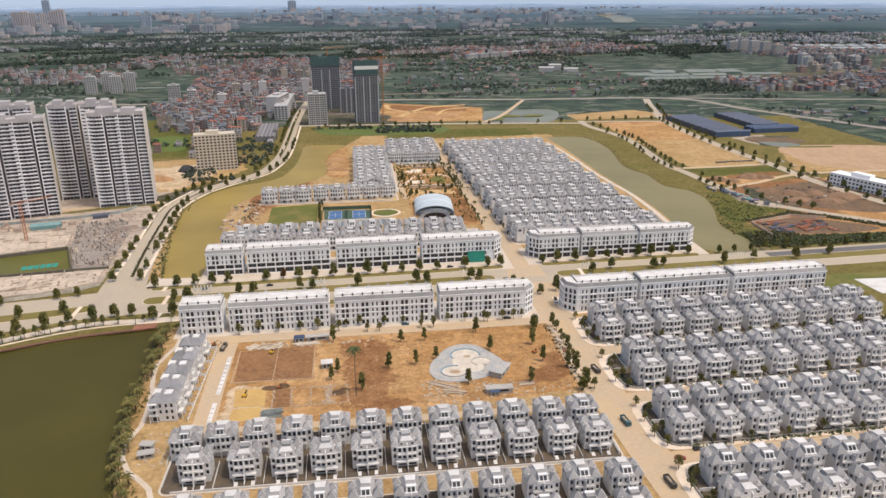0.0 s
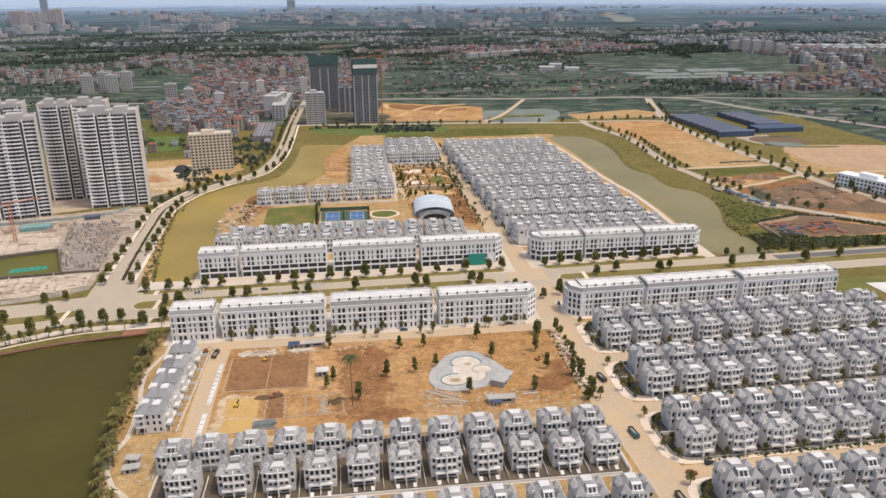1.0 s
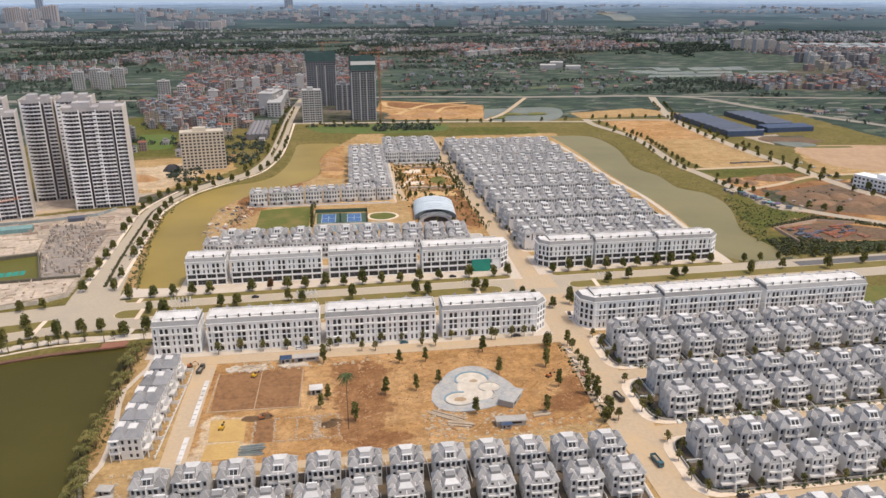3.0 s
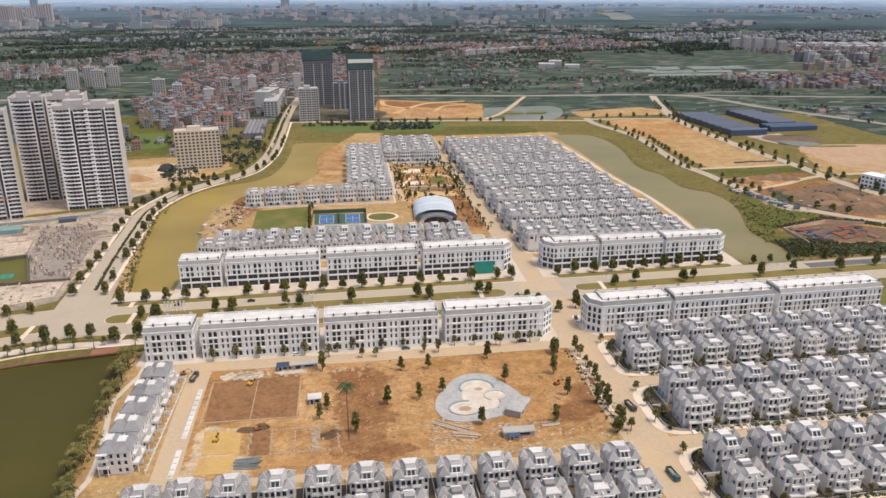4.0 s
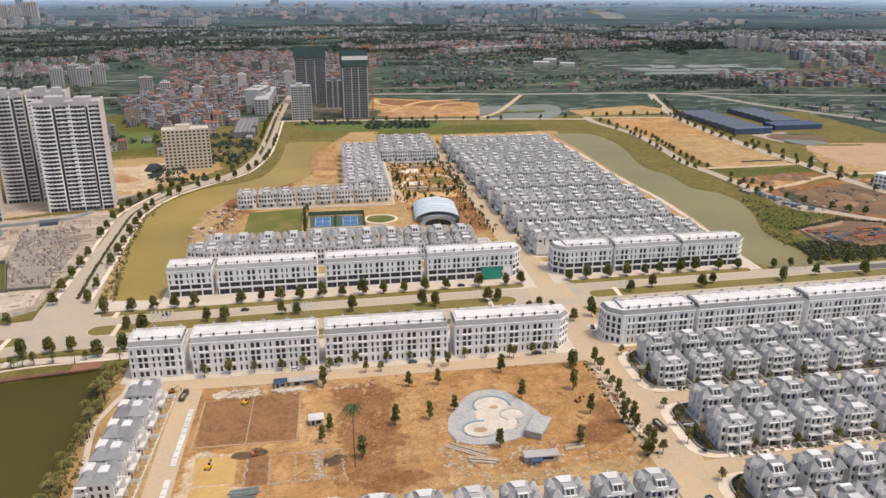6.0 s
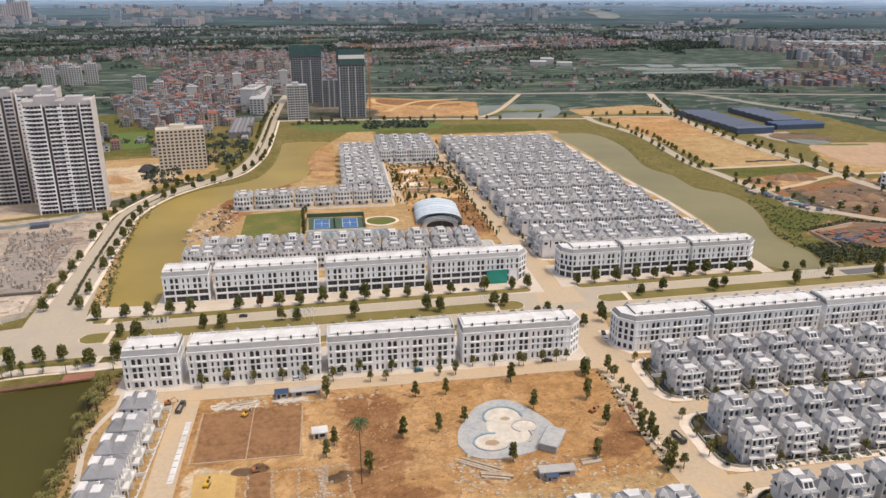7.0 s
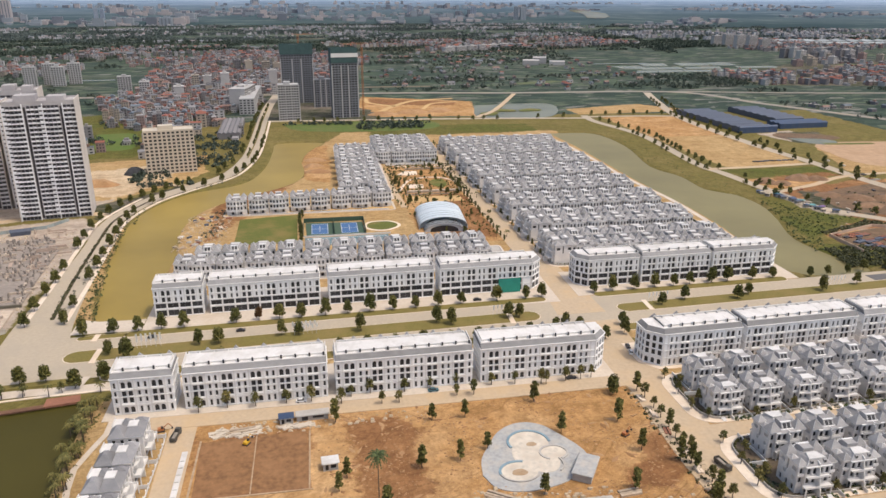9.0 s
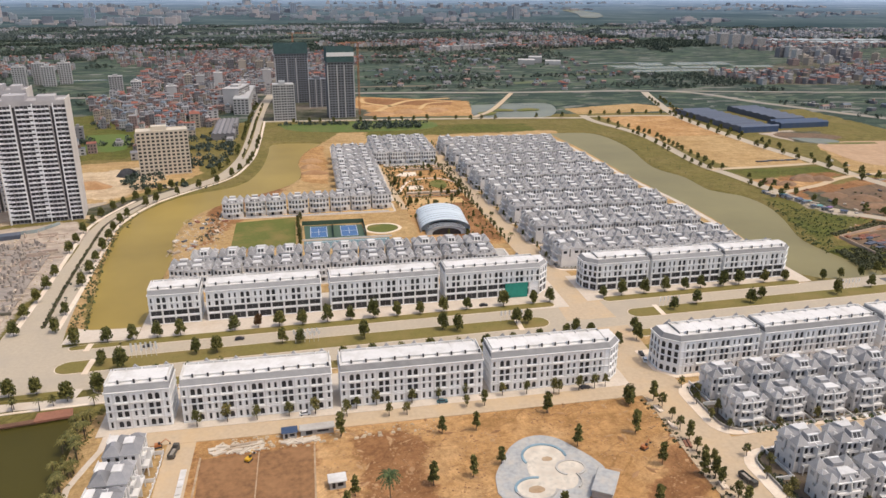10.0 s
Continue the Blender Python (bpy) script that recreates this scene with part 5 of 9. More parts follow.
def palm_meshes(seed, height, fronds=16, length=3.2):
    rnd = random.Random(seed)
    t, c = Build(), Build()
    for k in range(6):
        z0, z1 = height * k / 6, height * (k + 1) / 6
        t.tube((0.05 * k, 0, z0), (0.05 * (k + 1), 0, z1), 0.24 - 0.015 * k, 0.225 - 0.015 * k, 8)
    top = Vector((0.3, 0, height))
    for k in range(fronds):
        a, up = 2.4 * k, rnd.uniform(-0.1, 1.0)
        d = Vector((math.cos(a), math.sin(a), 0))
        side = Vector((-d.y, d.x, 0))
        last = top
        for s in range(1, 7):
            f = s / 6
            p = top + d * length * f * (1 - 0.25 * up) + Vector((0, 0, length * (up * f - (0.5 + 0.5 * up) * f * f)))
            for w in (-1, 1):
                tip = p + side * w * length * 0.17 * (1.2 - f) + Vector((0, 0, -0.35))
                c.face(tuple(last), tuple(p), tuple(tip), tuple(tip + (last - p) * 0.6))
            last = p
    return t.mesh("trunk", BARK), c.mesh("crown", PALMLEAF if height > 20 else LAKEPALM)


TREES = {
    "round": [tree_meshes(s, 6.8 + 0.4 * s, 2.3, 1.7, 9, 0.40, 88) for s in range(3)],
    "slim": [tree_meshes(10 + s, 7.6, 1.45, 1.5, 8, 0.36, 60) for s in range(3)],
    "small": [tree_meshes(20 + s, 5.4, 1.45, 2.3, 6, 0.30, 45, YOUNGLEAF) for s in range(3)],
    "rust": [tree_meshes(30, 6.6, 2.3, 1.9, 8, material=RUSTLEAF)],
    "palm": [palm_meshes(40 + s, 5.0 + s, 14, 2.8) for s in range(2)],
    "tall_palm": [palm_meshes(50, 28.5, 26, 4.8)],
    "far": [tree_meshes(60 + s, 7.5, 2.6, 2.0, 6, 0.75, 24) for s in range(3)],
}
TREE_LABEL = {"round": "round-crowned dark green street tree", "slim": "slim upright dark green tree", "small": "young thin-crowned tree on a stem", "rust": "street tree with rust-brown withered leaves",
              "palm": "low palm with arching fronds", "tall_palm": "tall single royal palm on bare earth", "far": "dark green roadside tree"}
plant = random.Random(11)


FAR_TREES = []


def tree(kind, x, y, group, z=0.1, scale=1.0):
    if kind == "far" or y > 560:
        FAR_TREES.append((kind, x, y, z, scale))
        return None
    trunk, crown = plant.choice(TREES[kind])
    s = scale * plant.uniform(0.85, 1.15)
    name = "palm_tree" if "palm" in kind else "tree"
    ob = thing(name, TREE_LABEL[kind], "palm" if "palm" in kind else "tree", group, pose(x, y, z, 0, 0, plant.uniform(0, 360)) @ Matrix.Diagonal((s, s, s * plant.uniform(0.92, 1.1), 1)))
    part("trunk", trunk, None, ob)
    part("crown", crown, None, ob)
    return ob


def along(points, step, kind, group, wob=0.6, skip=0.0, scale=1.0, z=0.1):
    for p in smooth_line(points, step):
        if plant.random() >= skip:
            tree(kind, p.x + plant.uniform(-wob, wob), p.y + plant.uniform(-wob, wob), group, z, scale)


# northern verge, in front of the shop terraces
for x in (-134.5, -120.5, -109.3, -98.5, -88, -63, -42, -31, -18.6, -7.5, 4, 16, 28, 40, 52.5, 72.5, 88.5, 97.5, 128, 139, 152, 164.5, 176, 186, 200, 210, 226, 239):
    tree("round", x, 468.5 + 0.042 * (x + 40), "street trees", 0.2, 1.12)
tree("rust", -52, 469, "street trees", 0.2)
for x in (-78, -69, -40, -32, -2, 36, 43, 73, 79, 158, 173, 202, 211, 255, 280, 310, 340):
    tree("round", x, 447.5 + 0.042 * (x + 40) + plant.uniform(-3, 3), "street trees", 0.25, 1.12)
for x in range(-104, 96, 13):
    tree("round", x, 424 + 0.042 * (x + 40), "street trees", 0.2)
for x in (262, 274, 287, 300, 316, 330, 348, 366, 384):
    tree("round", x, 480 + 0.03 * (x - 260) + plant.uniform(-2, 2), "street trees", 0.1, 0.9)
for x, y in ((113, 420), (104, 431), (99, 438), (124, 424), (127, 434), (-117.5, 442.5)):
    tree("round", x, y, "street trees", 0.2)
for x, y, k in ((-107.8, 436.5, 1.3), (-112.8, 417.5, 1.35), (-123.4, 412.5, 1.4), (-137, 419.5, 1.2)):
    tree("round", x, y, "street trees", 0.2, k)
# in front of the southern terraces
for x, y in ((-70, 385), (-59, 386), (-48, 386), (-36, 386), (-26, 386), (-14, 382), (-10, 387), (-2, 388), (2, 379), (9, 379), (12, 387), (23, 389), (34, 389), (33, 381), (40, 380), (49, 387), (59, 386), (70, 384), (72, 383), (81, 385), (88, 385), (93, 386)):
    tree("small", x, y + plant.uniform(-0.5, 0.5), "young street trees", 0.2, 1.15)
# on the plot
for x, y in ((-17, 327), (-14, 334), (-17, 369), (20, 364), (12, 335), (26, 337), (33, 364), (37, 342), (67, 348), (50, 314), (81, 312), (92, 332), (91, 352), (63, 371), (-2, 315), (103, 324)):
    tree("slim", x, y, "trees on the building plot", 0.0, 1.12)
for x, y in ((104, 301), (97, 372)):
    tree("round", x, y, "trees on the building plot", 0.0, 1.1)
tree("tall_palm", -4.9, 309.5, "trees on the building plot", 0.0)
# along the streets
for y in (301, 305, 311, 318, 322, 329, 333, 337, 344, 351, 358, 366, 372):
    tree(plant.choice(("small", "small", "slim")), 108.5 + plant.uniform(-2.5, 1.5), y, "young street trees", 0.2, 1.1)
for k in range(-3, 1):
    for x, dy in ((122.6, 12), (123.0, 24), (126, 5), (123.5, 37), (127.5, 30), (127.5, 16)):
        tree("small", x + plant.uniform(-0.5, 0.5), 342.5 + 48 * k + dy, "young street trees", 0.25, 1.05)
    for c in range(10):
        tree("small", 145.5 + 17.2 * c, 346 + 48 * k + 0.03 * 17 * c + plant.uniform(-1, 3), "garden trees", 0.3, plant.uniform(0.7, 1.1))
for y in range(530, 900, 9):
    tree("slim", np.interp(y, [530, 650, 850, 960], [117, 113, 106.4, 103.4]) + plant.uniform(-0.5, 0.5), y, "street trees of the north street", 0.2, 0.6)
    if y > 560:
        tree("slim", np.interp(y, [560, 650, 850, 960], [101.6, 98.4, 91.6, 88.6]) + plant.uniform(-1.5, 0.5), y + 4, "street trees of the north street", 0.1, 0.6)
# western road and quay
along(beside(WEST_ROAD[1:10], -9.0), 13, "round", "trees along the canal road", 0.8, 0.08)
along(beside(WEST_ROAD[1:7], 9.5), 12, "round", "trees along the canal road", 0.8, 0.1)
along(beside(WEST_ROAD[7:12], 8.5), 14, "far", "trees along the canal road", 0.8, 0.15)
along(WEST_ROAD[8:12], 12, "small", "trees along the canal road", 0.3, 0.2)
along([(-330, 360), (-250, 382), (-197, 404), (-172, 415), (-147, 418.4)], 11.5, "round", "trees above the quay", 0.8, 0.05, 1.15)
along([(-330, 400), (-250, 416), (-180, 430)], 19, "round", "trees in the median", 1.5, 0.0, 1.15)
along([(-330, 424), (-224, 447), (-180, 455)], 13, "round", "trees above the quay", 1.0, 0.1)
along([(-300, 356), (-250, 372), (-180, 400), (-150, 408.5), (-128, 409.6)], 5.6, "small", "trees on the quay", 0.6, 0.1, 1.15)
along([(-300, 354), (-250, 370), (-176, 399), (-150, 406.5), (-112, 407)], 8.5, "palm", "palms on the quay", 0.8, 0.1, 0.75)
# eastern roads
along(beside(EAST_ROAD[1:9], 7), 11, "far", "trees along the eastern roads", 0.6, 0.1, 0.85)
along(beside(EAST_ROAD[1:7], -7), 11, "far", "trees along the eastern roads", 0.6, 0.25, 0.8)
along(beside(EAST_ROAD_2[1:7], 8), 15, "far", "trees along the eastern roads", 0.6, 0.1, 0.95)
along(beside(EAST_ROAD_2[1:7], -8), 15, "far", "trees along the eastern roads", 0.6, 0.1, 0.95)
along([(345, 1058), (460, 1050)], 17, "far", "trees along the eastern roads", 0.6, 0.1, 0.95)
along([(-40, 1062), (60, 1056), (180, 1050), (320, 1042)], 16, "far", "trees along the northern road", 2, 0.25, 0.9)
# lakeside palms
for _ in range(110):
    f = plant.random()
    y = 398 - 190 * f
    tree("palm", np.interp(y, [190, 246, 282, 346, 400], [-86, -95, -104.5, -109.5, -112]) + plant.uniform(-4.0, 3.0), y, "lakeside palms", -0.3, plant.uniform(0.7, 1.1))
# north park and sports ground
for _ in range(46):
    tree(plant.choice(("slim", "round", "small")), plant.uniform(43, 104), plant.choice((plant.uniform(690, 805), plant.uniform(575, 690))), "park trees", 0.0, plant.uniform(0.5, 0.9))
for _ in range(120):
    tree(plant.choice(("slim", "small", "small", "palm")), plant.uniform(40, 106), plant.choice((plant.uniform(680, 815), plant.uniform(570, 700))), "park trees", 0.0, plant.uniform(0.4, 0.8))
for k in range(8):
    tree("slim", -33 + plant.uniform(-1.2, 1.2), 588 + 8 * k, "park trees", 0.0, 0.9)


def joined_trees():
    """The far roadside trees, too many to count, as one thing."""
    ob = tagged(new("roadside_trees"), "rows of dark green trees along far roads", "trees", kind="stuff")
    for which, name in ((0, "trunk"), (1, "crown")):
        vs, fs, k = [], [], 0
        rnd = random.Random(17)
        for kind, x, y, z, scale in FAR_TREES:
            me = rnd.choice(TREES[kind])[which]
            s = scale * rnd.uniform(0.85, 1.15)
            a = rnd.uniform(0, 6.28)
            co = np.empty(len(me.vertices) * 3)
            me.vertices.foreach_get("co", co)
            co = co.reshape(-1, 3) * s
            c, q = math.cos(a), math.sin(a)
            vs.append(np.stack([x + c * co[:, 0] - q * co[:, 1], y + q * co[:, 0] + c * co[:, 1], z + co[:, 2]], 1))
            fs += [tuple(i + k for i in p.vertices) for p in me.polygons]
            k += len(co)
        me = bpy.data.meshes.new(name)
        me.from_pydata(np.concatenate(vs).tolist(), [], fs)
        me.materials.append(BARK if which == 0 else LEAF)
        tagged(part(name, me, None, ob), kind="stuff")


joined_trees()

# ---- tall buildings ----
LIGHT = surface("light_concrete", (0.44, 0.415, 0.41), 0.9, 0.8, 0.05, 0.08, 0.1, 0.0, (0.33, 0.31, 0.315))
TOWERBAND = surface("painted_balcony_edge", (0.74, 0.735, 0.75), 0.85, 1.0, 0.06, 0.08, 0.1, 0.12, (0.54, 0.53, 0.55))
# Beige with sunlight put into its colour, paler than the tower fronts.
ENDWALL = surface("sunlit_beige_gable", (0.64, 0.59, 0.545), 0.85, 0.6, 0.05, 0.05, 0.1, 0.0, (0.52, 0.46, 0.41))


def block_of_flats(x, y, turn, length, depth, floors, storey=3.15, label="tall unfinished white apartment tower", bays=10, wall=None, band=None, crown=3.0):
    """Slab tower: dark sheets as shade in the openings behind white floor bands and upright fins, one floor a part."""
    wall, band = wall or CONCRETE, band or TOWERBAND
    ob = thing("apartment_tower", label, "tower", "", pose(x, y, 0, 0, 0, turn))
    top = floors * storey
    b = Build()
    w = length / bays
    holes = []
    for base, (p, q) in enumerate((((0, 0), (length, 0)), ((length, 0), (length, depth)), ((length, depth), (0, depth)), ((0, depth), (0, 0)))):
        run = (Vector(q) - Vector(p)).length
        n = max(1, round(run / w))
        if base in (0, 2):
            hs = []
            for k in range(n):
                u0, u1 = run * k / n, run * (k + 1) / n
                if k % 9 == 5:
                    hs.append(((u0 + u1) / 2 - 0.8, (u0 + u1) / 2 + 0.8, 1.0, top - 1))
                else:
                    hs += [(u0 + 0.14, u1 - 0.14, f * storey + 0.3, f * storey + 2.85) for f in range(floors)]
            b.facade(p, q, 0, top + crown, hs if base == 0 else [], 0.6)
            holes += hs if base == 0 else []
        else:
            g = Build()
            o = 0.5 if base == 1 else -0.5
            g.box(min(p[0], p[0] + o), -1.7, 0, max(p[0], p[0] + o), depth, top + crown + 0.6)
            part("gable_wall", g, ENDWALL, ob, "plain beige gable wall")
    b.face((0, 0, top + crown - 1), (length, 0, top + crown - 1), (length, depth, top + crown - 1), (0, depth, top + crown - 1))
    part("wall", b, wall, ob)
    # dark sheets behind the holes stand for the shade of open rooms
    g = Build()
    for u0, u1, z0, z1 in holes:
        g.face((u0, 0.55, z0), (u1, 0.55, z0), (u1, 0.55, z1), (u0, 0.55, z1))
    tagged(part("glazing", g, RECESS, ob, "dark sheets as shade in unglazed window openings"), kind="stuff")
    rails = Build()
    for k in range(bays):
        if k % 9 == 5:
            continue
        out = (1.5, 1.5, 0.9)[k % 3]
        high = 2.1 if k % 9 == 0 else (1.15, 1.35, 0.95)[k % 3]
        rails.box(k * w + 0.12, -out, 0, (k + 1) * w - 0.12, -0.004, 0.25)
        rails.box(k * w + 0.12, -out, 0.25, (k + 1) * w - 0.12, 0.14 - out, high)
    me = rails.mesh("balcony_band", band)
    for f in range(1, floors):
        tagged(part("balcony_band", me, None, ob, "", pose(0, 0, f * storey)), kind="stuff")
    c = Build()
    for k in range(0, bays + 1, 5):
        u = min(max(k * w, 0.3), length - 0.3)
        c.box(u - 0.28, -1.6, 0, u + 0.28, -0.006, top + 1)
    part("fin", c, band, ob)
    c = Build()
    c.box(length * 0.15, depth * 0.3, top + crown - 1, length * 0.45, depth * 0.8, top + crown + 3)
    c.box(length * 0.6, depth * 0.3, top + crown - 1, length * 0.85, depth * 0.8, top + crown + 2)
    part("roof_house", c, wall, ob)
    return ob


block_of_flats(-231, 669, 9, 46, 24, 26, wall=LIGHT, bays=18)
block_of_flats(-309, 636, 17, 52, 22, 26, wall=LIGHT, bays=18)
block_of_flats(-274, 700, 10, 24, 24, 27, wall=LIGHT, bays=8)
block_of_flats(-248, 706, 10, 28, 24, 27, wall=LIGHT, bays=8)
block_of_flats(-322, 700, 14, 32, 24, 27, wall=LIGHT, bays=11)


grey = surface("grey_tower_render", (0.19, 0.20, 0.22), 0.85, 0.6, 0.05, 0.08, 0.1)
pale = surface("pale_tower_render", (0.42, 0.415, 0.41), 0.85, 0.6, 0.05, 0.06, 0.1)


def grid_block(name, x, y, turn, length, depth, floors, bays, wall, label, storey=3.2, sidebays=5, podium=0.0, net=None, cap=None):
    """A plain block with rows of windows on its seen sides, each floor's windows one part."""
    ob = thing(name, label, "building", "", pose(x, y, 0, 0, 0, turn))
    top = floors * storey + 1.2
    b = Build()
    for p, q, n in (((0, 0), (length, 0), bays), ((length, 0), (length, depth), sidebays), ((length, depth), (0, depth), 0), ((0, depth), (0, 0), sidebays)):
        run = (Vector(q) - Vector(p)).length
        edge = 0.12 if name == "apartment_tower" else 0.2
        hs = [(run * (k + edge) / n, run * (k + 1 - edge) / n, f * storey + 0.8, f * storey + 2.7) for k in range(n) for f in range(floors)] if n else []
        b.facade(p, q, 0, top, hs, 0.4)
    b.face((0, 0, top - 0.6), (length, 0, top - 0.6), (length, depth, top - 0.6), (0, depth, top - 0.6))
    part("wall", b, wall, ob)
    f = Build()
    f.box(0.5, 0.5, 0.9, length - 0.5, depth - 0.5, 2.6)
    me = f.mesh("glazing", GLASS)
    for k in range(floors):
        tagged(part("glazing", me, None, ob, "", pose(0, 0, k * storey)), kind="stuff")
    c = Build()
    c.box(length * 0.3, depth * 0.3, top - 0.6, length * 0.6, depth * 0.8, top + 3)
    part("roof_house", c, wall, ob)
    for u in ((0.0, 0.36, 0.64, 1.0) if net or name == "apartment_tower" else ()):
        c = Build()
        c.box(length * u - 0.7, -0.5, 0, length * u + 0.7, -0.004, top * (0.8 if net else 1.0))
        part("fin", c, pale, ob, "pale upright strip")
    if net:
        c = Build()
        z0, z1 = net
        for q in ((-0.6, -0.6, length + 0.6, -0.4), (-0.6, depth + 0.4, length + 0.6, depth + 0.6), (-0.6, -0.4, -0.4, depth + 0.4), (length + 0.4, -0.4, length + 0.6, depth + 0.4)):
            c.box(q[0], q[1], z0, q[2], q[3], z1)
        part("safety_net", c, DARKNET, ob, "dark green safety net")
    if cap:
        c = Build()
        c.box(-0.8, -1.0, cap[0], length + 0.8, -0.62, cap[1])
        part("banner", c, TRIM, ob, "white banner under the top")
    return ob


grid_block("office_block", -171, 801, 11, 43, 18, 12, 11, BEIGE, "beige twelve-storey block with square windows", 3.2, 4)
grid_block("apartment_tower", -65, 1080, 4, 26, 20, 14, 8, pale, "mid-rise white tower under construction", 3.15)
grid_block("apartment_tower", -66, 1235, 4, 46, 22, 25, 12, grey, "grey tower with a green safety net", 3.15, 5, 0, (70, 84))
grid_block("apartment_tower", 4, 1092, 6, 33, 24, 26, 8, grey, "tall dark grey tower with a white banner", 3.15, 6, 0, (70, 88), (77, 82))
grid_block("apartment_tower", -20, 1190, 4, 26, 16, 12, 7, grey, "dark grey mid-rise block under construction", 3.15)
grid_block("office_block", -120, 1140, 0, 20, 150, 6, 4, pale, "long pale block of flats", 3.3, 20)
grid_block("terrace", 466, 657, -68, 62, 16, 3, 16, SHOPWALL, "white four-storey terrace on an empty plot", 3.6, 4)
for x, y, n in ((-510, 1500, 10), (-486, 1525, 11), (-464, 1500, 10), (-446, 1530, 11)):
    grid_block("apartment_block", x, y, 12, 20, 16, n, 5, pale, "pale grey mid-rise apartment block", 3.2)


def shed(x, y, turn, w, d, h, material, label, ribs=6):
    ob = thing("warehouse", label, "warehouse", "sheds", pose(x, y, 0, 0, 0, turn))
    b = Build()
    b.box(0, 0, 0, w, d, h)
    part("wall", b, material, ob)
    for k in range(ribs):
        r = Build()
        y0, y1 = d * k / ribs, d * (k + 1) / ribs
        r.face((-0.4, y0, h), (w + 0.4, y0, h), (w + 0.4, (y0 + y1) / 2, h + 1.4), (-0.4, (y0 + y1) / 2, h + 1.4))
        r.face((-0.4, (y0 + y1) / 2, h + 1.4), (w + 0.4, (y0 + y1) / 2, h + 1.4), (w + 0.4, y1, h), (-0.4, y1, h))
        for s in (0, w):
            r.face((s, y0, h), (s, y1, h), (s, (y0 + y1) / 2, h + 1.4))
        part("roof", r, material, ob)
    return ob


GREYSTEEL = surface("dark_grey_sheet_metal", (0.08, 0.095, 0.13), 0.5, 1.0, 0.08, 0.15, 0.1, 0.1)
shed(472, 910, 3, 44, 145, 6, GREYSTEEL, "dark blue-grey warehouse with ridged roofs", 9)
shed(470, 905, 3, 50, 4, 7, BLUESTEEL, "blue sheet-metal shed front", 1)
shed(535, 925, 3, 66, 26, 6, BLUESTEEL, "long blue sheet-metal shed", 3)
shed(552, 960, 3, 40, 105, 6, GREYSTEEL, "dark blue-grey warehouse with ridged roofs", 7)
GREENHOUSE = surface("dusty_greenhouse_sheet", (0.33, 0.36, 0.365), 0.7, 1.0, 0.1, 0.1, 0.1, 0.1)
for k in range(9):
    shed(1400 + 42 * k, 2250 - 6 * k, -4, 34, 90, 7, GREENHOUSE, "pale greenhouse in the far fields", 4)

# ---- villages, woods and the far distance ----
ROOFS = [surface("red_tiles", (0.27, 0.10, 0.07), 0.8, 1.5, 0.1, 0.15, 0.1, 0.15), surface("rust_sheet", (0.25, 0.155, 0.125), 0.7, 1.5, 0.1, 0.2, 0.1, 0.2),
         surface("grey_sheet", (0.20, 0.20, 0.21), 0.7, 1.5, 0.1, 0.15, 0.1, 0.2), surface("pale_roof", (0.29, 0.275, 0.27), 0.8, 1.5, 0.1, 0.1, 0.1, 0.2),
         surface("blue_grey_sheet", (0.14, 0.17, 0.20), 0.6, 1.5, 0.1, 0.15, 0.1, 0.2)]
WALLS = [surface("cream_house_wall", (0.36, 0.31, 0.255), 0.85, 1.5, 0.1, 0.1, 0.1, 0.15), surface("white_house_wall", (0.43, 0.415, 0.405), 0.85, 1.5, 0.1, 0.1, 0.1, 0.15),
         surface("pink_house_wall", (0.30, 0.215, 0.195), 0.85, 1.5, 0.1, 0.1, 0.1, 0.15), surface("grey_house_wall", (0.21, 0.20, 0.205), 0.85, 1.5, 0.1, 0.1, 0.1, 0.15)]
HOUSES = []
town = random.Random(21)
for k in range(12):
    w, d, n = town.uniform(4, 6.5), town.uniform(7, 12), town.choice((2, 2, 3, 3, 4))
    h = 3.3 * n
    b, r = Build(), Build()
    g = Build()
    holes = [(w * (i + 0.25) / 3, w * (i + 0.75) / 3, 3.3 * f + 0.9, 3.3 * f + 2.4) for i in range(3) for f in range(n)]
    b.facade((-w / 2, -d / 2), (w / 2, -d / 2), 0, h, holes, 0.3)
    b.facade((w / 2, -d / 2), (w / 2, d / 2), 0, h, [])
    b.facade((w / 2, d / 2), (-w / 2, d / 2), 0, h, [])
    b.facade((-w / 2, d / 2), (-w / 2, -d / 2), 0, h, [])
    for u0, u1, z0, z1 in holes:
        g.face((u0 - w / 2, -d / 2 + 0.28, z0), (u1 - w / 2, -d / 2 + 0.28, z0), (u1 - w / 2, -d / 2 + 0.28, z1), (u0 - w / 2, -d / 2 + 0.28, z1))
    if k % 3 == 2:
        r.box(-w / 2 - 0.2, -d / 2 - 0.2, h, w / 2 + 0.2, d / 2 + 0.2, h + 0.5)
        r.box(-w / 4, -d / 5, h + 0.5, w / 4, d / 4, h + 3)
    else:
        r.taper((-w / 2 - 0.4, -d / 2 - 0.4, w / 2 + 0.4, d / 2 + 0.4), h, (-0.2, -d / 2 + 1.5, 0.2, d / 2 - 1.5), h + 2.6)
    roof = ROOFS[(0, 1, 3, 0, 2, 3, 0, 4, 2, 0, 1, 3)[k]]
    HOUSES.append((b.mesh("wall", WALLS[k % 4]), g.mesh("glazing", GLASS), r.mesh("roof", roof), max(w, d)))


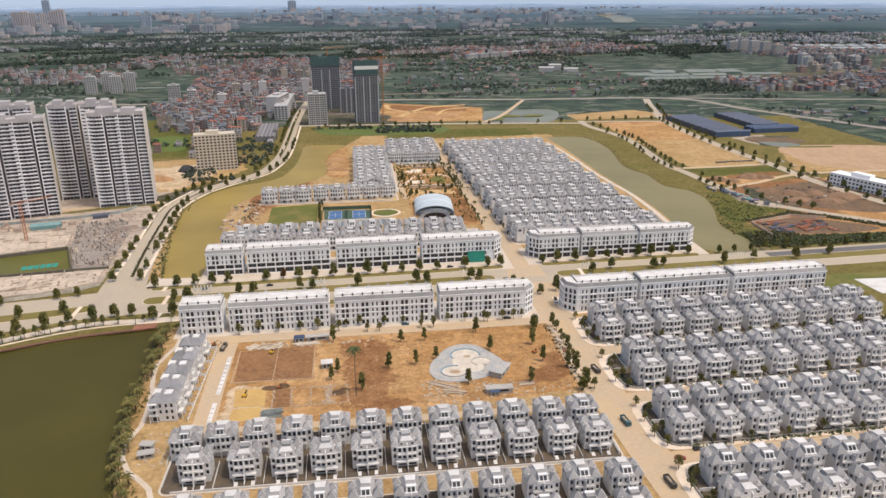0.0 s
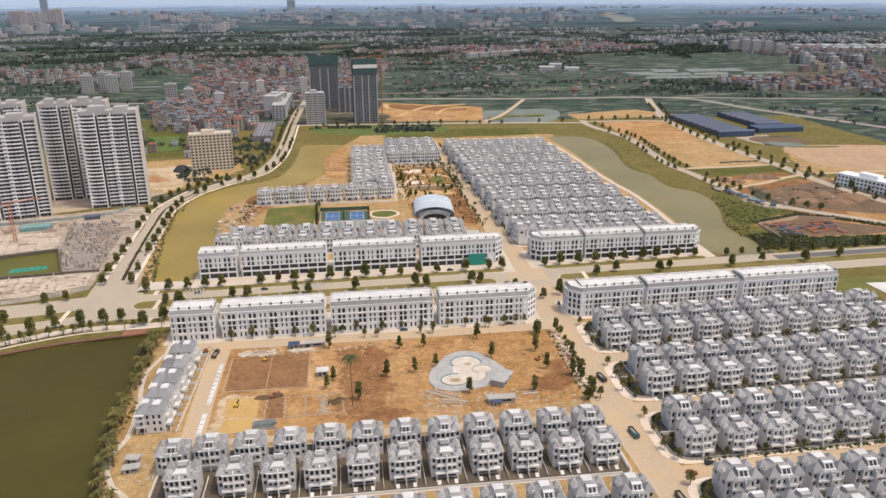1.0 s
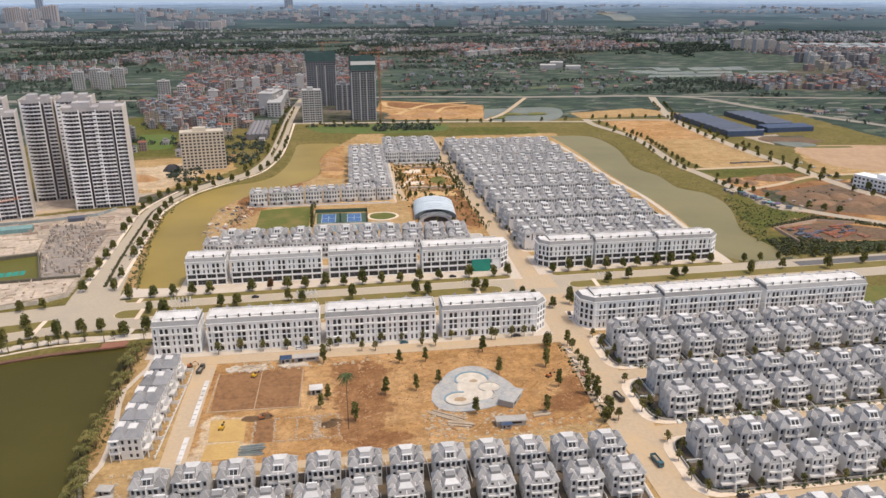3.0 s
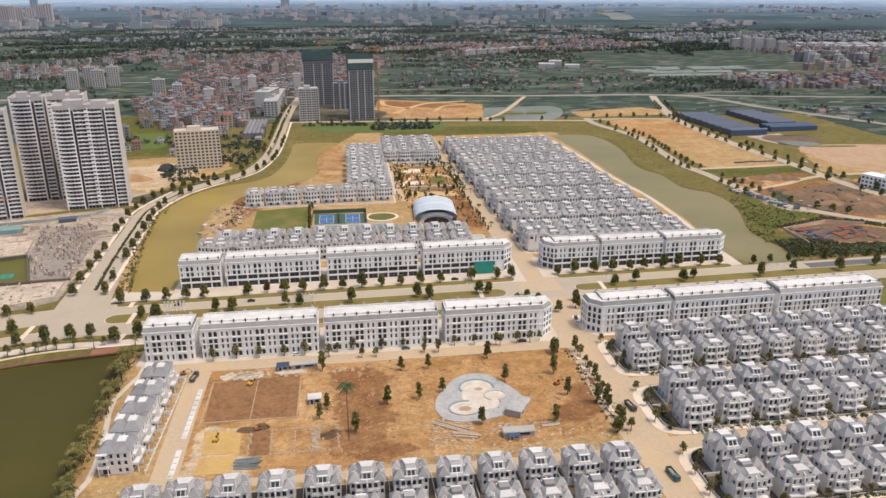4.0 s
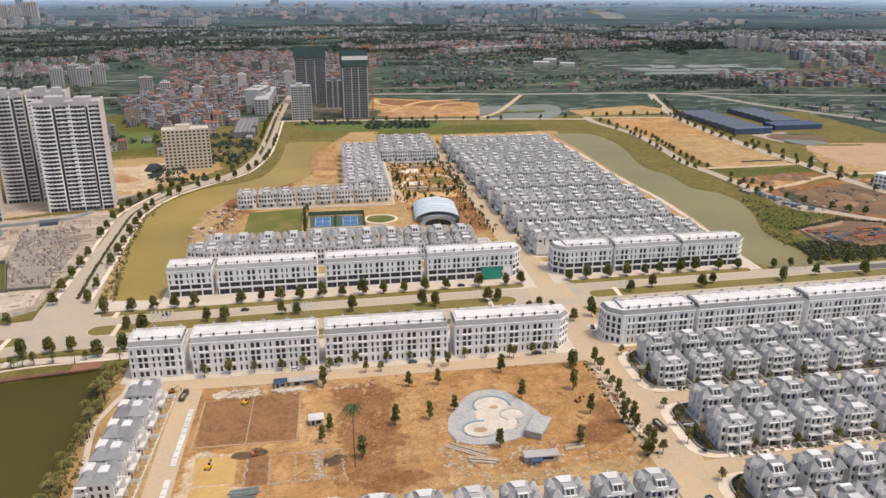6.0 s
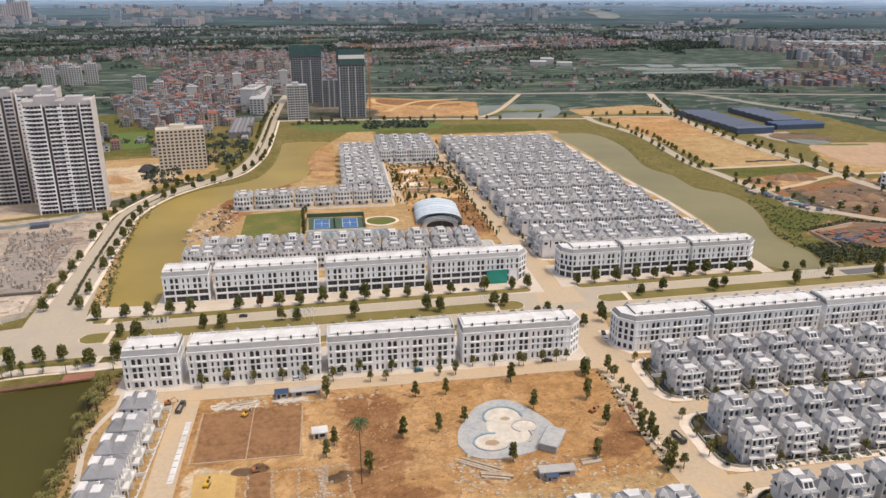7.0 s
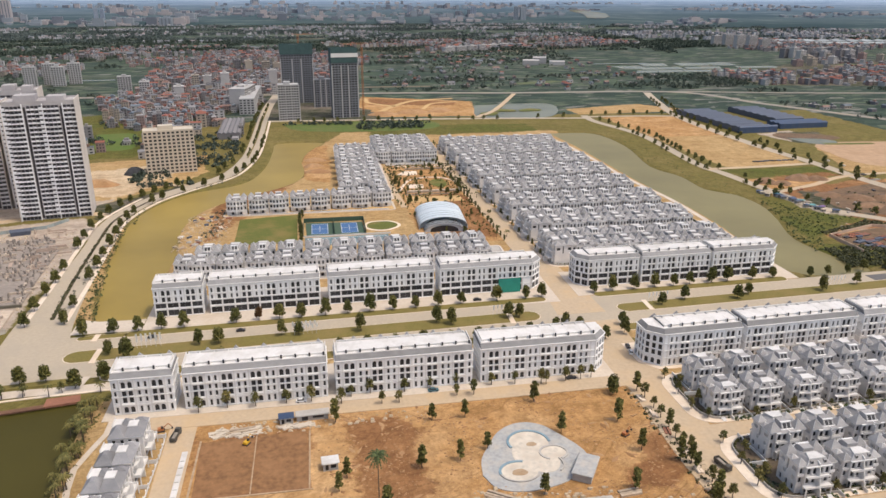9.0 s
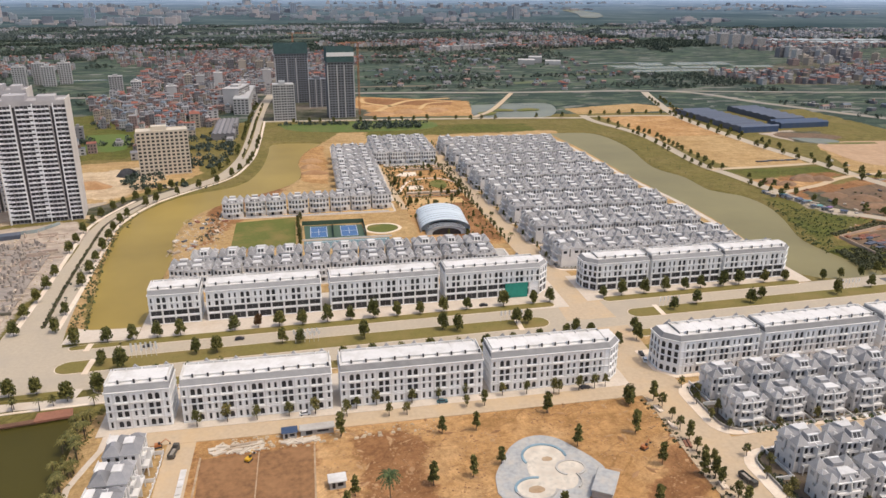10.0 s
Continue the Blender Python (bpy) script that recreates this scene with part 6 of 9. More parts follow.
def house(k, x, y, turn, group):
    wall, glass, roof, _ = HOUSES[k]
    tall = "narrow village house with a " + ("red tiled", "rusty sheet", "flat pale", "red tiled", "grey sheet", "flat pale", "red tiled", "blue-grey sheet", "flat grey", "red tiled", "rusty sheet", "flat pale")[k] + " roof"
    ob = thing("house", tall, "house", group, pose(x, y, 0, 0, 0, turn))
    part("wall", wall, None, ob)
    tagged(part("glazing", glass, None, ob), kind="stuff")
    part("roof", roof, None, ob)


WEST_VILLAGE = [(-330, 1650), (-290, 1300), (-288, 1170), (-165, 1110), (-130, 1150), (-98, 1190), (-95, 1330), (20, 1420), (90, 1800), (60, 2150), (-260, 2150)]
count = 0
while count < 52:
    x, y = town.uniform(-480, 100), town.uniform(1000, 1750)
    if inside(WEST_VILLAGE, np.array([x]), np.array([y]))[0]:
        house(town.randrange(12), x, y, town.choice((8, 98, 188, 278)) + town.uniform(-6, 6), "village houses")
        count += 1


# House colours for the far villages, with haze put in: paler and bluer.
PALEWALLS = [surface("hazy_far_wall", c, 0.9, 1.5, 0.1, 0.1, 0) for c in ((0.35, 0.35, 0.36), (0.44, 0.44, 0.455), (0.33, 0.305, 0.31), (0.27, 0.28, 0.295))]
PALEROOFS = [surface("hazy_far_roof", c, 0.9, 1.5, 0.1, 0.1, 0) for c in ((0.29, 0.235, 0.23), (0.26, 0.23, 0.225), (0.36, 0.365, 0.38), (0.29, 0.30, 0.315), (0.24, 0.27, 0.30))]


def scatter(polys, number, seed, name, label, patch=-0.1, cell=11.0, tall=5, pale=False):
    """Many distant houses as one thing: narrow blocks in two directions, flat or ridged roofs, dark windows to the south."""
    rnd = random.Random(seed)
    walls, roofs, panes, taken = [Build() for _ in WALLS], [Build() for _ in ROOFS], Build(), set()
    for poly in polys:
        xs, ys = [p[0] for p in poly], [p[1] for p in poly]
        pts = np.array([(rnd.uniform(min(xs), max(xs)), rnd.uniform(min(ys), max(ys))) for _ in range(number)])
        ok = inside(poly, pts[:, 0], pts[:, 1])
        for x, y in pts[ok]:
            if y > 1500 and noise.noise((x * 0.0035, y * 0.006, seed)) < patch:
                continue
            key = (int(x // cell), int(y // (cell * 1.3)))
            if key in taken:
                continue
            taken.add(key)
            w, d, n = rnd.uniform(2.2, 4.6), rnd.uniform(3.5, 7.5), min(tall, rnd.choice((1, 1, 2, 2, 3, 3, 3, 4, 4, 5)))
            h = 3.2 * n + 0.6
            a = radians(8 + rnd.choice((0, 0, 90)) + rnd.uniform(-7, 7))
            c, q = math.cos(a), math.sin(a)
            at = lambda u, v: (x + u * c - v * q, y + u * q + v * c)
            walls[rnd.choice((0, 1, 1, 2, 3, 3))].prism([at(-w, -d), at(w, -d), at(w, d), at(-w, d)], 0, h)
            face = [(at(-w, -d), at(w, -d)), (at(-w, d), at(-w, -d))][c < 0.5]
            p0, p1 = Vector(face[0]), Vector(face[1])
            o = (p1 - p0).normalized()
            o = Vector((o.y, -o.x)) * 0.08
            m = 2 if w < 3.6 else 3
            if y < 2300:
                for f in range(n):
                    for k in range(m):
                        u, v = p0.lerp(p1, (k + 0.25) / m) + o, p0.lerp(p1, (k + 0.7) / m) + o
                        panes.face((*u, 3.2 * f + 0.8), (*v, 3.2 * f + 0.8), (*v, 3.2 * f + 2.4), (*u, 3.2 * f + 2.4))
            if rnd.random() < 0.5:
                r = roofs[rnd.choice((2, 3, 3, 4))]
                r.prism([at(-w - 0.2, -d - 0.2), at(w + 0.2, -d - 0.2), at(w + 0.2, d + 0.2), at(-w - 0.2, d + 0.2)], h, h + 0.45)
                if rnd.random() < 0.6:
                    v = rnd.uniform(-d * 0.5, d * 0.4)
                    roofs[rnd.choice((0, 1, 2, 3))].prism([at(-w * 0.6, v - 1.6), at(w * 0.6, v - 1.6), at(w * 0.6, v + 1.6), at(-w * 0.6, v + 1.6)], h + 0.45, h + 3.0)
            else:
                r = roofs[rnd.choice((0, 0, 0, 1, 1, 2, 2, 4))]
                t = h + rnd.uniform(1.2, 2.6)
                e = [at(-w - 0.4, -d - 0.4), at(w + 0.4, -d - 0.4), at(w + 0.4, d + 0.4), at(-w - 0.4, d + 0.4)]
                s0, s1 = at(0, -d - 0.3), at(0, d + 0.3)
                r.face((*e[0], h), (*s0, t), (*s1, t), (*e[3], h))
                r.face((*e[1], h), (*e[2], h), (*s1, t), (*s0, t))
                r.face((*e[0], h), (*e[1], h), (*s0, t))
                r.face((*e[2], h), (*e[3], h), (*s1, t))
    ob = tagged(new(name), label, "houses", kind="stuff")
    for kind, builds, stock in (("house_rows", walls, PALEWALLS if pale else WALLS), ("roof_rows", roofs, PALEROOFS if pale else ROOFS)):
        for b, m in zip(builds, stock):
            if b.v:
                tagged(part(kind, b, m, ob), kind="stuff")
    if panes.v:
        tagged(part("glazing", panes, GLASS, ob), kind="stuff")


scatter([WEST_VILLAGE], 4200, 2, "distant_village", "dense distant village of red and pale roofs")
scatter([[(-480, 1700), (-700, 1500), (-900, 2000), (-500, 2400), (0, 2300), (130, 1900), (0, 1750)], [(60, 2150), (0, 2500), (900, 2700), (1000, 2350), (520, 2200)]], 2200, 3, "distant_village", "dense distant village of red and pale roofs", tall=3)
scatter([[(740, 1500), (770, 1330), (1000, 1280), (1900, 1250), (2100, 1700), (1250, 1800)], [(1150, 2250), (1250, 1900), (2300, 1950), (2500, 2450), (1400, 2500)]], 2400, 4, "distant_village", "dense distant village of red and pale roofs", 0.0, tall=3)
scatter([[(1000, 2500), (2600, 2600), (2900, 3100), (1100, 3000)]], 2400, 14, "distant_village", "dense far village of haze-paled roofs", 0.0, tall=3, pale=True)
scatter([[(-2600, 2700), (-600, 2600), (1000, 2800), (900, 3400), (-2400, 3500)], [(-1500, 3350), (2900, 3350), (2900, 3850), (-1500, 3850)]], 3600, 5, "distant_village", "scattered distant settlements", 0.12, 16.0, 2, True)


def woods(polys, number, seed, size, label):
    rnd = random.Random(seed)
    b = Build()
    for poly, many in polys:
        xs, ys = [p[0] for p in poly], [p[1] for p in poly]
        pts = np.array([(rnd.uniform(min(xs), max(xs)), rnd.uniform(min(ys), max(ys))) for _ in range(int(number * many))])
        for x, y in pts[inside(poly, pts[:, 0], pts[:, 1])]:
            if noise.noise((x * 0.006, y * 0.016, seed)) < 0.05:
                continue
            leaf_cloud(b, (x, y, size * 0.75), size * rnd.uniform(0.7, 1.3), 14, size * 0.42, rnd)
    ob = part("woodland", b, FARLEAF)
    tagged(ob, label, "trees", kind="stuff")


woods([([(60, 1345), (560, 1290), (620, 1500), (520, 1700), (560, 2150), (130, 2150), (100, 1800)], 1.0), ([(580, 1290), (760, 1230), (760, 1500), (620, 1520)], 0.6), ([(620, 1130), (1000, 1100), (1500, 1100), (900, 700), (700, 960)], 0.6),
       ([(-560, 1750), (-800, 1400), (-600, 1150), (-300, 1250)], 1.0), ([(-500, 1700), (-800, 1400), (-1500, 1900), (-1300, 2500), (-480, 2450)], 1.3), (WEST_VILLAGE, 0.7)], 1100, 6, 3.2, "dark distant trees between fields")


def tree_belts(number, seed, y0, y1, material, label):
    """Long dark belts of trees between far fields, mostly lying across the view."""
    rnd = random.Random(seed)
    b = Build()
    for _ in range(number):
        y = rnd.uniform(y0, y1)
        x = rnd.uniform(-0.42 * y, 0.86 * y)
        a = rnd.gauss(0.06, 0.16) if rnd.random() < 0.85 else rnd.uniform(0.6, 1.5)
        length, r = rnd.uniform(60, 420), rnd.uniform(4.0, 6.5)
        bend = rnd.uniform(-0.0006, 0.0006)
        k = 0.0
        while k < length:
            u, v = k - length / 2, bend * (k - length / 2) ** 2 + rnd.gauss(0, r * 1.2)
            if noise.noise((k * 0.02, y * 0.3, seed)) > -0.28:
                leaf_cloud(b, (x + u * math.cos(a) - v * math.sin(a), y + u * math.sin(a) + v * math.cos(a), r * 0.6), r * rnd.uniform(0.7, 1.25), 9, r * 0.5, rnd)
            k += r * rnd.uniform(0.55, 1.0)
    tagged(part("woodland", b, material), label, "trees", kind="stuff")


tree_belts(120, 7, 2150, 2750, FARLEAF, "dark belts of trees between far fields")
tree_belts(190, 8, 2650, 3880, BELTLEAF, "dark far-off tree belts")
woods([([(-180, 772), (-115, 770), (-108, 800), (-120, 812), (-180, 815)], 1.0), ([(-165, 975), (-140, 960), (-105, 870), (-100, 990)], 0.7), ([(-320, 900), (-250, 900), (-250, 1000), (-330, 1000)], 0.7), ([(30, 1000), (110, 1000), (110, 1028), (30, 1026)], 0.7), ([(-330, 860), (-240, 870), (-180, 850), (-105, 850), (-100, 1000), (-170, 1005), (-330, 1000)], 1.2)], 130, 9, 2.8, "green bushes beside the road")

scatter([[(100, 1345), (560, 1300), (640, 1500), (560, 2150), (130, 2150)], [(-1100, 1500), (-700, 1500), (-480, 2000), (-900, 2600), (-1500, 2300)], [(640, 1130), (1000, 1080), (1500, 900), (900, 640), (760, 900)]], 150, 14, "farmsteads", "small pale farm buildings between fields", -1.0, tall=1)
scatter([[(-185, 855), (-108, 850), (-103, 1000), (-170, 1005), (-260, 990), (-330, 900), (-330, 870), (-240, 880)]], 26, 12, "roadside_houses", "small pale houses among green trees")
for fx, fy, fw, fd, fh in ((445, 1758, 36, 26, 10), (478, 1790, 30, 30, 13), (505, 1750, 34, 18, 8)):
    shed(fx, fy, -14, fw, fd, fh, WALLS[1], "pale grey factory hall among fields", 2)
scatter([[(-335, 1285), (-265, 1310), (-147, 1145), (-130, 1060), (-185, 1012), (-268, 1060)]], 900, 31, "town_quarter", "dense town quarter of red and pale roofs")
scatter([[(-190, 1010), (-150, 1000), (-150, 900), (-200, 905)]], 34, 32, "roadside_houses", "low pale houses along a road")
woods([([(-285, 1060), (-190, 1010), (-150, 1090), (-300, 1250)], 1.0), ([(-172, 760), (-108, 762), (-112, 724), (-166, 724)], 1.3)], 90, 33, 2.6, "green trees between town houses")
slab("lawn", outline([(-270, 1016), (-226, 1012), (-212, 925), (-248, 928)], 10), 0.05, surface("lush_meadow", (0.085, 0.135, 0.020), 0.95, 1.0, 0.04, 0.3, 0.2, 0.0, (0.12, 0.13, 0.03)), "lush green meadow behind a hotel", "meadow")
LUSH = surface("lush_weeds", (0.085, 0.125, 0.022), 0.95, 0.4, 0.04, 0.35, 0.4, 0.0, (0.15, 0.14, 0.045))
slab("meadow", outline([(-60, 1050), (42, 1060), (126, 1046), (120, 996), (36, 988), (-40, 1004)], 14), 0.06, LUSH, "bright green weeds north of the quarter", "meadow")
slab("meadow", [(293, 398), (420, 402), (420, 430), (293, 426)], 0.05, GREENLAWN, "green lawn beside the villa quarter", "lawn")
slab("bare_earth", outline([(500, 770), (520, 835), (620, 832), (700, 790), (640, 715), (560, 700), (505, 735)], 14), 0.06, surface("pinkish_bare_earth", (0.43, 0.285, 0.175), 0.95, 0.15, 0.04, 0.18, 0.3, 0.0, (0.36, 0.225, 0.125)), "reddish brown bare earth of a plot", "ground")
slab("fish_pond", outline([(508, 872), (546, 858), (550, 840), (526, 830), (512, 846)], 8), 0.09, POND, "shallow grey pond on a bare plot", "water")
slab("meadow", outline([(528, 838), (585, 831), (584, 824), (530, 829)], 8), 0.13, GREENLAWN, "strip of green weeds beside a pond", "grass")
ponds = random.Random(8)
for row, (y0, y1) in enumerate(((1560, 1608), (1620, 1672), (1686, 1760))):
    x = 636 + 34 * row + ponds.uniform(-12, 12)
    while x < 860 + 36 * row:
        w = ponds.uniform(34, 110)
        slab("fish_pond", [(x, y0 + ponds.uniform(0, 8)), (x + w, y0 + ponds.uniform(-4, 10)), (x + w + 18 + ponds.uniform(-5, 5), y1 - ponds.uniform(0, 14)), (x + 18 + ponds.uniform(-8, 4), y1 - ponds.uniform(0, 10))], 0.12, POND, "shallow grey fish pond between dykes", "water")
        x += w + ponds.choice((4, 7, 30, 46))
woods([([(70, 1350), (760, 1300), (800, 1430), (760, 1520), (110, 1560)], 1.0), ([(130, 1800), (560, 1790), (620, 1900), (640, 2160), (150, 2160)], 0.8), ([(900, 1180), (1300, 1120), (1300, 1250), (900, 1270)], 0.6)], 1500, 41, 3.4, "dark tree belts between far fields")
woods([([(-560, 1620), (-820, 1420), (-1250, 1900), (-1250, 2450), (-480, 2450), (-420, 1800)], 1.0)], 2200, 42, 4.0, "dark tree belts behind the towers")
woods([([(-160, 830), (-106, 812), (-100, 880), (-104, 955), (-135, 950), (-150, 900)], 1.0), ([(-330, 905), (-262, 905), (-262, 925), (-330, 930)], 0.6), ([(-60, 1040), (120, 1034), (122, 1046), (-60, 1054)], 0.5)], 240, 51, 2.6, "green trees round a hotel and beside roads")
# churned ground, grassy islands in the northern pond
slab("bare_earth", outline([(386, 645), (437, 664), (510, 672), (560, 620), (470, 560), (408, 576), (376, 606)], 12), 0.05, BROWNEARTH, "churned brown earth of a building plot", "ground")
slab("bare_earth", outline([(324, 514), (323, 540), (366, 554), (384, 548), (420, 520), (390, 510)], 8), 0.05, BROWNEARTH, "churned brown earth of a store yard", "ground")
slab("bare_yard", outline([(505, 862), (530, 850), (570, 862), (560, 886), (515, 900), (500, 884)], 8), 0.06, BROWNEARTH, "churned earth yard beside sheds", "ground")
for cx, cy, rx, ry in ((246, 1196, 22, 8), (242, 1124, 14, 12), (278, 1122, 18, 10), (215, 1100, 12, 14)):
    slab("pond_island", blob(cx, cy, rx, ry, 28, 0.15, int(cx)), -0.6, GREENLAWN, "grassy island in a shallow pond", "island")
for pts, w in (([(70, 1140), (95, 1190), (130, 1235), (190, 1250)], 9), ([(95, 1180), (60, 1220), (55, 1270)], 7), ([(130, 1150), (150, 1200), (190, 1215)], 6)):
    road("site_track", pts, [w], SAND, "pale vehicle track on red earth", 0.12, "track")


def far_block(x, y, turn, w, d, floors, material, label, group="distant apartment blocks"):
    """A distant block: wall, one dark window band a floor, flat roof."""
    ob = thing("apartment_block", label, "building", group, pose(x, y, 0, 0, 0, turn))
    b = Build()
    b.box(-w / 2, -d / 2, 0, w / 2, d / 2, 3.2 * floors)
    b.box(-w / 2 - 0.4, -d / 2 - 0.4, 3.2 * floors + 0.004, w / 2 + 0.4, d / 2 + 0.4, 3.2 * floors + 0.9)
    b.box(-w / 6, -d / 4, 3.2 * floors + 0.9, w / 6, d / 4, 3.2 * floors + 3.4)
    part("wall", b, material, ob)
    g = Build()
    n = max(3, int(w / 3.4))
    for f in range(floors):
        for k in range(n):
            x0 = -w / 2 + w * (k + 0.2) / n
            g.box(x0, -d / 2 - 0.06, 3.2 * f + 0.8, x0 + w / n * 0.6, -d / 2 - 0.004, 3.2 * f + 2.5)
    tagged(part("glazing", g, GLASS, ob), kind="stuff")


far = random.Random(77)
STRIPS = [surface("pale_green_crop", (0.105, 0.125, 0.055), 0.95, 0.2, 0.02, 0.2, 0.0), surface("fallow_field", (0.17, 0.135, 0.09), 0.95, 0.2, 0.02, 0.2, 0.0), surface("dark_crop", (0.030, 0.045, 0.020), 0.95, 0.2, 0.02, 0.25, 0.0), POND]
for k, (m, number) in enumerate(zip(STRIPS, (46, 26, 50, 20))):
    b = Build()
    while number:
        x, y = far.uniform(-1500, 2300), far.uniform(1370, 3000)
        w, d, a = far.uniform(50, 190), far.uniform(7, 26), far.gauss(0.05, 0.12)
        if inside(WEST_VILLAGE, np.array([x]), np.array([y]))[0]:
            continue
        number -= 1
        c, q = math.cos(a), math.sin(a)
        b.prism([(x + u * c - v * q, y + u * q + v * c) for u, v in ((-w / 2, -d / 2), (w / 2, -d / 2), (w / 2 - d * 0.4, d / 2), (-w / 2 + d * 0.3, d / 2))], -0.2, 0.05 + 0.02 * k)
    setting("field_strip", b, m, ("pale green crop strips", "brown fallow strips", "dark green crop strips", "narrow fish ponds between fields")[k], "field")
for k in range(12):
    far_block(1150 + 26 * (k % 7) + far.uniform(-6, 6), 1850 - 10 * (k % 7) - 70 * (k // 7), 20, 22, 14, far.choice((6, 7, 8)), WALLS[1] if k % 2 else WALLS[3], "distant grey-white apartment block above roofs")
for k in range(9):
    far_block(1050 + 38 * k + far.uniform(-10, 10), 1700 + far.uniform(-60, 60), far.uniform(0, 40), 18, 14, far.choice((4, 5, 6)), WALLS[far.randrange(4)], "distant mid-rise block among village houses")
for k in range(6):
    far_block(345 + 36 * k, 2150 + 22 * k, 30, 34, 16, 4, WALLS[1], "distant pale terrace at the edge of fields")
for k in range(5):
    far_block(1210 + 12 * k, 2290 - 45 * k, 10, 30, 16, far.choice((7, 9, 11)), WALLS[1], "distant grey-white apartment block above roofs")
for k in range(8):
    x, y = 1470 + 45 * k, 2340 - 8 * k
    ob = thing("warehouse", "distant white warehouse with a ridged roof", "warehouse", "distant warehouses", pose(x, y, 0, 0, 0, -8))
    b = Build()
    b.box(-19, -30, 0, 19, 30, 9)
    part("wall", b, WALLS[1], ob)
    b = Build()
    b.taper((-20, -31, 20, 31), 9.004, (-0.5, -31, 0.5, 31), 13)
    part("roof", b, GREENHOUSE, ob)
for k in range(14):
    far_block(-150 + far.uniform(-130, 120), 1360 + far.uniform(-130, 380), far.choice((8, 98)), far.uniform(10, 18), 14, far.choice((6, 7, 8, 9)), WALLS[far.randrange(4)], "tall narrow block among village houses")
far_block(-323, 1400, 10, 20, 16, 8, WALLS[1], "grey slab tower above village roofs")
far_block(-120, 1205, 80, 60, 22, 9, WALLS[1], "long pale rounded block by the road")

shed(-104, 964, 92, 104, 25, 6.5, WALLS[3], "long market hall with pale ridged roof", 5)

# far high-rise blocks
city = random.Random(31)
NEAR_EDGE, FAR_EDGE, EYE = 3850.0, 15000.0, 168.0


def on_plain(bearing, far_off):
    """Place and scale on the far plain, which climbs gently from four kilometres on so that fifteen fit into five."""
    f = max(0.0, math.log(far_off / NEAR_EDGE) / math.log(FAR_EDGE / NEAR_EDGE))
    d = NEAR_EDGE + 1050.0 * f
    a = radians(bearing)
    return d * math.sin(a), 70 + d * math.cos(a), EYE * (1 - d / far_off), d / far_off


# Tower, roof and window colours of the far towns, haze included in them.
CITY = surface("hazy_tower_wall", (0.30, 0.335, 0.37), 0.9, 0.1, 0.01, 0.05, 0.0, 0.12)
PINKTOWER = surface("hazy_pink_tower_wall", (0.40, 0.365, 0.365), 0.9, 0.1, 0.01, 0.05, 0.0, 0.12)
BLUETOWER = surface("hazy_blue_grey_tower_wall", (0.27, 0.325, 0.40), 0.9, 0.1, 0.01, 0.05, 0.0, 0.1)
FARGLASS = surface("hazy_far_grey", (0.17, 0.19, 0.225), 0.7, 0.1, 0.01, 0.05, 0.0)


def high_rise(bearing, far_off, w, h, material, label):
    """A far tower: a shaft, darker upright window strips, a roof house."""
    x, y, z, k = on_plain(bearing, far_off)
    ob = thing("high_rise", label, "tower", "far high-rise blocks", pose(x, y, z - 1, 0, 0, -bearing + city.uniform(-18, 18)))
    w, h = w * k, h * k
    b = Build()
    b.box(-w / 2, -w / 3, 0, w / 2, w / 3, h)
    b.box(-w / 5, -w / 6, h, w / 5, w / 6, h * 1.05)
    part("wall", b, material, ob)
    g = Build()
    for q in (-0.32, -0.02, 0.26):
        g.box(w * q, -w / 3 - 0.4, h * 0.04, w * (q + 0.10), -w / 3 - 0.01, h * 0.96)
    tagged(part("glazing", g, FARGLASS, ob), kind="stuff")


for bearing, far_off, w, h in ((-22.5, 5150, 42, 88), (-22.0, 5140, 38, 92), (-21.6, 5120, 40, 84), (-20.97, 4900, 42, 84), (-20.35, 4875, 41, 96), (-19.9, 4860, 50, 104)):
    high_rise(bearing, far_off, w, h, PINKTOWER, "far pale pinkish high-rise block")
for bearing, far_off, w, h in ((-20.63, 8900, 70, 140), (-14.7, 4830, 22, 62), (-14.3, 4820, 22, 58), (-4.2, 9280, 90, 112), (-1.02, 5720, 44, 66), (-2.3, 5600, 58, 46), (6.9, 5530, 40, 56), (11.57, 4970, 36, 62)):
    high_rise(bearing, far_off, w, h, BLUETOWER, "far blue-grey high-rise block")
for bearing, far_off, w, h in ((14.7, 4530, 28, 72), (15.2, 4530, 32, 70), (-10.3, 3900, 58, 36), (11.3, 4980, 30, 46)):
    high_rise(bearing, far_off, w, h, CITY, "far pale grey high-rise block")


def far_town(number, seed, material, label):
    """Low and tall blocks of towns on the far plain, in loose groups."""
    rnd = random.Random(seed)
    b = Build()
    while number:
        bearing, far_off = rnd.uniform(-24, 39), 3900 * (2.6 ** rnd.random())
        west = bearing < 16
        if noise.noise((bearing * 0.16, far_off * 0.0011, seed * 0.1)) < (0.02 if west else 0.2):
            continue
        number -= 1
        x, y, z, k = on_plain(bearing, far_off)
        w, d, h = rnd.uniform(8, 26) * k, rnd.uniform(8, 16) * k, rnd.choice((6, 7, 9, 12, 15, 22, 34 if west else 9)) * k
        b.box(x - w, y - d, z - 2, x + w, y + d, z + h)
    tagged(part("far_town", b, material), label, "houses", kind="stuff")


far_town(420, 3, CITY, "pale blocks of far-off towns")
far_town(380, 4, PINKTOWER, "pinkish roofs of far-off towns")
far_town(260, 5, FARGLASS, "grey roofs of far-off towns")


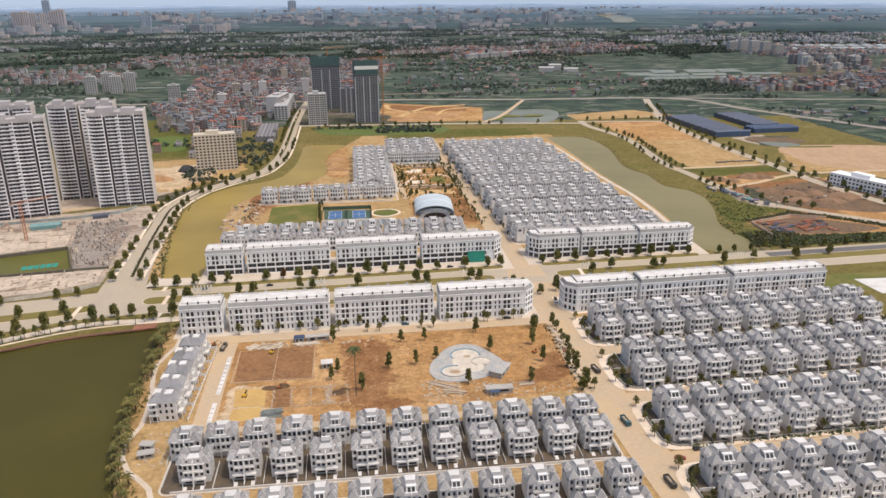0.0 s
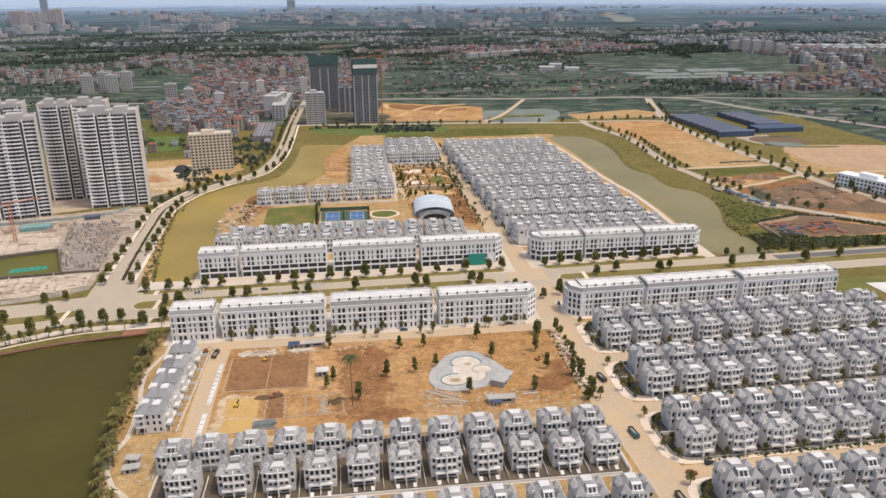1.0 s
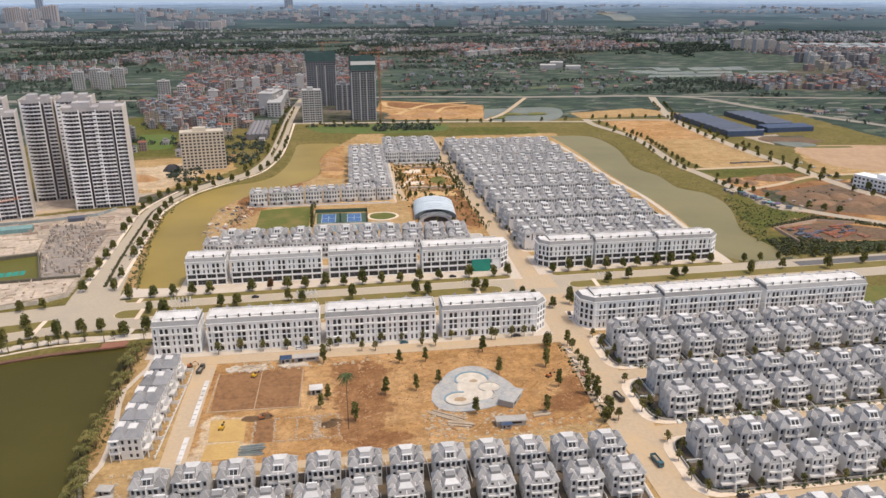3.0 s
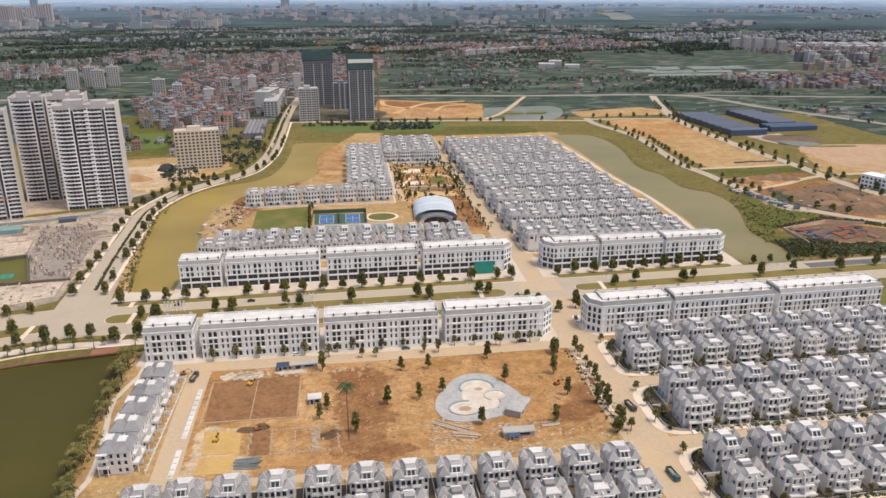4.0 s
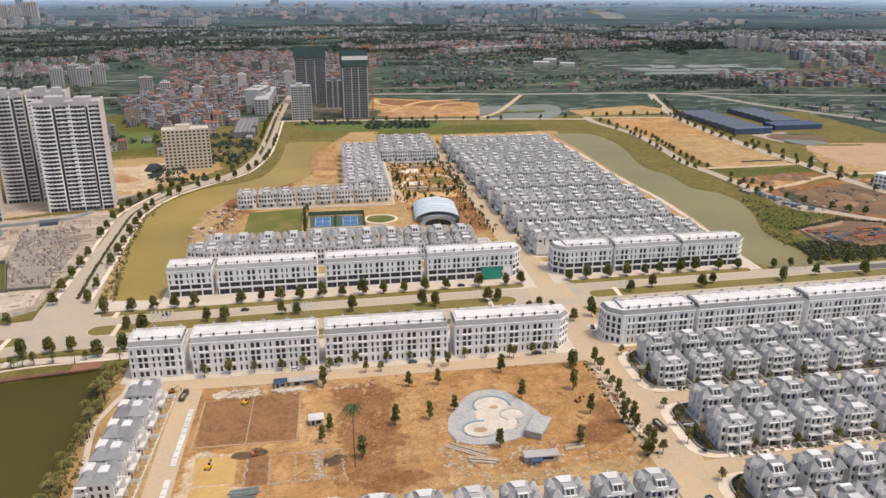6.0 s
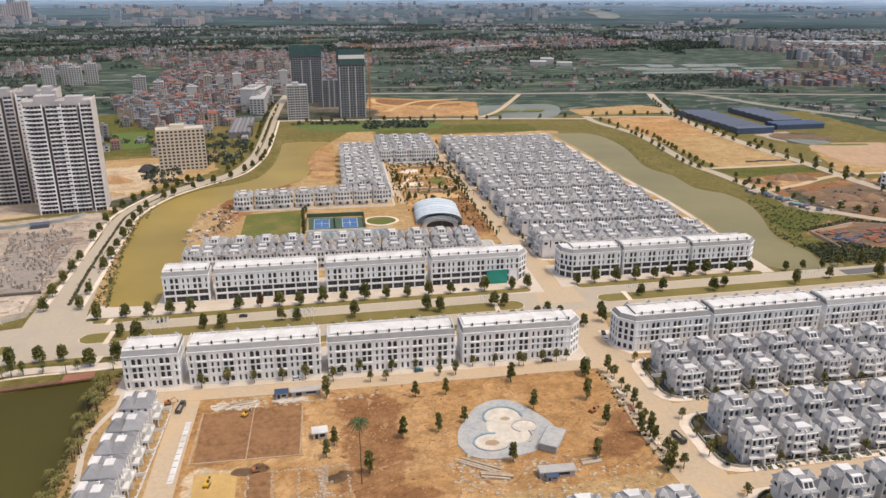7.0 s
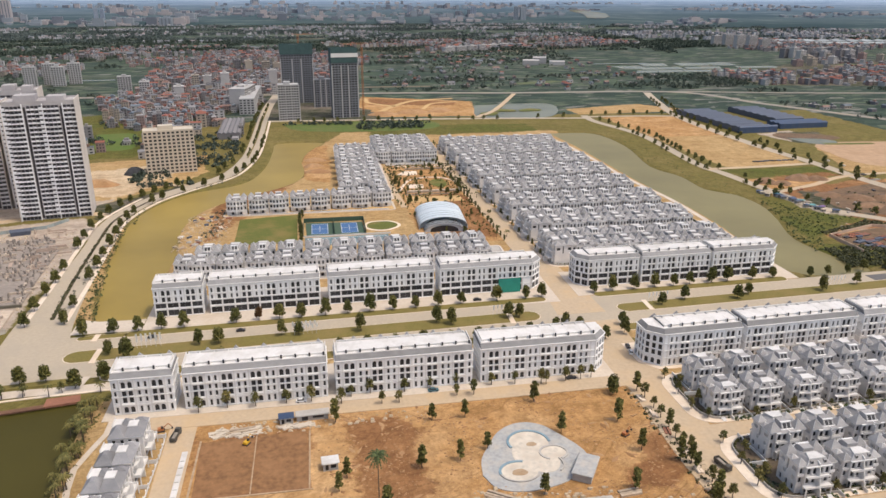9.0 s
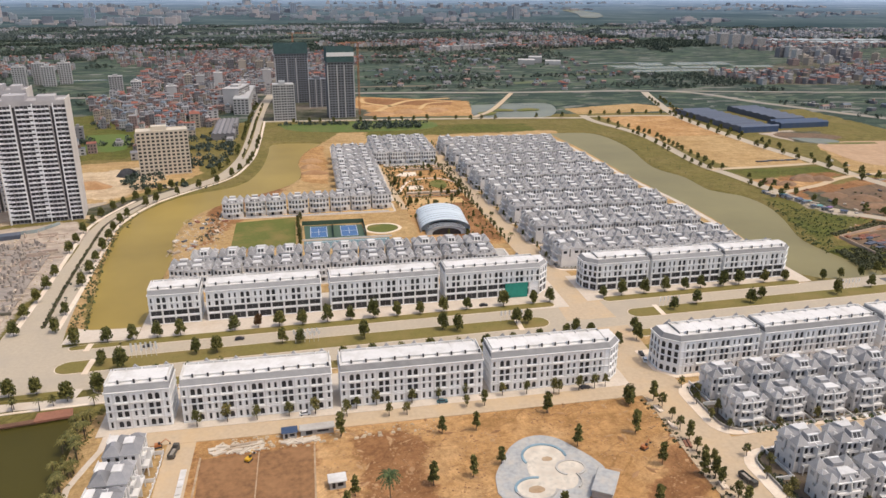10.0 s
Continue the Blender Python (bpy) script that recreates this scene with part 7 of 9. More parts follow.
def far_plain():
    """The land beyond four kilometres with haze in its colours, and a glowing band as air above its edge."""
    m, n, l, bs = nodes_of("hazy_distance")
    a = n.new("ShaderNodeAttribute")
    a.attribute_name = "plan"
    flat = n.new("ShaderNodeVectorMath")
    flat.operation = "MULTIPLY"
    flat.inputs[1].default_value = (1, 1, 0)
    l.new(a.outputs["Vector"], flat.inputs[0])
    s = n.new("ShaderNodeSeparateXYZ")
    l.new(a.outputs["Vector"], s.inputs[0])
    p = flat.outputs[0]
    land, towns, strips = noise_node(n, l, p, 0.0011, 6, 0.62), noise_node(n, l, p, 0.0030, 5, 0.7), noise_node(n, l, p, 0.0075, 4, 0.6)
    # Haze painted as base colour: bluer and paler the farther off.
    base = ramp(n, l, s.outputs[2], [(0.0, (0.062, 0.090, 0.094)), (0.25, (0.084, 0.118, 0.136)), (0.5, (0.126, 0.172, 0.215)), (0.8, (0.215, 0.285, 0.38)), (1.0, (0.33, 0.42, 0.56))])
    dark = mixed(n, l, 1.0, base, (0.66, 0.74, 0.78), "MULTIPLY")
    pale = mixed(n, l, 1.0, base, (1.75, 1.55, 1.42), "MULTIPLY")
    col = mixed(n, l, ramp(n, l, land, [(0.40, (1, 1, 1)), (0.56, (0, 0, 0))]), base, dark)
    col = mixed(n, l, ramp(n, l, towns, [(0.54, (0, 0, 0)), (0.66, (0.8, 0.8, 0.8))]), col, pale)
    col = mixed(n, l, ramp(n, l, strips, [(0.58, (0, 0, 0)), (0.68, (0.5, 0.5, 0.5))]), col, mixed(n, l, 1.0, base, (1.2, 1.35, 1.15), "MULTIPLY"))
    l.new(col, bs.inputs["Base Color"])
    bs.inputs["Roughness"].default_value = 1.0
    bs.inputs["Specular IOR Level"].default_value = 0.0
    rings, turns = 26, 160
    verts, plan, faces = [], [], []
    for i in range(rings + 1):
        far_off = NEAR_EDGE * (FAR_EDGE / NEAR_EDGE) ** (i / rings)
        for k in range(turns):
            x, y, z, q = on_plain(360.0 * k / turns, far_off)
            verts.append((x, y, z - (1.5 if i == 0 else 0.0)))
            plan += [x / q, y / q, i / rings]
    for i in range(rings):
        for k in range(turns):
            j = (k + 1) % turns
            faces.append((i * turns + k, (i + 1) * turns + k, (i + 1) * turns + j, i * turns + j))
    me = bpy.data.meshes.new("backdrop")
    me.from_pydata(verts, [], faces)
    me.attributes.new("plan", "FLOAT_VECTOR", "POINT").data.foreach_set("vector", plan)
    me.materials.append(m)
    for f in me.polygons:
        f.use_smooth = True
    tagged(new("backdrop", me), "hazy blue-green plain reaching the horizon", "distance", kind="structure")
    # added glowing ring in place of hazy air above the edge
    m, n, l, bs = nodes_of("glowing_horizon_band")
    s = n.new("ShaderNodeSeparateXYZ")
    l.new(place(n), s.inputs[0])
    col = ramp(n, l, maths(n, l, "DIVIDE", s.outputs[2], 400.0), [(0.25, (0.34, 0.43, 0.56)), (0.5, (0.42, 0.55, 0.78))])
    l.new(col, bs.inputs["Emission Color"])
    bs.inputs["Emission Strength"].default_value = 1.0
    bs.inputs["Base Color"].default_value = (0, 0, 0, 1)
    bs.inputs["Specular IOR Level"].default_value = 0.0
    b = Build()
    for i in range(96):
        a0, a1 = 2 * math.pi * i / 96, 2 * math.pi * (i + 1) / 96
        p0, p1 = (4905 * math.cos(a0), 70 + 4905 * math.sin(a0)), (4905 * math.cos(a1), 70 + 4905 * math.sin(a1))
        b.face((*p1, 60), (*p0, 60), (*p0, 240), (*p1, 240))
    tagged(part("backdrop", b, m), "glowing pale blue band as air above the horizon", "sky", kind="structure")
    b = Build()
    bend = [(18.6, 6750), (19.2, 6580), (20.4, 6116), (21.2, 5709), (21.5, 5013), (21.0, 4714), (19.85, 4782), (19.65, 5418), (19.2, 5797), (18.6, 6229)]
    b.face(*[(x, y, z + 2.5) for x, y, z, _ in (on_plain(*q) for q in bend)][::-1])
    setting("water", b, POND, "pale far-off bend of a river", "water")


far_plain()


# shrubs and weeds near the villas
woods([([(-160, 480), (-150, 480), (-150, 700), (-122, 735), (-90, 762), (-70, 800), (-64, 850), (-72, 850), (-96, 775), (-128, 745), (-160, 690)], 0.8), ([(-100, 640), (-92, 700), (-60, 735), (-90, 690), (-84, 600), (-100, 560)], 0.35)], 900, 12, 0.9, "weeds on the canal bank")
woods([([(129, 346.5), (300, 351.5), (300, 354), (129, 349)], 1.0), ([(129, 298.5), (300, 303.5), (300, 306), (129, 301)], 1.0), ([(129, 250.5), (300, 255.5), (300, 258), (129, 253)], 1.0), ([(125.5, 348), (129, 348), (129, 378), (125.5, 378)], 0.5), ([(125.5, 300), (129, 300), (129, 330), (125.5, 330)], 0.5)], 170, 13, 0.8, "low garden shrubs")

# ---- the building plot ----
KERBSTONE = surface("footing_stone", (0.42, 0.34, 0.255), 0.95, 0.8, 0.15, 0.2, 0.3, 0.15, (0.36, 0.26, 0.17))
SPOIL = surface("dark_spoil", (0.15, 0.09, 0.045), 0.95, 0.8, 0.15, 0.25, 0.5)
KERB = surface("dirty_kerb", (0.42, 0.31, 0.20), 0.95, 0.8, 0.15, 0.2, 0.3, 0.0, (0.30, 0.18, 0.09))


def plot():
    slab("earth_court", [(-66, 363), (-28, 365), (-26, 330), (-65, 330)], 0.12, REDSOIL, "levelled red soil court inside a kerb", "court")
    b = Build()
    for x0, y0, x1, y1 in ((-67, 329.4, -25.5, 330), (-66.7, 330, -66, 364), (-46.4, 330, -46, 364), (-27.0, 330, -26.4, 364.5)):
        b.box(x0, y0, -0.2, x1, y1, 0.3)
    setting("kerb", b, KERB, "rough concrete kerb round earth courts", "kerb")
    # sand beds
    slab("sand_bed", [(-63.5, 323), (-48.5, 322.6), (-47.6, 306), (-62, 306.8)], 0.10, SANDBED, "levelled bed of yellow sand", "sand")
    slab("sand_bed", [(-62, 305), (-49, 305.5), (-49.2, 294), (-63, 294.2)], 0.10, SANDBED, "levelled bed of yellow sand", "sand")
    slab("earth_court", [(-44.5, 320.6), (-36.4, 320.8), (-36, 304.2), (-44, 304)], 0.10, REDSOIL, "levelled red soil court inside a kerb", "court")
    # footings set out in rough stones
    rnd = random.Random(21)
    b = Build()
    lines = [((-36, 320.8), (-9.2, 321.4)), ((-35.4, 304.1), (-8.8, 304.4)), ((-36, 320.8), (-35.4, 304.1)), ((-27.3, 321.5), (-26.4, 304.2)), ((-18.5, 321.2), (-17.3, 304.2)), ((-9.2, 321.4), (-8.8, 304.4)), ((-44.6, 321), (-44, 304))]
    for (ax, ay), (cx, cy) in lines:
        n = int(math.hypot(cx - ax, cy - ay) / 0.8)
        for k in range(n):
            f, s = (k + rnd.random()) / n, rnd.uniform(0.2, 0.48)
            x, y = ax + (cx - ax) * f + rnd.uniform(-0.5, 0.5), ay + (cy - ay) * f + rnd.uniform(-0.5, 0.5)
            b.taper((x - s, y - s, x + s, y + s), -0.1, (x - s * 0.7, y - s * 0.6, x + s * 0.6, y + s * 0.7), s * 0.9)
    for _ in range(60):
        x, y, s = rnd.gauss(-18, 1.3), rnd.uniform(304, 321), rnd.uniform(0.3, 0.7)
        b.taper((x - s, y - s, x + s, y + s), -0.1, (x - s * 0.7, y - s * 0.6, x + s * 0.6, y + s * 0.7), s)
    tagged(part("footing_stones", b, KERBSTONE), "rough pale stones laid as footings", "footing", kind="stuff")
    for x, y, r in ((-46.5, 322.4, 3.0), (-40.7, 324, 2.6), (-13, 314, 2.8), (-10.5, 316.5, 2.0)):
        b = Build()
        n = 14
        for k in range(3):
            for i in range(n):
                a0, a1 = 2 * math.pi * i / n, 2 * math.pi * (i + 1) / n
                f = lambda a, q: (x + r * q * math.cos(a) * 1.4 * (1 + 0.15 * math.sin(3 * a + x)), y + r * q * math.sin(a) * (1 + 0.2 * math.sin(2 * a + y)))
                q0, q1 = 1 - k / 3, 1 - (k + 1) / 3
                b.face((*f(a0, q0), 0.02 + 0.4 * k), (*f(a1, q0), 0.02 + 0.4 * k), (*f(a1, q1), 0.42 + 0.4 * k), (*f(a0, q1), 0.42 + 0.4 * k))
        tagged(part("earth_mound", b, SPOIL), "low mound of dark brown earth", "mound", "earth mounds")


plot()


DUST = surface("dusty_pale_concrete", (0.56, 0.49, 0.40), 0.9, 0.6, 0.12, 0.12, 0.2, 0.0, (0.45, 0.37, 0.28))


def pool():
    ob = thing("pool", "unfilled round-lobed pool with blue rim tiles and pale paving", "pool")
    outer = outline([(32.0, 327), (33.5, 336), (38, 344), (42.5, 351), (48.5, 355.5), (55, 356.5), (61, 353.5), (65.5, 347), (70, 339), (71.5, 332), (67, 325.5), (61, 320), (53, 317.2), (43.5, 316.4), (35.5, 319.5)], 1.5)
    b = Build()
    b.prism(outer, -0.2, 0.30)
    part("paving", b, POOLDECK, ob, "grey pool surround with screed stains")
    lobes = ((52.8, 343.4, 7.6, 7.2), (60.0, 335.8, 5.0, 4.2), (45.0, 327.0, 6.8, 5.6), (55.0, 331.5, 5.6, 7.0), (49.5, 335.5, 4.6, 7.0))
    low = Build()
    for k, (cx, cy, rx, ry) in enumerate(lobes):
        low.prism(blob(cx, cy, rx, ry, 32, 0.02, k), 0.28, 0.34 + 0.004 * k)
    basin = part("basin", low, POOLFLOOR, ob, "pale dusty pool floor of joined rounds")
    for k, (a0, a1, m, w) in enumerate(((-0.1, 3.5, POOLBLUE, 0.5), (-1.2, 4.2, CONCRETE, 0.35), (1.2, 3.3, POOLBLUE, 0.5))):
        cx, cy, rx, ry = lobes[k]
        ring = Build()
        n = 26
        for i in range(n):
            b0, b1 = a0 + (a1 - a0) * i / n, a0 + (a1 - a0) * (i + 1) / n
            f = lambda a, q: (cx + (rx + q) * math.cos(a), cy + (ry + q) * math.sin(a))
            ring.prism([f(b0, -0.4), f(b0, w), f(b1, w), f(b1, -0.4)], 0.2, 0.62)
        part("rim", ring, m, basin)
    for cx, cy, rx, ry, a0, a1 in ((45.0, 327.0, 6.8, 5.6, 3.3, 6.0), (55.5, 329.5, 5.8, 5.5, -0.9, 0.5)):
        ring = Build()
        for i in range(14):
            b0, b1 = a0 + (a1 - a0) * i / 14, a0 + (a1 - a0) * (i + 1) / 14
            f = lambda a, q: (cx + (rx + q) * math.cos(a), cy + (ry + q) * math.sin(a))
            ring.prism([f(b0, -0.1), f(b0, 0.4), f(b1, 0.4), f(b1, -0.1)], 0.2, 0.75)
        part("rim", ring, CONCRETE, basin)
    for q in ((45, 326.5, 2.6, 2.0), (53.5, 342, 1.8, 1.4)):
        b = Build()
        b.prism(blob(*q, 20, 0.08, 3), 0.36, 0.39)
        part("mud", b, KERB, basin, "drying mud on the pool floor")


pool()


def hut(x, y, turn, w, d, h, roof, label):
    ob = thing("hut", label, "hut", "", pose(x, y, 0, 0, 0, turn))
    b = Build()
    b.facade((0, 0), (w, 0), 0, h, [(w * 0.15, w * 0.35, 0.2, h - 0.5), (w * 0.5, w * 0.85, 0.9, h - 0.6)], 0.25)
    b.facade((w, 0), (w, d), 0, h, [])
    b.facade((w, d), (0, d), 0, h, [])
    b.facade((0, d), (0, 0), 0, h, [])
    part("wall", b, CONCRETE, ob)
    g = Build()
    g.box(0.3, 0.26, 0.1, w - 0.3, 0.3, h - 0.2)
    part("opening", g, GLASS, ob)
    r = Build()
    r.taper((-0.5, -0.5, w + 0.5, d + 0.5), h, (-0.4, -0.2, w + 0.4, d + 0.2), h + 0.35)
    part("roof", r, roof, ob)


hut(67.0, 316.5, 58, 12, 6.5, 2.9, POOLDECK, "grey flat-roofed pool hut")
hut(-22, 338.5, 4, 5.2, 4, 3.0, DECK, "small white site hut")
hut(-38, 370.5, 3, 5, 3.4, 2.7, BLUESTEEL, "blue site container with an awning")
hut(57.2, 303.0, -1, 12.5, 3.5, 2.7, CONCRETE, "grey site container with blue doors")
hut(59, 301.0, -1, 4, 1.8, 2.2, BLUESTEEL, "small blue site store")


def stack(x, y, turn, length, rows, material, label, name="material_stack"):
    ob = thing(name, label, "building material", "stacked building materials", pose(x, y, 0, 0, 0, turn))
    rnd = random.Random(int(x * 7 + y))
    for k in range(rows):
        b = Build()
        y0 = k * 1.25
        b.box(rnd.uniform(0, 0.8), y0, 0, length - rnd.uniform(0, 1.5), y0 + 0.9, rnd.uniform(0.5, 1.1))
        part("slab", b, material, ob)


def loose_boards(x, y, w, d, number, seed, label):
    """Thin boards thrown on a heap at all angles."""
    rnd = random.Random(seed)
    b = Build()
    for _ in range(number):
        cx, cy, a = x + rnd.uniform(-w, w) / 2, y + rnd.uniform(-d, d) / 2, rnd.gauss(0.15, 0.5)
        l, h, z = rnd.uniform(1.2, 2.6), rnd.uniform(0.2, 0.55), rnd.uniform(0.05, 0.7)
        u, v = Vector((math.cos(a), math.sin(a))), Vector((-math.sin(a), math.cos(a)))
        b.prism([tuple(Vector((cx, cy)) + u * l * i + v * h * j) for i, j in ((-1, -1), (1, -1), (1, 1), (-1, 1))], 0.0, z)
    tagged(part("board_heap", b, DUST), label, "boards", kind="stuff")


stack(-57, 366.8, 8, 11, 2, KERBSTONE, "stack of white boards on the ground")
loose_boards(-54, 367.5, 17, 5, 60, 41, "white boards scattered on the ground")
loose_boards(-32, 368.6, 11, 2.4, 40, 42, "boards and waste before the site cabins")
hut(-31.5, 371.5, 3, 12, 3.2, 2.5, CONCRETE, "row of grey site cabins")


def pipe_stack(x, y, n, seed):
    """Thin grey bars dropped beside the sand."""
    ob = thing("pipe_stack", "loose stack of long grey steel pipes", "pipes", "stacked building materials", pose(x, y, 0, 0, 0, 0))
    rnd = random.Random(seed)
    for k in range(n):
        b = Build()
        a, dy, z = rnd.uniform(-0.14, 0.14), -3.5 + 7.0 * k / n, 0.25 + 0.3 * (k % 3)
        h = rnd.uniform(4.0, 5.6)
        b.tube((-h * math.cos(a), dy - h * math.sin(a), z), (h * math.cos(a), dy + h * math.sin(a), z), 0.22, 0.22, 6)
        part("pipe", b, PIPEGREY, ob)


PIPEGREY = surface("grey_steel_pipe", (0.22, 0.25, 0.24), 0.5, 2.0, 0.2, 0.2, 0.1, 0.3)
pipe_stack(-43.5, 299, 14, 3)
stack(29.5, 316.5, -34, 17, 3, KERBSTONE, "long broken concrete ramp on rubble")
stack(36, 306.5, -16, 12, 3, KERBSTONE, "heap of broken slabs")
stack(74, 308, 6, 9, 3, KERBSTONE, "pale stone blocks laid out on earth")
for k in range(6):
    stack(107.2 + 0.5 * (k % 3), 303 + 12 * k, 80 + 9 * (k % 3), 5.5, 2, PAVING if k % 3 else TIMBER, "loose paving slabs along the street")
STONE = surface("dusty_stone", (0.50, 0.40, 0.28), 0.95, 1.0, 0.1, 0.2, 0.3)


def rubble_field(x0, y0, x1, y1, number, seed, label):
    rnd = random.Random(seed)
    b = Build()
    for _ in range(number):
        x, y, s = rnd.uniform(x0, x1), rnd.uniform(y0, y1), rnd.choice((0.15, 0.2, 0.3, 0.35, 0.5, 0.8))
        b.taper((x - s, y - s * 0.7, x + s, y + s * 0.7), -0.1, (x - s * 0.7, y - s * 0.4, x + s * 0.6, y + s * 0.5), s * rnd.uniform(0.4, 0.9))
    tagged(part("rubble", b, STONE), label, "rubble", kind="stuff")


rubble_field(28, 286, 100, 306, 260, 1, "broken stones and rubble on red earth")
rubble_field(-108, 566, -84, 655, 140, 11, "white stones and rubble on the canal bank")
rubble_field(103, 296, 111, 374, 170, 7, "loose stones and paving waste along the street")
rubble_field(-60, 365, -26, 374, 150, 8, "scattered boards and stones by the cabins")
hut(-96, 277, -10, 5, 3, 2.5, CONCRETE, "small grey site hut by the lake")
hut(-95, 270, 8, 6, 3, 2.3, CONCRETE, "small grey site hut by the lake")
rubble_field(27, 298, 46, 320, 230, 21, "broken slabs and rubble beside an empty pool")
rubble_field(50, 305, 73, 315, 120, 22, "loose stones and boards behind a site hut")
rubble_field(-96, 264, -84, 290, 90, 2, "rubble and building waste by the lake")
rubble_field(-300, 462, -180, 498, 260, 3, "pale rubble of a building site")
rubble_field(-200, 500, -176, 640, 220, 4, "pale rubble of a building site")
rubble_field(-300, 600, -196, 634, 320, 5, "pale rubble of a building site")
rubble_field(-28, 366, 20, 374, 60, 6, "loose stones along the street")



def clods(number, seed):
    rnd = random.Random(seed)
    b = Build()
    while number:
        x, y = rnd.uniform(-24, 104), rnd.uniform(290, 376)
        if noise.noise((x * 0.05, y * 0.05, 3.0)) < -0.05 or math.hypot((x - 52) / 21, (y - 337) / 22) < 1:
            continue
        number -= 1
        s = rnd.choice((0.15, 0.2, 0.2, 0.3, 0.45))
        b.taper((x - s, y - s * 0.8, x + s, y + s * 0.8), -0.1, (x - s * 0.6, y - s * 0.4, x + s * 0.5, y + s * 0.5), s * rnd.uniform(0.4, 0.8))
    tagged(part("clods", b, DIRT), "loose clods of orange earth", "earth", kind="stuff")


clods(1900, 51)


TEALROOF = surface("dusty_teal_roof", (0.17, 0.30, 0.30), 0.6, 1.0, 0.15, 0.15, 0.1)


def raft(poly, z, step, low, high, seed, label, material, stub):
    """A poured raft of any outline with rows of column stubs and some tie beams."""
    ob = thing("foundation", label, "foundation", "foundations")
    b = Build()
    b.prism(poly, -1.6, z)
    part("raft", b, material, ob)
    c, beams = Build(), Build()
    rnd = random.Random(seed)
    xs, ys = [p[0] for p in poly], [p[1] for p in poly]
    a = radians(14)
    for i in range(-40, 41):
        for j in range(-40, 41):
            x = sum(xs) / len(xs) + (i * math.cos(a) - j * math.sin(a)) * step + rnd.uniform(-1.3, 1.3)
            y = sum(ys) / len(ys) + (i * math.sin(a) + j * math.cos(a)) * step + rnd.uniform(-1.3, 1.3)
            if not inside(poly, np.array([x]), np.array([y]))[0] or noise.noise((x * 0.09, y * 0.09, seed)) < -0.2:
                continue
            h, r = rnd.uniform(low, high) * rnd.choice((0.3, 0.7, 1.0)), rnd.uniform(0.25, 0.7)
            c.box(x - r, y - r, z, x + r, y + r, z + h)
            if rnd.random() < 0.3:
                dx, dy = (math.cos(a), math.sin(a)) if rnd.random() < 0.5 else (-math.sin(a), math.cos(a))
                o = (-dy * 0.28, dx * 0.28)
                q = step * rnd.choice((1.0, 1.0, 2.0))
                beams.prism([(x + o[0], y + o[1]), (x - o[0], y - o[1]), (x + dx * q - o[0], y + dy * q - o[1]), (x + dx * q + o[0], y + dy * q + o[1])], z, z + rnd.uniform(0.4, 1.3))
    tagged(part("column_stub", c, stub, ob), kind="stuff")
    tagged(part("tie_beam", beams, SITEPALE, ob), kind="stuff")


SITEPALE = surface("pale_site_concrete", (0.52, 0.43, 0.34), 0.95, 0.35, 0.07, 0.25, 0.3, 0.0, (0.33, 0.26, 0.20))
SITEGREY = surface("raw_grey_concrete", (0.29, 0.25, 0.215), 0.95, 0.5, 0.08, 0.25, 0.3, 0.0, (0.24, 0.205, 0.18))
SITEPINK = surface("raw_pinkish_concrete", (0.43, 0.335, 0.27), 0.95, 0.6, 0.1, 0.25, 0.3, 0.0, (0.36, 0.28, 0.225))
WETCONCRETE = surface("damp_dark_concrete", (0.13, 0.115, 0.085), 0.8, 0.5, 0.1, 0.25, 0.2)
raft([(-217, 552), (-200, 507), (-177, 509), (-181, 545), (-185, 598), (-197, 622), (-234, 620), (-224, 580)], 0.7, 3.4, 0.8, 3.0, 4, "unfinished grey raft crowded with column stubs", SITEGREY, SITEGREY)
raft([(-320, 546), (-266, 545), (-222, 558), (-228, 586), (-246, 598), (-320, 588)], 1.2, 6.5, 0.3, 1.0, 5, "pale poured deck above a flooded pit", SITEPALE, SITEPALE)
raft([(-330, 440), (-250, 456), (-206, 463), (-176, 478), (-178, 501), (-201, 500), (-246, 495), (-330, 468)], 0.8, 5.0, 0.3, 1.2, 6, "pale poured deck with low footings", SITEPALE, SITEPINK)
for k, (p, q) in enumerate((((-345, 519), (-264, 541)), ((-264, 541), (-220, 555)), ((-220, 555), (-200, 504)), ((-200, 504), (-245, 498.5)), ((-245, 498.5), (-330, 471)), ((-200, 504), (-176, 506)))):
    p, q = Vector(p), Vector(q)
    o = (q - p).normalized()
    o = Vector((-o.y, o.x)) * 0.5
    b = Build()
    b.prism([tuple(p + o), tuple(p - o), tuple(q - o), tuple(q + o)], -2.6, 1.5)
    setting("retaining_wall", b, WETCONCRETE, "dark damp retaining wall of a flooded pit", "wall")


def hoarding(points, high, material, label):
    """A site fence of upright sheets, each a panel on two posts."""
    ob = thing("hoarding", label, "fence", "site fences")
    for (x0, y0), (x1, y1) in zip(points, points[1:]):
        length = math.hypot(x1 - x0, y1 - y0)
        n = max(1, round(length / 6.0))
        for k in range(n):
            px, py = x0 + (x1 - x0) * k / n, y0 + (y1 - y0) * k / n
            b = Build()
            b.box(0.04, -0.05, 0.1, length / n - 0.04, 0.05, high)
            b.box(0.0, 0.05, 0, 0.16, 0.2, high + 0.1)
            part("panel", b, material, ob, "", pose(px, py, 0, 0, 0, math.degrees(math.atan2(y1 - y0, x1 - x0))))


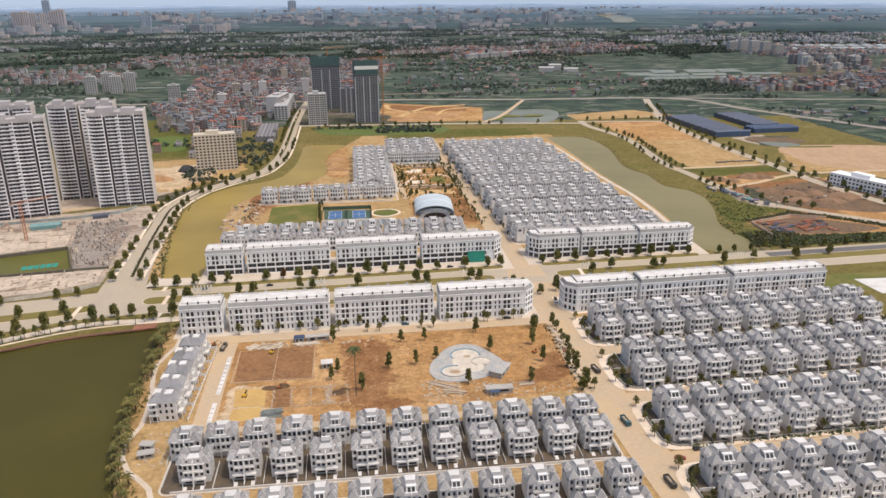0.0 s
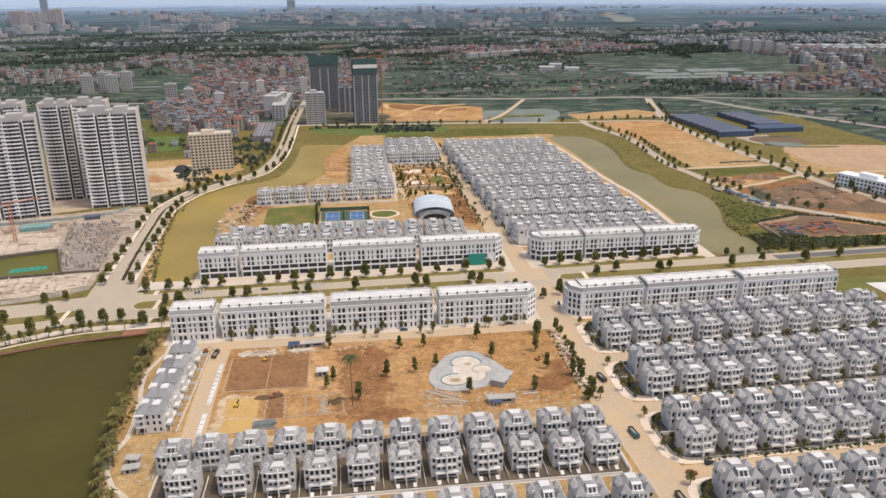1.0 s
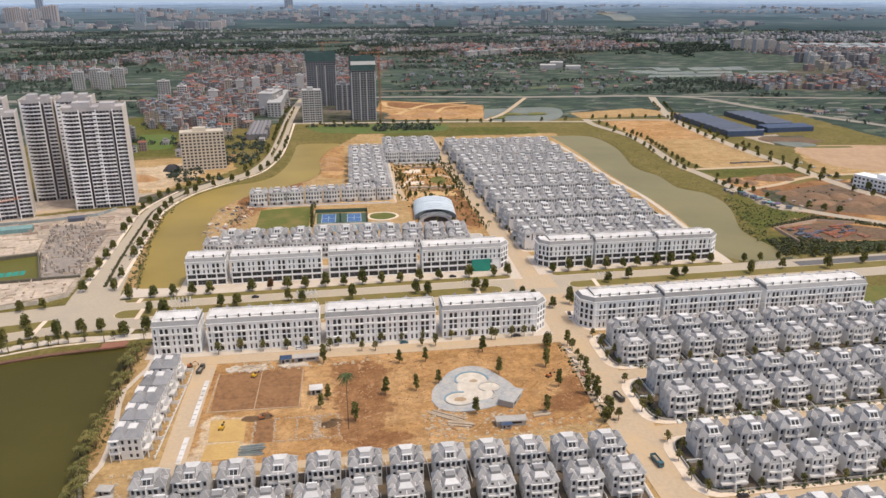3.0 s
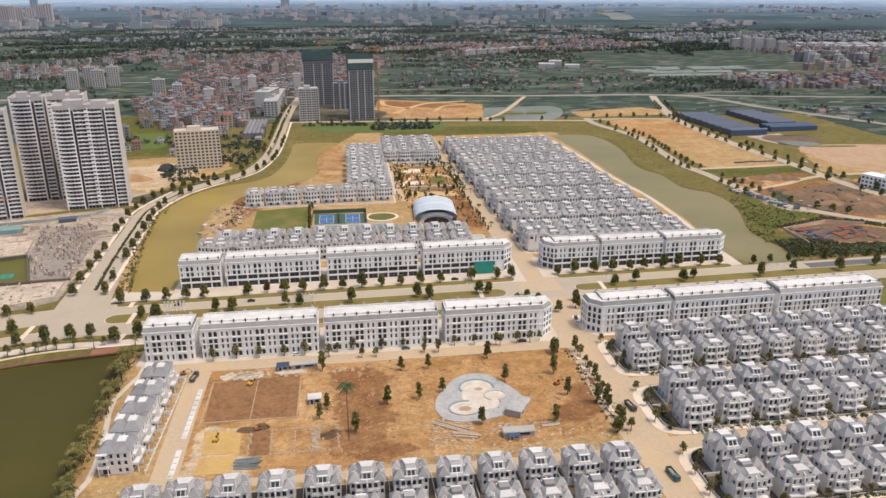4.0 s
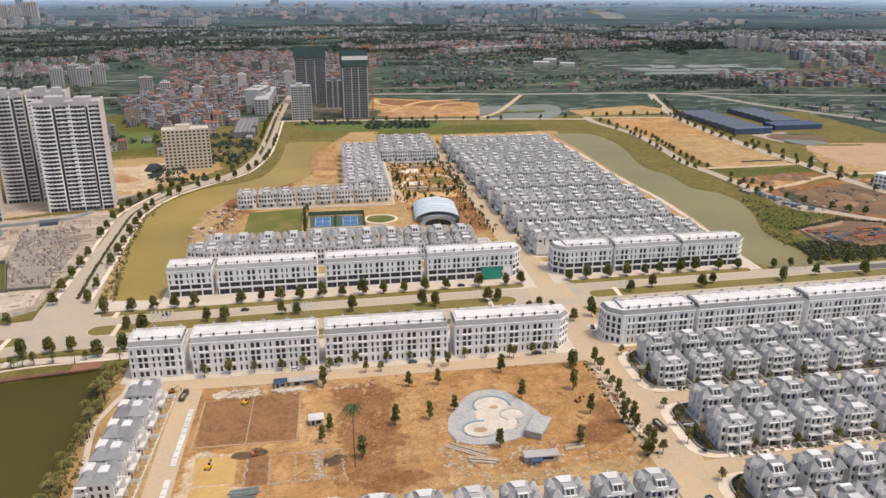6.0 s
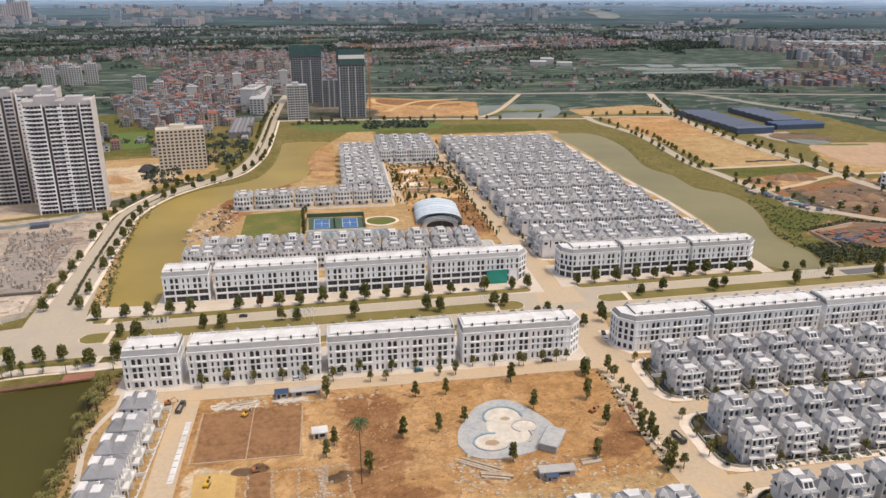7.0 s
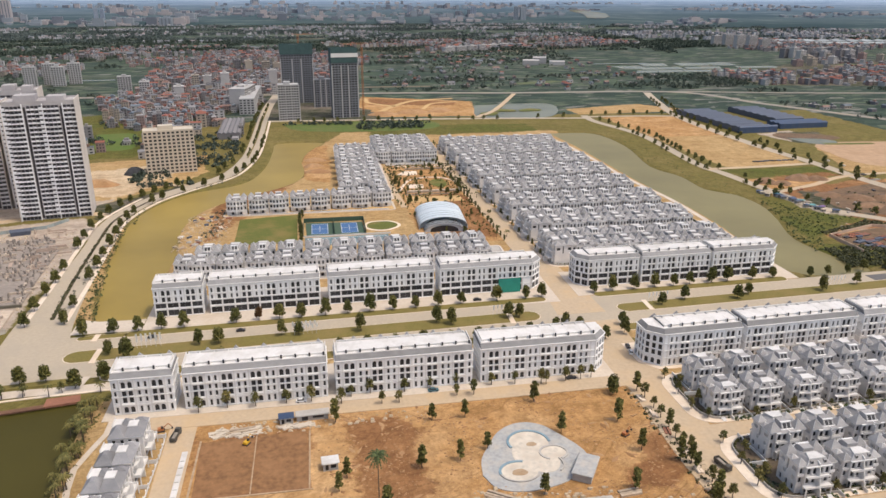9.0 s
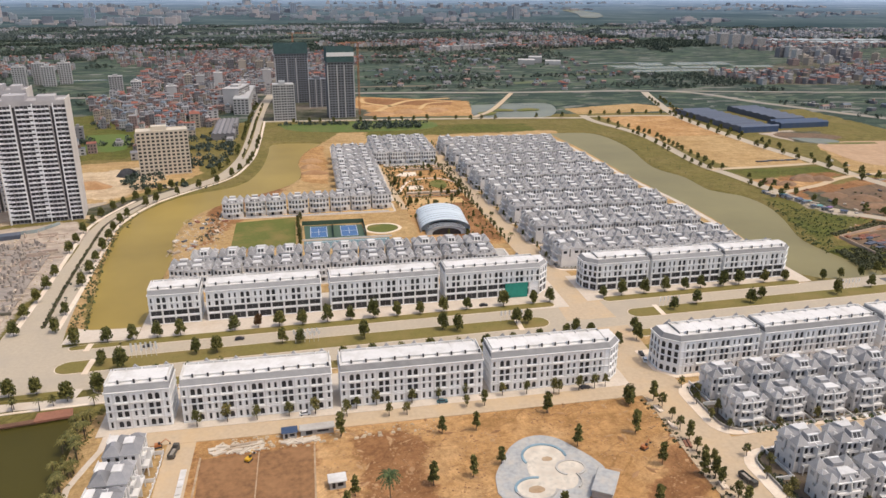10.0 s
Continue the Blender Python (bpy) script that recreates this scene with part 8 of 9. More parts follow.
FENCEPALE = surface("dusty_white_sheet", (0.56, 0.52, 0.46), 0.7, 1.0, 0.15, 0.12, 0.1, 0.15, (0.42, 0.36, 0.29))
FENCETEAL = surface("dusty_teal_sheet", (0.26, 0.31, 0.31), 0.7, 1.0, 0.15, 0.15, 0.1, 0.15, (0.33, 0.31, 0.27))
hoarding([(-300, 434), (-228, 451), (-207, 456), (-186, 463), (-172, 473)], 2.6, FENCEPALE, "dusty white hoarding along the boulevard")
hoarding([(-330, 616), (-298, 623), (-243, 635), (-208, 647), (-198, 664)], 2.4, FENCETEAL, "dusty teal hoarding between site and towers")
shed(-266, 605, 12, 22, 7, 3.2, TEALROOF, "long site shed under a teal roof", 2)
shed(-226, 632, 14, 12, 5, 2.8, GREYSTEEL, "grey site shed beside a hoarding", 1)


def site_walls(x0, y0, x1, y1, number, seed, label):
    """Half-built walls and shuttering, in two directions."""
    rnd = random.Random(seed)
    b = Build()
    for _ in range(number):
        x, y, l, h = rnd.uniform(x0, x1), rnd.uniform(y0, y1), rnd.choice((1.5, 2.5, 4, 6, 11)), rnd.choice((0.4, 0.6, 0.9, 1.6, 3.0))
        a = radians(12) + (math.pi / 2 if rnd.random() < 0.5 else 0)
        d = Vector((math.cos(a), math.sin(a)))
        o = Vector((-d.y, d.x)) * rnd.choice((0.15, 0.2, 0.3, 0.9))
        p, q = Vector((x, y)), Vector((x, y)) + d * l
        b.prism([tuple(p + o), tuple(p - o), tuple(q - o), tuple(q + o)], -0.2, h)
    tagged(part("site_wall", b, SITEPINK), label, "walls", kind="stuff")


site_walls(-215, 560, -186, 640, 60, 42, "half-built pale walls of a building site")
site_walls(-320, 600, -226, 625, 90, 43, "half-built pale walls of a building site")
ob = thing("site_cover", "teal protective sheets in a building pit", "sheet", "", pose(-238, 512, -0.75, 0, 0, 12))
b = Build()
for i in range(6):
    b.taper((i * 4.0, 0, i * 4.0 + 3.7, 9), -0.2, (i * 4.0 + 0.4, 0.5, i * 4.0 + 3.3, 8.5), -0.1)
tagged(part("sheet", b, NET, ob), kind="stuff")

# containers, stores and machines on the eastern plots
store = random.Random(8)
REDPILE = surface("red_brown_tubes", (0.30, 0.10, 0.05), 0.7, 2, 0.2, 0.25, 0.1, 0.2)
BRICKPALE = surface("pinkish_render", (0.52, 0.38, 0.28), 0.9, 1, 0.1, 0.1, 0.1)
TEAL = surface("teal_tarpaulin", (0.10, 0.30, 0.30), 0.6, 2, 0.2, 0.15, 0.1)
PURPLE = surface("purple_tarpaulin", (0.19, 0.10, 0.27), 0.6, 2, 0.2, 0.15, 0.1)
STORE = [TEAL, GREYSTEEL, PURPLE, RUBBLE, BLUESTEEL, TIMBER]
for k in range(20):
    f = k / 19
    hut(340 + 20 * f + store.uniform(-4, 5), 654 - 62 * f + store.uniform(-3, 3), store.uniform(-50, 30), store.uniform(2.5, 5.5), store.uniform(2, 3), store.uniform(1.6, 2.4), STORE[store.randrange(6)], "small store under a tarpaulin by the road")
for k in range(7):
    stack(400 + 6.6 * k, 763 + store.uniform(-1, 1), store.uniform(-4, 8), 6.2, 3, GREYSTEEL if k % 3 else DARKMETAL, "row of stacked grey steel on bare sand")


def heap(x, y, r, h, material, seed):
    """A low heap of earth with an uneven outline."""
    rnd = random.Random(seed)
    ph = [rnd.uniform(0, 6.28) for _ in range(3)]
    b, n, rings = Build(), 18, 4
    pts = []
    for k in range(rings + 1):
        q = 1 - k / rings
        pts.append([(x + r * 1.3 * q * math.cos(a) * (1 + 0.2 * math.sin(2 * a + ph[0])), y + r * q * math.sin(a) * (1 + 0.2 * math.sin(3 * a + ph[1])), -0.05 + h * (1 - q * q) * (1 + 0.25 * math.sin(4 * a + ph[2] + k) * q))
                    for a in (2 * math.pi * i / n for i in range(n))])
    for k in range(rings):
        for i in range(n):
            j = (i + 1) % n
            b.face(pts[k][i], pts[k][j], pts[k + 1][j], pts[k + 1][i])
    tagged(part("earth_mound", b, material), "low mound of brown earth on a plot", "mound", "earth mounds")


EARTH = surface("brown_spoil", (0.24, 0.145, 0.085), 0.95, 0.4, 0.1, 0.25, 0.6, 0.1)


def ridges(number, seed, box, material, label):
    """Pushed-up ridges of loose earth, as a machine's blade leaves them."""
    rnd = random.Random(seed)
    b = Build()
    x0, y0, x1, y1 = box
    while number:
        x, y = rnd.uniform(x0, x1), rnd.uniform(y0, y1)
        if math.hypot((x - 52) / 23, (y - 336) / 24) < 1 or noise.noise((x * 0.03, y * 0.03, seed)) < -0.15:
            continue
        number -= 1
        a, length, w, h = rnd.choice((0.2, 1.0, 2.2)) + rnd.gauss(0, 0.35), rnd.uniform(1.5, 6), rnd.uniform(0.5, 1.3), rnd.uniform(0.08, 0.3)
        n = max(3, int(length / 1.3))
        rows, bend = [], rnd.uniform(-0.04, 0.04)
        for k in range(n + 1):
            u = length * k / n
            t = a + bend * u
            c, q = math.cos(t), math.sin(t)
            s = math.sin(math.pi * k / n) ** 0.6 * rnd.uniform(0.6, 1.15)
            px, py = x + u * math.cos(a), y + u * math.sin(a)
            rows.append(((px - q * w * s, py + c * w * s, -0.04), (px + rnd.uniform(-0.2, 0.2), py + rnd.uniform(-0.2, 0.2), h * s), (px + q * w * s, py - c * w * s, -0.04)))
        for r0, r1 in zip(rows, rows[1:]):
            b.face(r0[0], r0[1], r1[1], r1[0])
            b.face(r0[1], r0[2], r1[2], r1[1])
    tagged(part("earth_ridges", b, material), label, "earth", kind="stuff")


ridges(95, 71, (-22, 288, 103, 376), DIRT, "pushed-up ridges of orange earth")
ridges(40, 72, (-22, 288, 103, 376), REDSOIL, "pushed-up ridges of red-brown earth")
ridges(40, 73, (352, 600, 480, 672), BROWNEARTH, "pushed-up ridges of dark brown earth")
for k, (x, y, r, h) in enumerate(((366, 688, 9, 4), (376, 680, 7, 3), (402, 694, 10, 4.5), (416, 690, 8, 3.5), (392, 640, 8, 2.5), (410, 628, 10, 3), (430, 622, 9, 3.5), (450, 610, 12, 4), (404, 606, 8, 2.5), (430, 596, 9, 3), (-23, 812, 8, 3), (-22, 838, 8, 3), (-20, 790, 9, 2.5),
                                  (70, 1110, 14, 4), (110, 1120, 16, 5), (150, 1130, 14, 4), (-205, 770, 12, 5), (-215, 745, 9, 4))):
    heap(x, y, r, h, EARTH if k < 10 else DIRT, k)
heap(-183, 806, 6.5, 7.0, surface("dark_grey_spoil", (0.05, 0.052, 0.06), 0.95, 0.4, 0.1, 0.25, 0.6), 90)


def bushes(poly, number, seed, low, high, label, material):
    """Low scrub as clumps of small leaves."""
    rnd = random.Random(seed)
    xs, ys = [p[0] for p in poly], [p[1] for p in poly]
    b = Build()
    while number > 0:
        x, y = rnd.uniform(min(xs), max(xs)), rnd.uniform(min(ys), max(ys))
        if not inside(poly, np.array([x]), np.array([y]))[0]:
            continue
        number -= 1
        s = rnd.uniform(low, high)
        for _ in range(9):
            d = Vector((rnd.gauss(0, 1), rnd.gauss(0, 1), abs(rnd.gauss(0, 1)))).normalized()
            c = Vector((x, y, 0.1)) + Vector((d.x * s, d.y * s, d.z * s * 1.1)) * rnd.uniform(0.5, 1.0)
            u = d.orthogonal().normalized() * s * rnd.uniform(0.35, 0.6)
            v = d.cross(u).normalized() * s * rnd.uniform(0.35, 0.6)
            b.face(c + u, c + v, c - u, c - v)
    tagged(part("scrub", b, material), label, "bushes", kind="stuff")


bushes([(293, 515), (298, 552), (314, 588), (322, 625), (332, 640), (340, 618), (350, 596), (372, 577), (320, 550), (300, 515)], 330, 31, 0.4, 1.1, "dense green bushes on the canal bank", PALMLEAF)
bushes([(312, 480), (330, 482), (420, 488), (420, 494), (330, 490), (312, 488)], 160, 32, 0.6, 1.5, "dense dark green bushes beside the boulevard", HEDGE)
bushes([(322, 552), (360, 566), (372, 572), (398, 556), (440, 516), (434, 512), (392, 550), (366, 561), (322, 547)], 500, 44, 0.8, 1.6, "dense dark green hedge along a yard", HEDGE)
bushes([(296, 488), (302, 520), (330, 523), (350, 508), (424, 504), (424, 486)], 1700, 45, 0.5, 1.5, "dense green bushes beside the boulevard", HEDGE)
bushes([(326, 488), (326, 500), (350, 506), (424, 504), (520, 522), (540, 500), (424, 486)], 1500, 46, 0.5, 1.5, "dense green bushes beside the boulevard", PALMLEAF)
bushes([(374, 655), (440, 640), (470, 600), (390, 586), (376, 612)], 45, 33, 0.5, 1.4, "scattered scrub on earthworks", HEDGE)
bushes([(303, 722), (294, 765), (308, 860), (300, 935), (316, 960), (330, 860), (322, 760), (335, 690), (318, 665), (304, 680)], 90, 34, 0.3, 0.7, "olive scrub along the canal bank", PALMLEAF)
bushes([(-133, 478), (-147, 572), (-153, 642), (-150, 660), (-158, 640), (-152, 560), (-142, 480)], 220, 35, 0.4, 1.0, "olive scrub along the canal bank", PALMLEAF)
bushes([(-156, 486), (-161, 540), (-165, 600), (-167, 655), (-166, 655), (-163.5, 600), (-159.5, 540), (-154.5, 486)], 320, 39, 0.5, 0.9, "clipped hedge in the middle of the canal road", HEDGE)
bushes([(-116, 404), (-107, 403), (-107, 346), (-103, 318), (-105, 292), (-103, 275), (-97, 262), (-88, 246), (-82, 225), (-90, 200), (-103, 246), (-111, 290), (-113.5, 350)], 520, 36, 0.3, 0.8, "green plants on the lake bank", LAKEPALM)
for k in range(-3, 1):
    bushes([(136, 344.4 + 48 * k), (300, 349.2 + 48 * k), (300, 352.4 + 48 * k), (136, 347.6 + 48 * k)], 330, 60 + k, 0.4, 1.1, "garden shrubs before the villas", PALMLEAF)
bushes([(40, 700), (44, 805), (104, 805), (104, 690), (96, 690), (96, 790), (50, 790), (48, 700)], 330, 37, 0.5, 1.3, "young shrubs along the park paths", HEDGE)
bushes([(46, 640), (46, 780), (102, 780), (102, 580), (88, 580), (88, 640)], 420, 40, 0.4, 1.2, "brown-green shrubs over the park ground", LAKEPALM)
bushes([(102, 300), (103, 374), (108, 374), (110, 300)], 120, 38, 0.3, 0.9, "young shrubs along the street edge", HEDGE)
# red yard behind a wall
for x0, y0, x1, y1 in ((322, 543, 366, 558), (322, 510, 322.4, 543), (366, 558, 392, 548)):
    b = Build()
    d = Vector((x1 - x0, y1 - y0)).normalized()
    o = Vector((-d.y, d.x)) * 0.25
    b.prism([(x0 + o.x, y0 + o.y), (x0 - o.x, y0 - o.y), (x1 - o.x, y1 - o.y), (x1 + o.x, y1 + o.y)], 0, 2.0)
    setting("yard_wall", b, BRICKPALE, "pale pinkish wall round a yard", "wall")
for k in range(46):
    stack(326 + store.uniform(0, 56), 514 + store.uniform(0, 28), 15 + store.uniform(-6, 6), store.uniform(5, 12), 3, (REDPILE, DARKMETAL, TIMBER, GREYSTEEL)[k % 4], "rows of red-brown scaffold tubes in a yard")
for k in range(26):
    stack(372 + store.uniform(0, 90), 590 + store.uniform(0, 80) * (0.4 + 0.6 * (k % 2)), store.uniform(0, 90), store.uniform(2, 6), 2, (CONCRETE, TIMBER, RUBBLE, DARKMETAL)[k % 4], "scattered building material on bare earth")
for k in range(9):
    stack(384 + store.uniform(0, 28), 688 + store.uniform(0, 16), store.uniform(0, 40), store.uniform(5, 10), 3, DARKMETAL if k % 3 else TIMBER, "stack of dark scaffolding on bare earth")
for k in range(8):
    stack(462 + store.uniform(0, 20), 700 + store.uniform(-40, 60), store.uniform(0, 60), store.uniform(5, 10), 3, CONCRETE if k % 2 else DARKMETAL, "stack of building material by the road")


for k in range(24):
    stack(-112 + store.uniform(0, 26), 583 + store.uniform(0, 76), store.uniform(0, 180), store.uniform(2.5, 6), 2, (KERBSTONE, PAVING, GREYSTEEL, TIMBER, CONCRETE, DECK)[k % 6], "building material stored on sandy ground")
rubble_field(-114, 575, -82, 665, 420, 12, "stones and waste on the canal bank")


def flag_row(x, y, turn, n):
    ob = thing("flag_row", "row of white flags on thin poles in the median", "flags", "flag rows", pose(x, y, 0.25, 0, 0, turn))
    for k in range(n):
        b = Build()
        b.tube((2.1 * k, 0, 0), (2.1 * k, 0, 5.6), 0.06, 0.05, 5)
        pole = part("pole", b, TRIM, ob)
        b = Build()
        b.box(2.1 * k + 0.06, -0.02, 3.0 + 0.5 * (k % 2), 2.1 * k + 0.75, 0.02, 5.5)
        part("flag", b, TRIM, pole)


for x, y in ((-107, 450), (-106, 446.5), (-35, 451.5), (-34, 448.5), (66, 455), (152, 458), (262, 463)):
    flag_row(x, y, 2, 6)

# pale footing walls along the western street
for y0, y1 in ((293, 311), (319, 358)):
    b = Build()
    b.box(-72.0, y0, -0.2, -70.0, y1, 0.4)
    for k in range(int((y1 - y0) / 4)):
        b.box(-71.8, y0 + 4 * k + 1, 0.4, -70.3, y0 + 4 * k + 1.6, 0.8)
    setting("planter", b, DECK, "long white planter wall beside the street", "planter")


# ---- sports ground ----
def sports():
    slab("court", [(-30, 631), (10, 628), (11, 600), (-29, 601)], 0.12, COURTGREEN, "green hard court surface", "court")
    for x in (-20.0, 0.5):
        ob = tagged(new("tennis_court"), "blue court with white lines on green", "court", "tennis courts")
        b = Build()
        b.box(x - 5.8, 604, 0.10, x + 5.8, 627, 0.17)
        part("playing_surface", b, COURTBLUE, ob)
        b = Build()
        for x0, y0, x1, y1 in ((-5.6, 604.2, -5.35, 626.8), (5.35, 604.2, 5.6, 626.8), (-5.35, 604.2, 5.35, 604.45), (-5.35, 626.55, 5.35, 626.8), (-5.35, 615.3, 5.35, 615.6), (-0.12, 609, 0.12, 615.2), (-0.12, 615.7, 0.12, 622)):
            b.box(x + x0, y0, 0.16, x + x1, y1, 0.195)
        part("court_line", b, TRIM, ob)
    slab("court", [(-30, 597), (-30, 580), (26, 582), (26, 597)], 0.12, COURTTEAL, "blue multi-sport court with pale lines", "court")
    b = Build()
    for x0, y0, x1, y1 in ((-28, 594.6, 24, 595), (-28, 583, 24, 583.4), (-28, 583.4, -27.6, 594.6), (-2.2, 583.4, -1.8, 594.6), (23.6, 583.4, 24, 594.6)):
        b.box(x0, y0, 0.1, x1, y1, 0.16)
    setting("court_line", b, TRIM, "white court markings", "marking")
    slab("lawn", [(-76, 590), (-77, 647), (-36, 653), (-35, 588)], 0.12, GREENLAWN, "green and dry football lawn", "lawn")
    slab("footpath", blob(23.5, 617, 12.5, 12.5, 32, 0.05, 4), 0.16, PAVING, "curved pale park path", "path")
    slab("lawn", blob(23.5, 617, 10.4, 10.2, 32, 0.05, 4), 0.22, GREENLAWN, "round park lawn", "lawn")
    slab("plaza", [(51, 766), (58, 779), (70, 778), (69, 764), (60, 762)], 0.12, PAVING, "pale park plaza", "pavement")
    slab("plaza", [(55, 717), (56, 730), (69, 728), (68, 716)], 0.12, PAVING, "pale park plaza", "pavement")
    slab("plaza", [(48, 672), (49, 690), (93, 688), (94, 672)], 0.12, SAND, "sandy square behind the sports hall", "pavement")
    slab("lawn", blob(83, 731, 8, 13, 32, 0.1, 6), 0.2, GREENLAWN, "small park lawn", "lawn")
    road("footpath", [(38, 810), (40, 760), (42, 710), (45, 660)], [5], ROAD, "tan park path beside villas", 0.14, "path")
    road("footpath", [(45, 705), (60, 745), (85, 752), (100, 730), (96, 700)], [2.5], PAVING, "curved pale park path", 0.15, "path")
    road("footpath", [(52, 800), (75, 795), (100, 800)], [3], PAVING, "pale park path", 0.15, "path")
    for x0, y0, x1, y1, h in ((52, 701, 94, 704, 1.6), (50, 694, 92, 695, 0.8), (60, 784, 96, 786, 1.2)):
        b = Build()
        b.box(x0, y0, 0, x1, y1, h)
        b.box(x0 + 0.3, y0 + 0.3, h, x1 - 0.3, y1 - 0.3, h + 0.15)
        setting("planter", b, RUBBLE, "long low planter wall in the park", "planter")
    b = Build()
    for y in (598.4,):
        b.box(-31, y, 0, 28, y + 0.15, 1.1)
    setting("court_fence", b, TRIM, "low white fence beside the courts", "fence")
    for x0, y0, x1, y1 in ((-31.2, 632, 11.4, 632.15), (-31.2, 599.6, -31.05, 632), (11.25, 599.6, 11.4, 632), (-10.2, 602, -10.05, 630)):
        b = Build()
        b.box(x0, y0, 0, x1, y1, 3.2)
        setting("court_fence", b, COURTGREEN, "tall dark green fence round the tennis courts", "fence")


sports()


def vault(x, y, turn, half, length, height, rise, material, label):
    ob = thing("sports_hall", label, "hall", "", pose(x, y, 0, 0, 0, turn))
    n = 24
    arc = [(-half * math.cos(math.pi * i / n), rise + (height - rise) * math.sin(math.pi * i / n)) for i in range(n + 1)]
    b = Build()
    for (x0, z0), (x1, z1) in zip(arc, arc[1:]):
        b.face((x0, 0, z0), (x1, 0, z1), (x1, length, z1), (x0, length, z0))
        b.face((x0 * 0.985, 0, z0 - 0.4), (x1 * 0.985, 0, z1 - 0.4), (x1 * 0.985, length, z1 - 0.4), (x0 * 0.985, length, z0 - 0.4))
    part("roof", b, material, ob, "pale blue curved metal roof")
    for k in range(0, 9):
        r = Build()
        yk = length * k / 8
        for (x0, z0), (x1, z1) in zip(arc, arc[1:]):
            r.face((x0 * 1.004, yk - 0.25, z0 + 0.12), (x1 * 1.004, yk - 0.25, z1 + 0.12), (x1 * 1.004, yk + 0.25, z1 + 0.12), (x0 * 1.004, yk + 0.25, z0 + 0.12))
        part("roof_rib", r, TRIM if k % 4 == 0 else DARKMETAL, ob)
    w = Build()
    for s in (-1, 1):
        x0, x1 = sorted((s * half, s * (half - 0.5)))
        w.box(x0, 0.5, 0, x1, length - 0.5, rise)
    w.face(*[(px * 0.97, length * 0.12, pz - 0.5) for px, pz in arc], (half * 0.97, length * 0.12, 0), (-half * 0.97, length * 0.12, 0))
    w.face(*[(px * 0.97, length - 0.6, pz - 0.5) for px, pz in arc[::-1]], (-half * 0.97, length - 0.6, 0), (half * 0.97, length - 0.6, 0))
    part("wall", w, PALESTEEL, ob)
    d = Build()
    d.face(*[(px * 0.72, length * 0.12 - 0.1, pz * 0.72) for px, pz in arc], (half * 0.72, length * 0.12 - 0.1, 0.1), (-half * 0.72, length * 0.12 - 0.1, 0.1))
    part("glazing", d, GLASS, ob, "dark glazed end wall")


vault(65.5, 602, -3, 17.0, 40, 8.9, 2.0, PALESTEEL, "arched sports hall with a pale blue metal roof")
vault(65.0, 595, -3, 13.5, 8, 6.4, 1.4, PALESTEEL, "lower arched canopy before the sports hall")

# green scaffold net on a shop terrace
ob = thing("scaffold", "green netted scaffold on a terrace front", "scaffold", "", pose(75.5, 484.2, 0.2, 0, 0, 1.5))
b = Build()
b.box(0, -1.6, 0.2, 12.5, -1.5, 8.5)
part("net", b, NET, ob, "bright green scaffold net")
for x in (0, 3.1, 6.2, 9.3, 12.4):
    b = Build()
    b.tube((x, -1.4, 0), (x, -1.4, 8.8), 0.06, 0.06, 6)
    part("pole", b, DARKMETAL, ob)


# ---- vehicles and machines ----
def wheel_mesh(cache={}):
    if "m" not in cache:
        b = Build()
        b.tube((0, -0.12, 0.33), (0, 0.12, 0.33), 0.33, 0.33, 12)
        cache["m"] = b.mesh("wheel", DARKMETAL)
    return cache["m"]


PAINTS = [surface("car_white", (0.7, 0.7, 0.7), 0.3, 1, 0.2, 0.03, 0), surface("car_black", (0.03, 0.03, 0.035), 0.3, 1, 0.2, 0.1, 0), surface("car_red", (0.28, 0.05, 0.04), 0.3, 1, 0.2, 0.1, 0), surface("truck_teal", (0.05, 0.14, 0.17), 0.45, 1, 0.2, 0.15, 0)]


def car(x, y, turn, paint, label, z=0.22):
    ob = thing("car", label, "car", "parked cars", pose(x, y, z, 0, 0, turn))
    b = Build()
    b.taper((-2.2, -0.88, 2.2, 0.88), 0.3, (-2.15, -0.85, 2.15, 0.85), 0.8)
    b.taper((-2.15, -0.85, 2.15, 0.85), 0.8, (-2.05, -0.8, 2.0, 0.8), 0.92)
    part("body", b, paint, ob)
    b = Build()
    b.taper((-1.7, -0.78, 1.1, 0.78), 0.92, (-1.2, -0.62, 0.45, 0.62), 1.42)
    part("cabin", b, GLASS, ob)
    b = Build()
    b.taper((-1.25, -0.64, 0.5, 0.64), 1.42, (-1.1, -0.58, 0.35, 0.58), 1.5)
    part("roof", b, paint, ob)
    for wx in (-1.35, 1.35):
        for wy in (-0.82, 0.82):
            part("wheel", wheel_mesh(), None, ob, "", pose(wx, wy, 0))


LORRY = surface("lorry_grey", (0.085, 0.08, 0.07), 0.6, 1, 0.2, 0.2, 0.1)


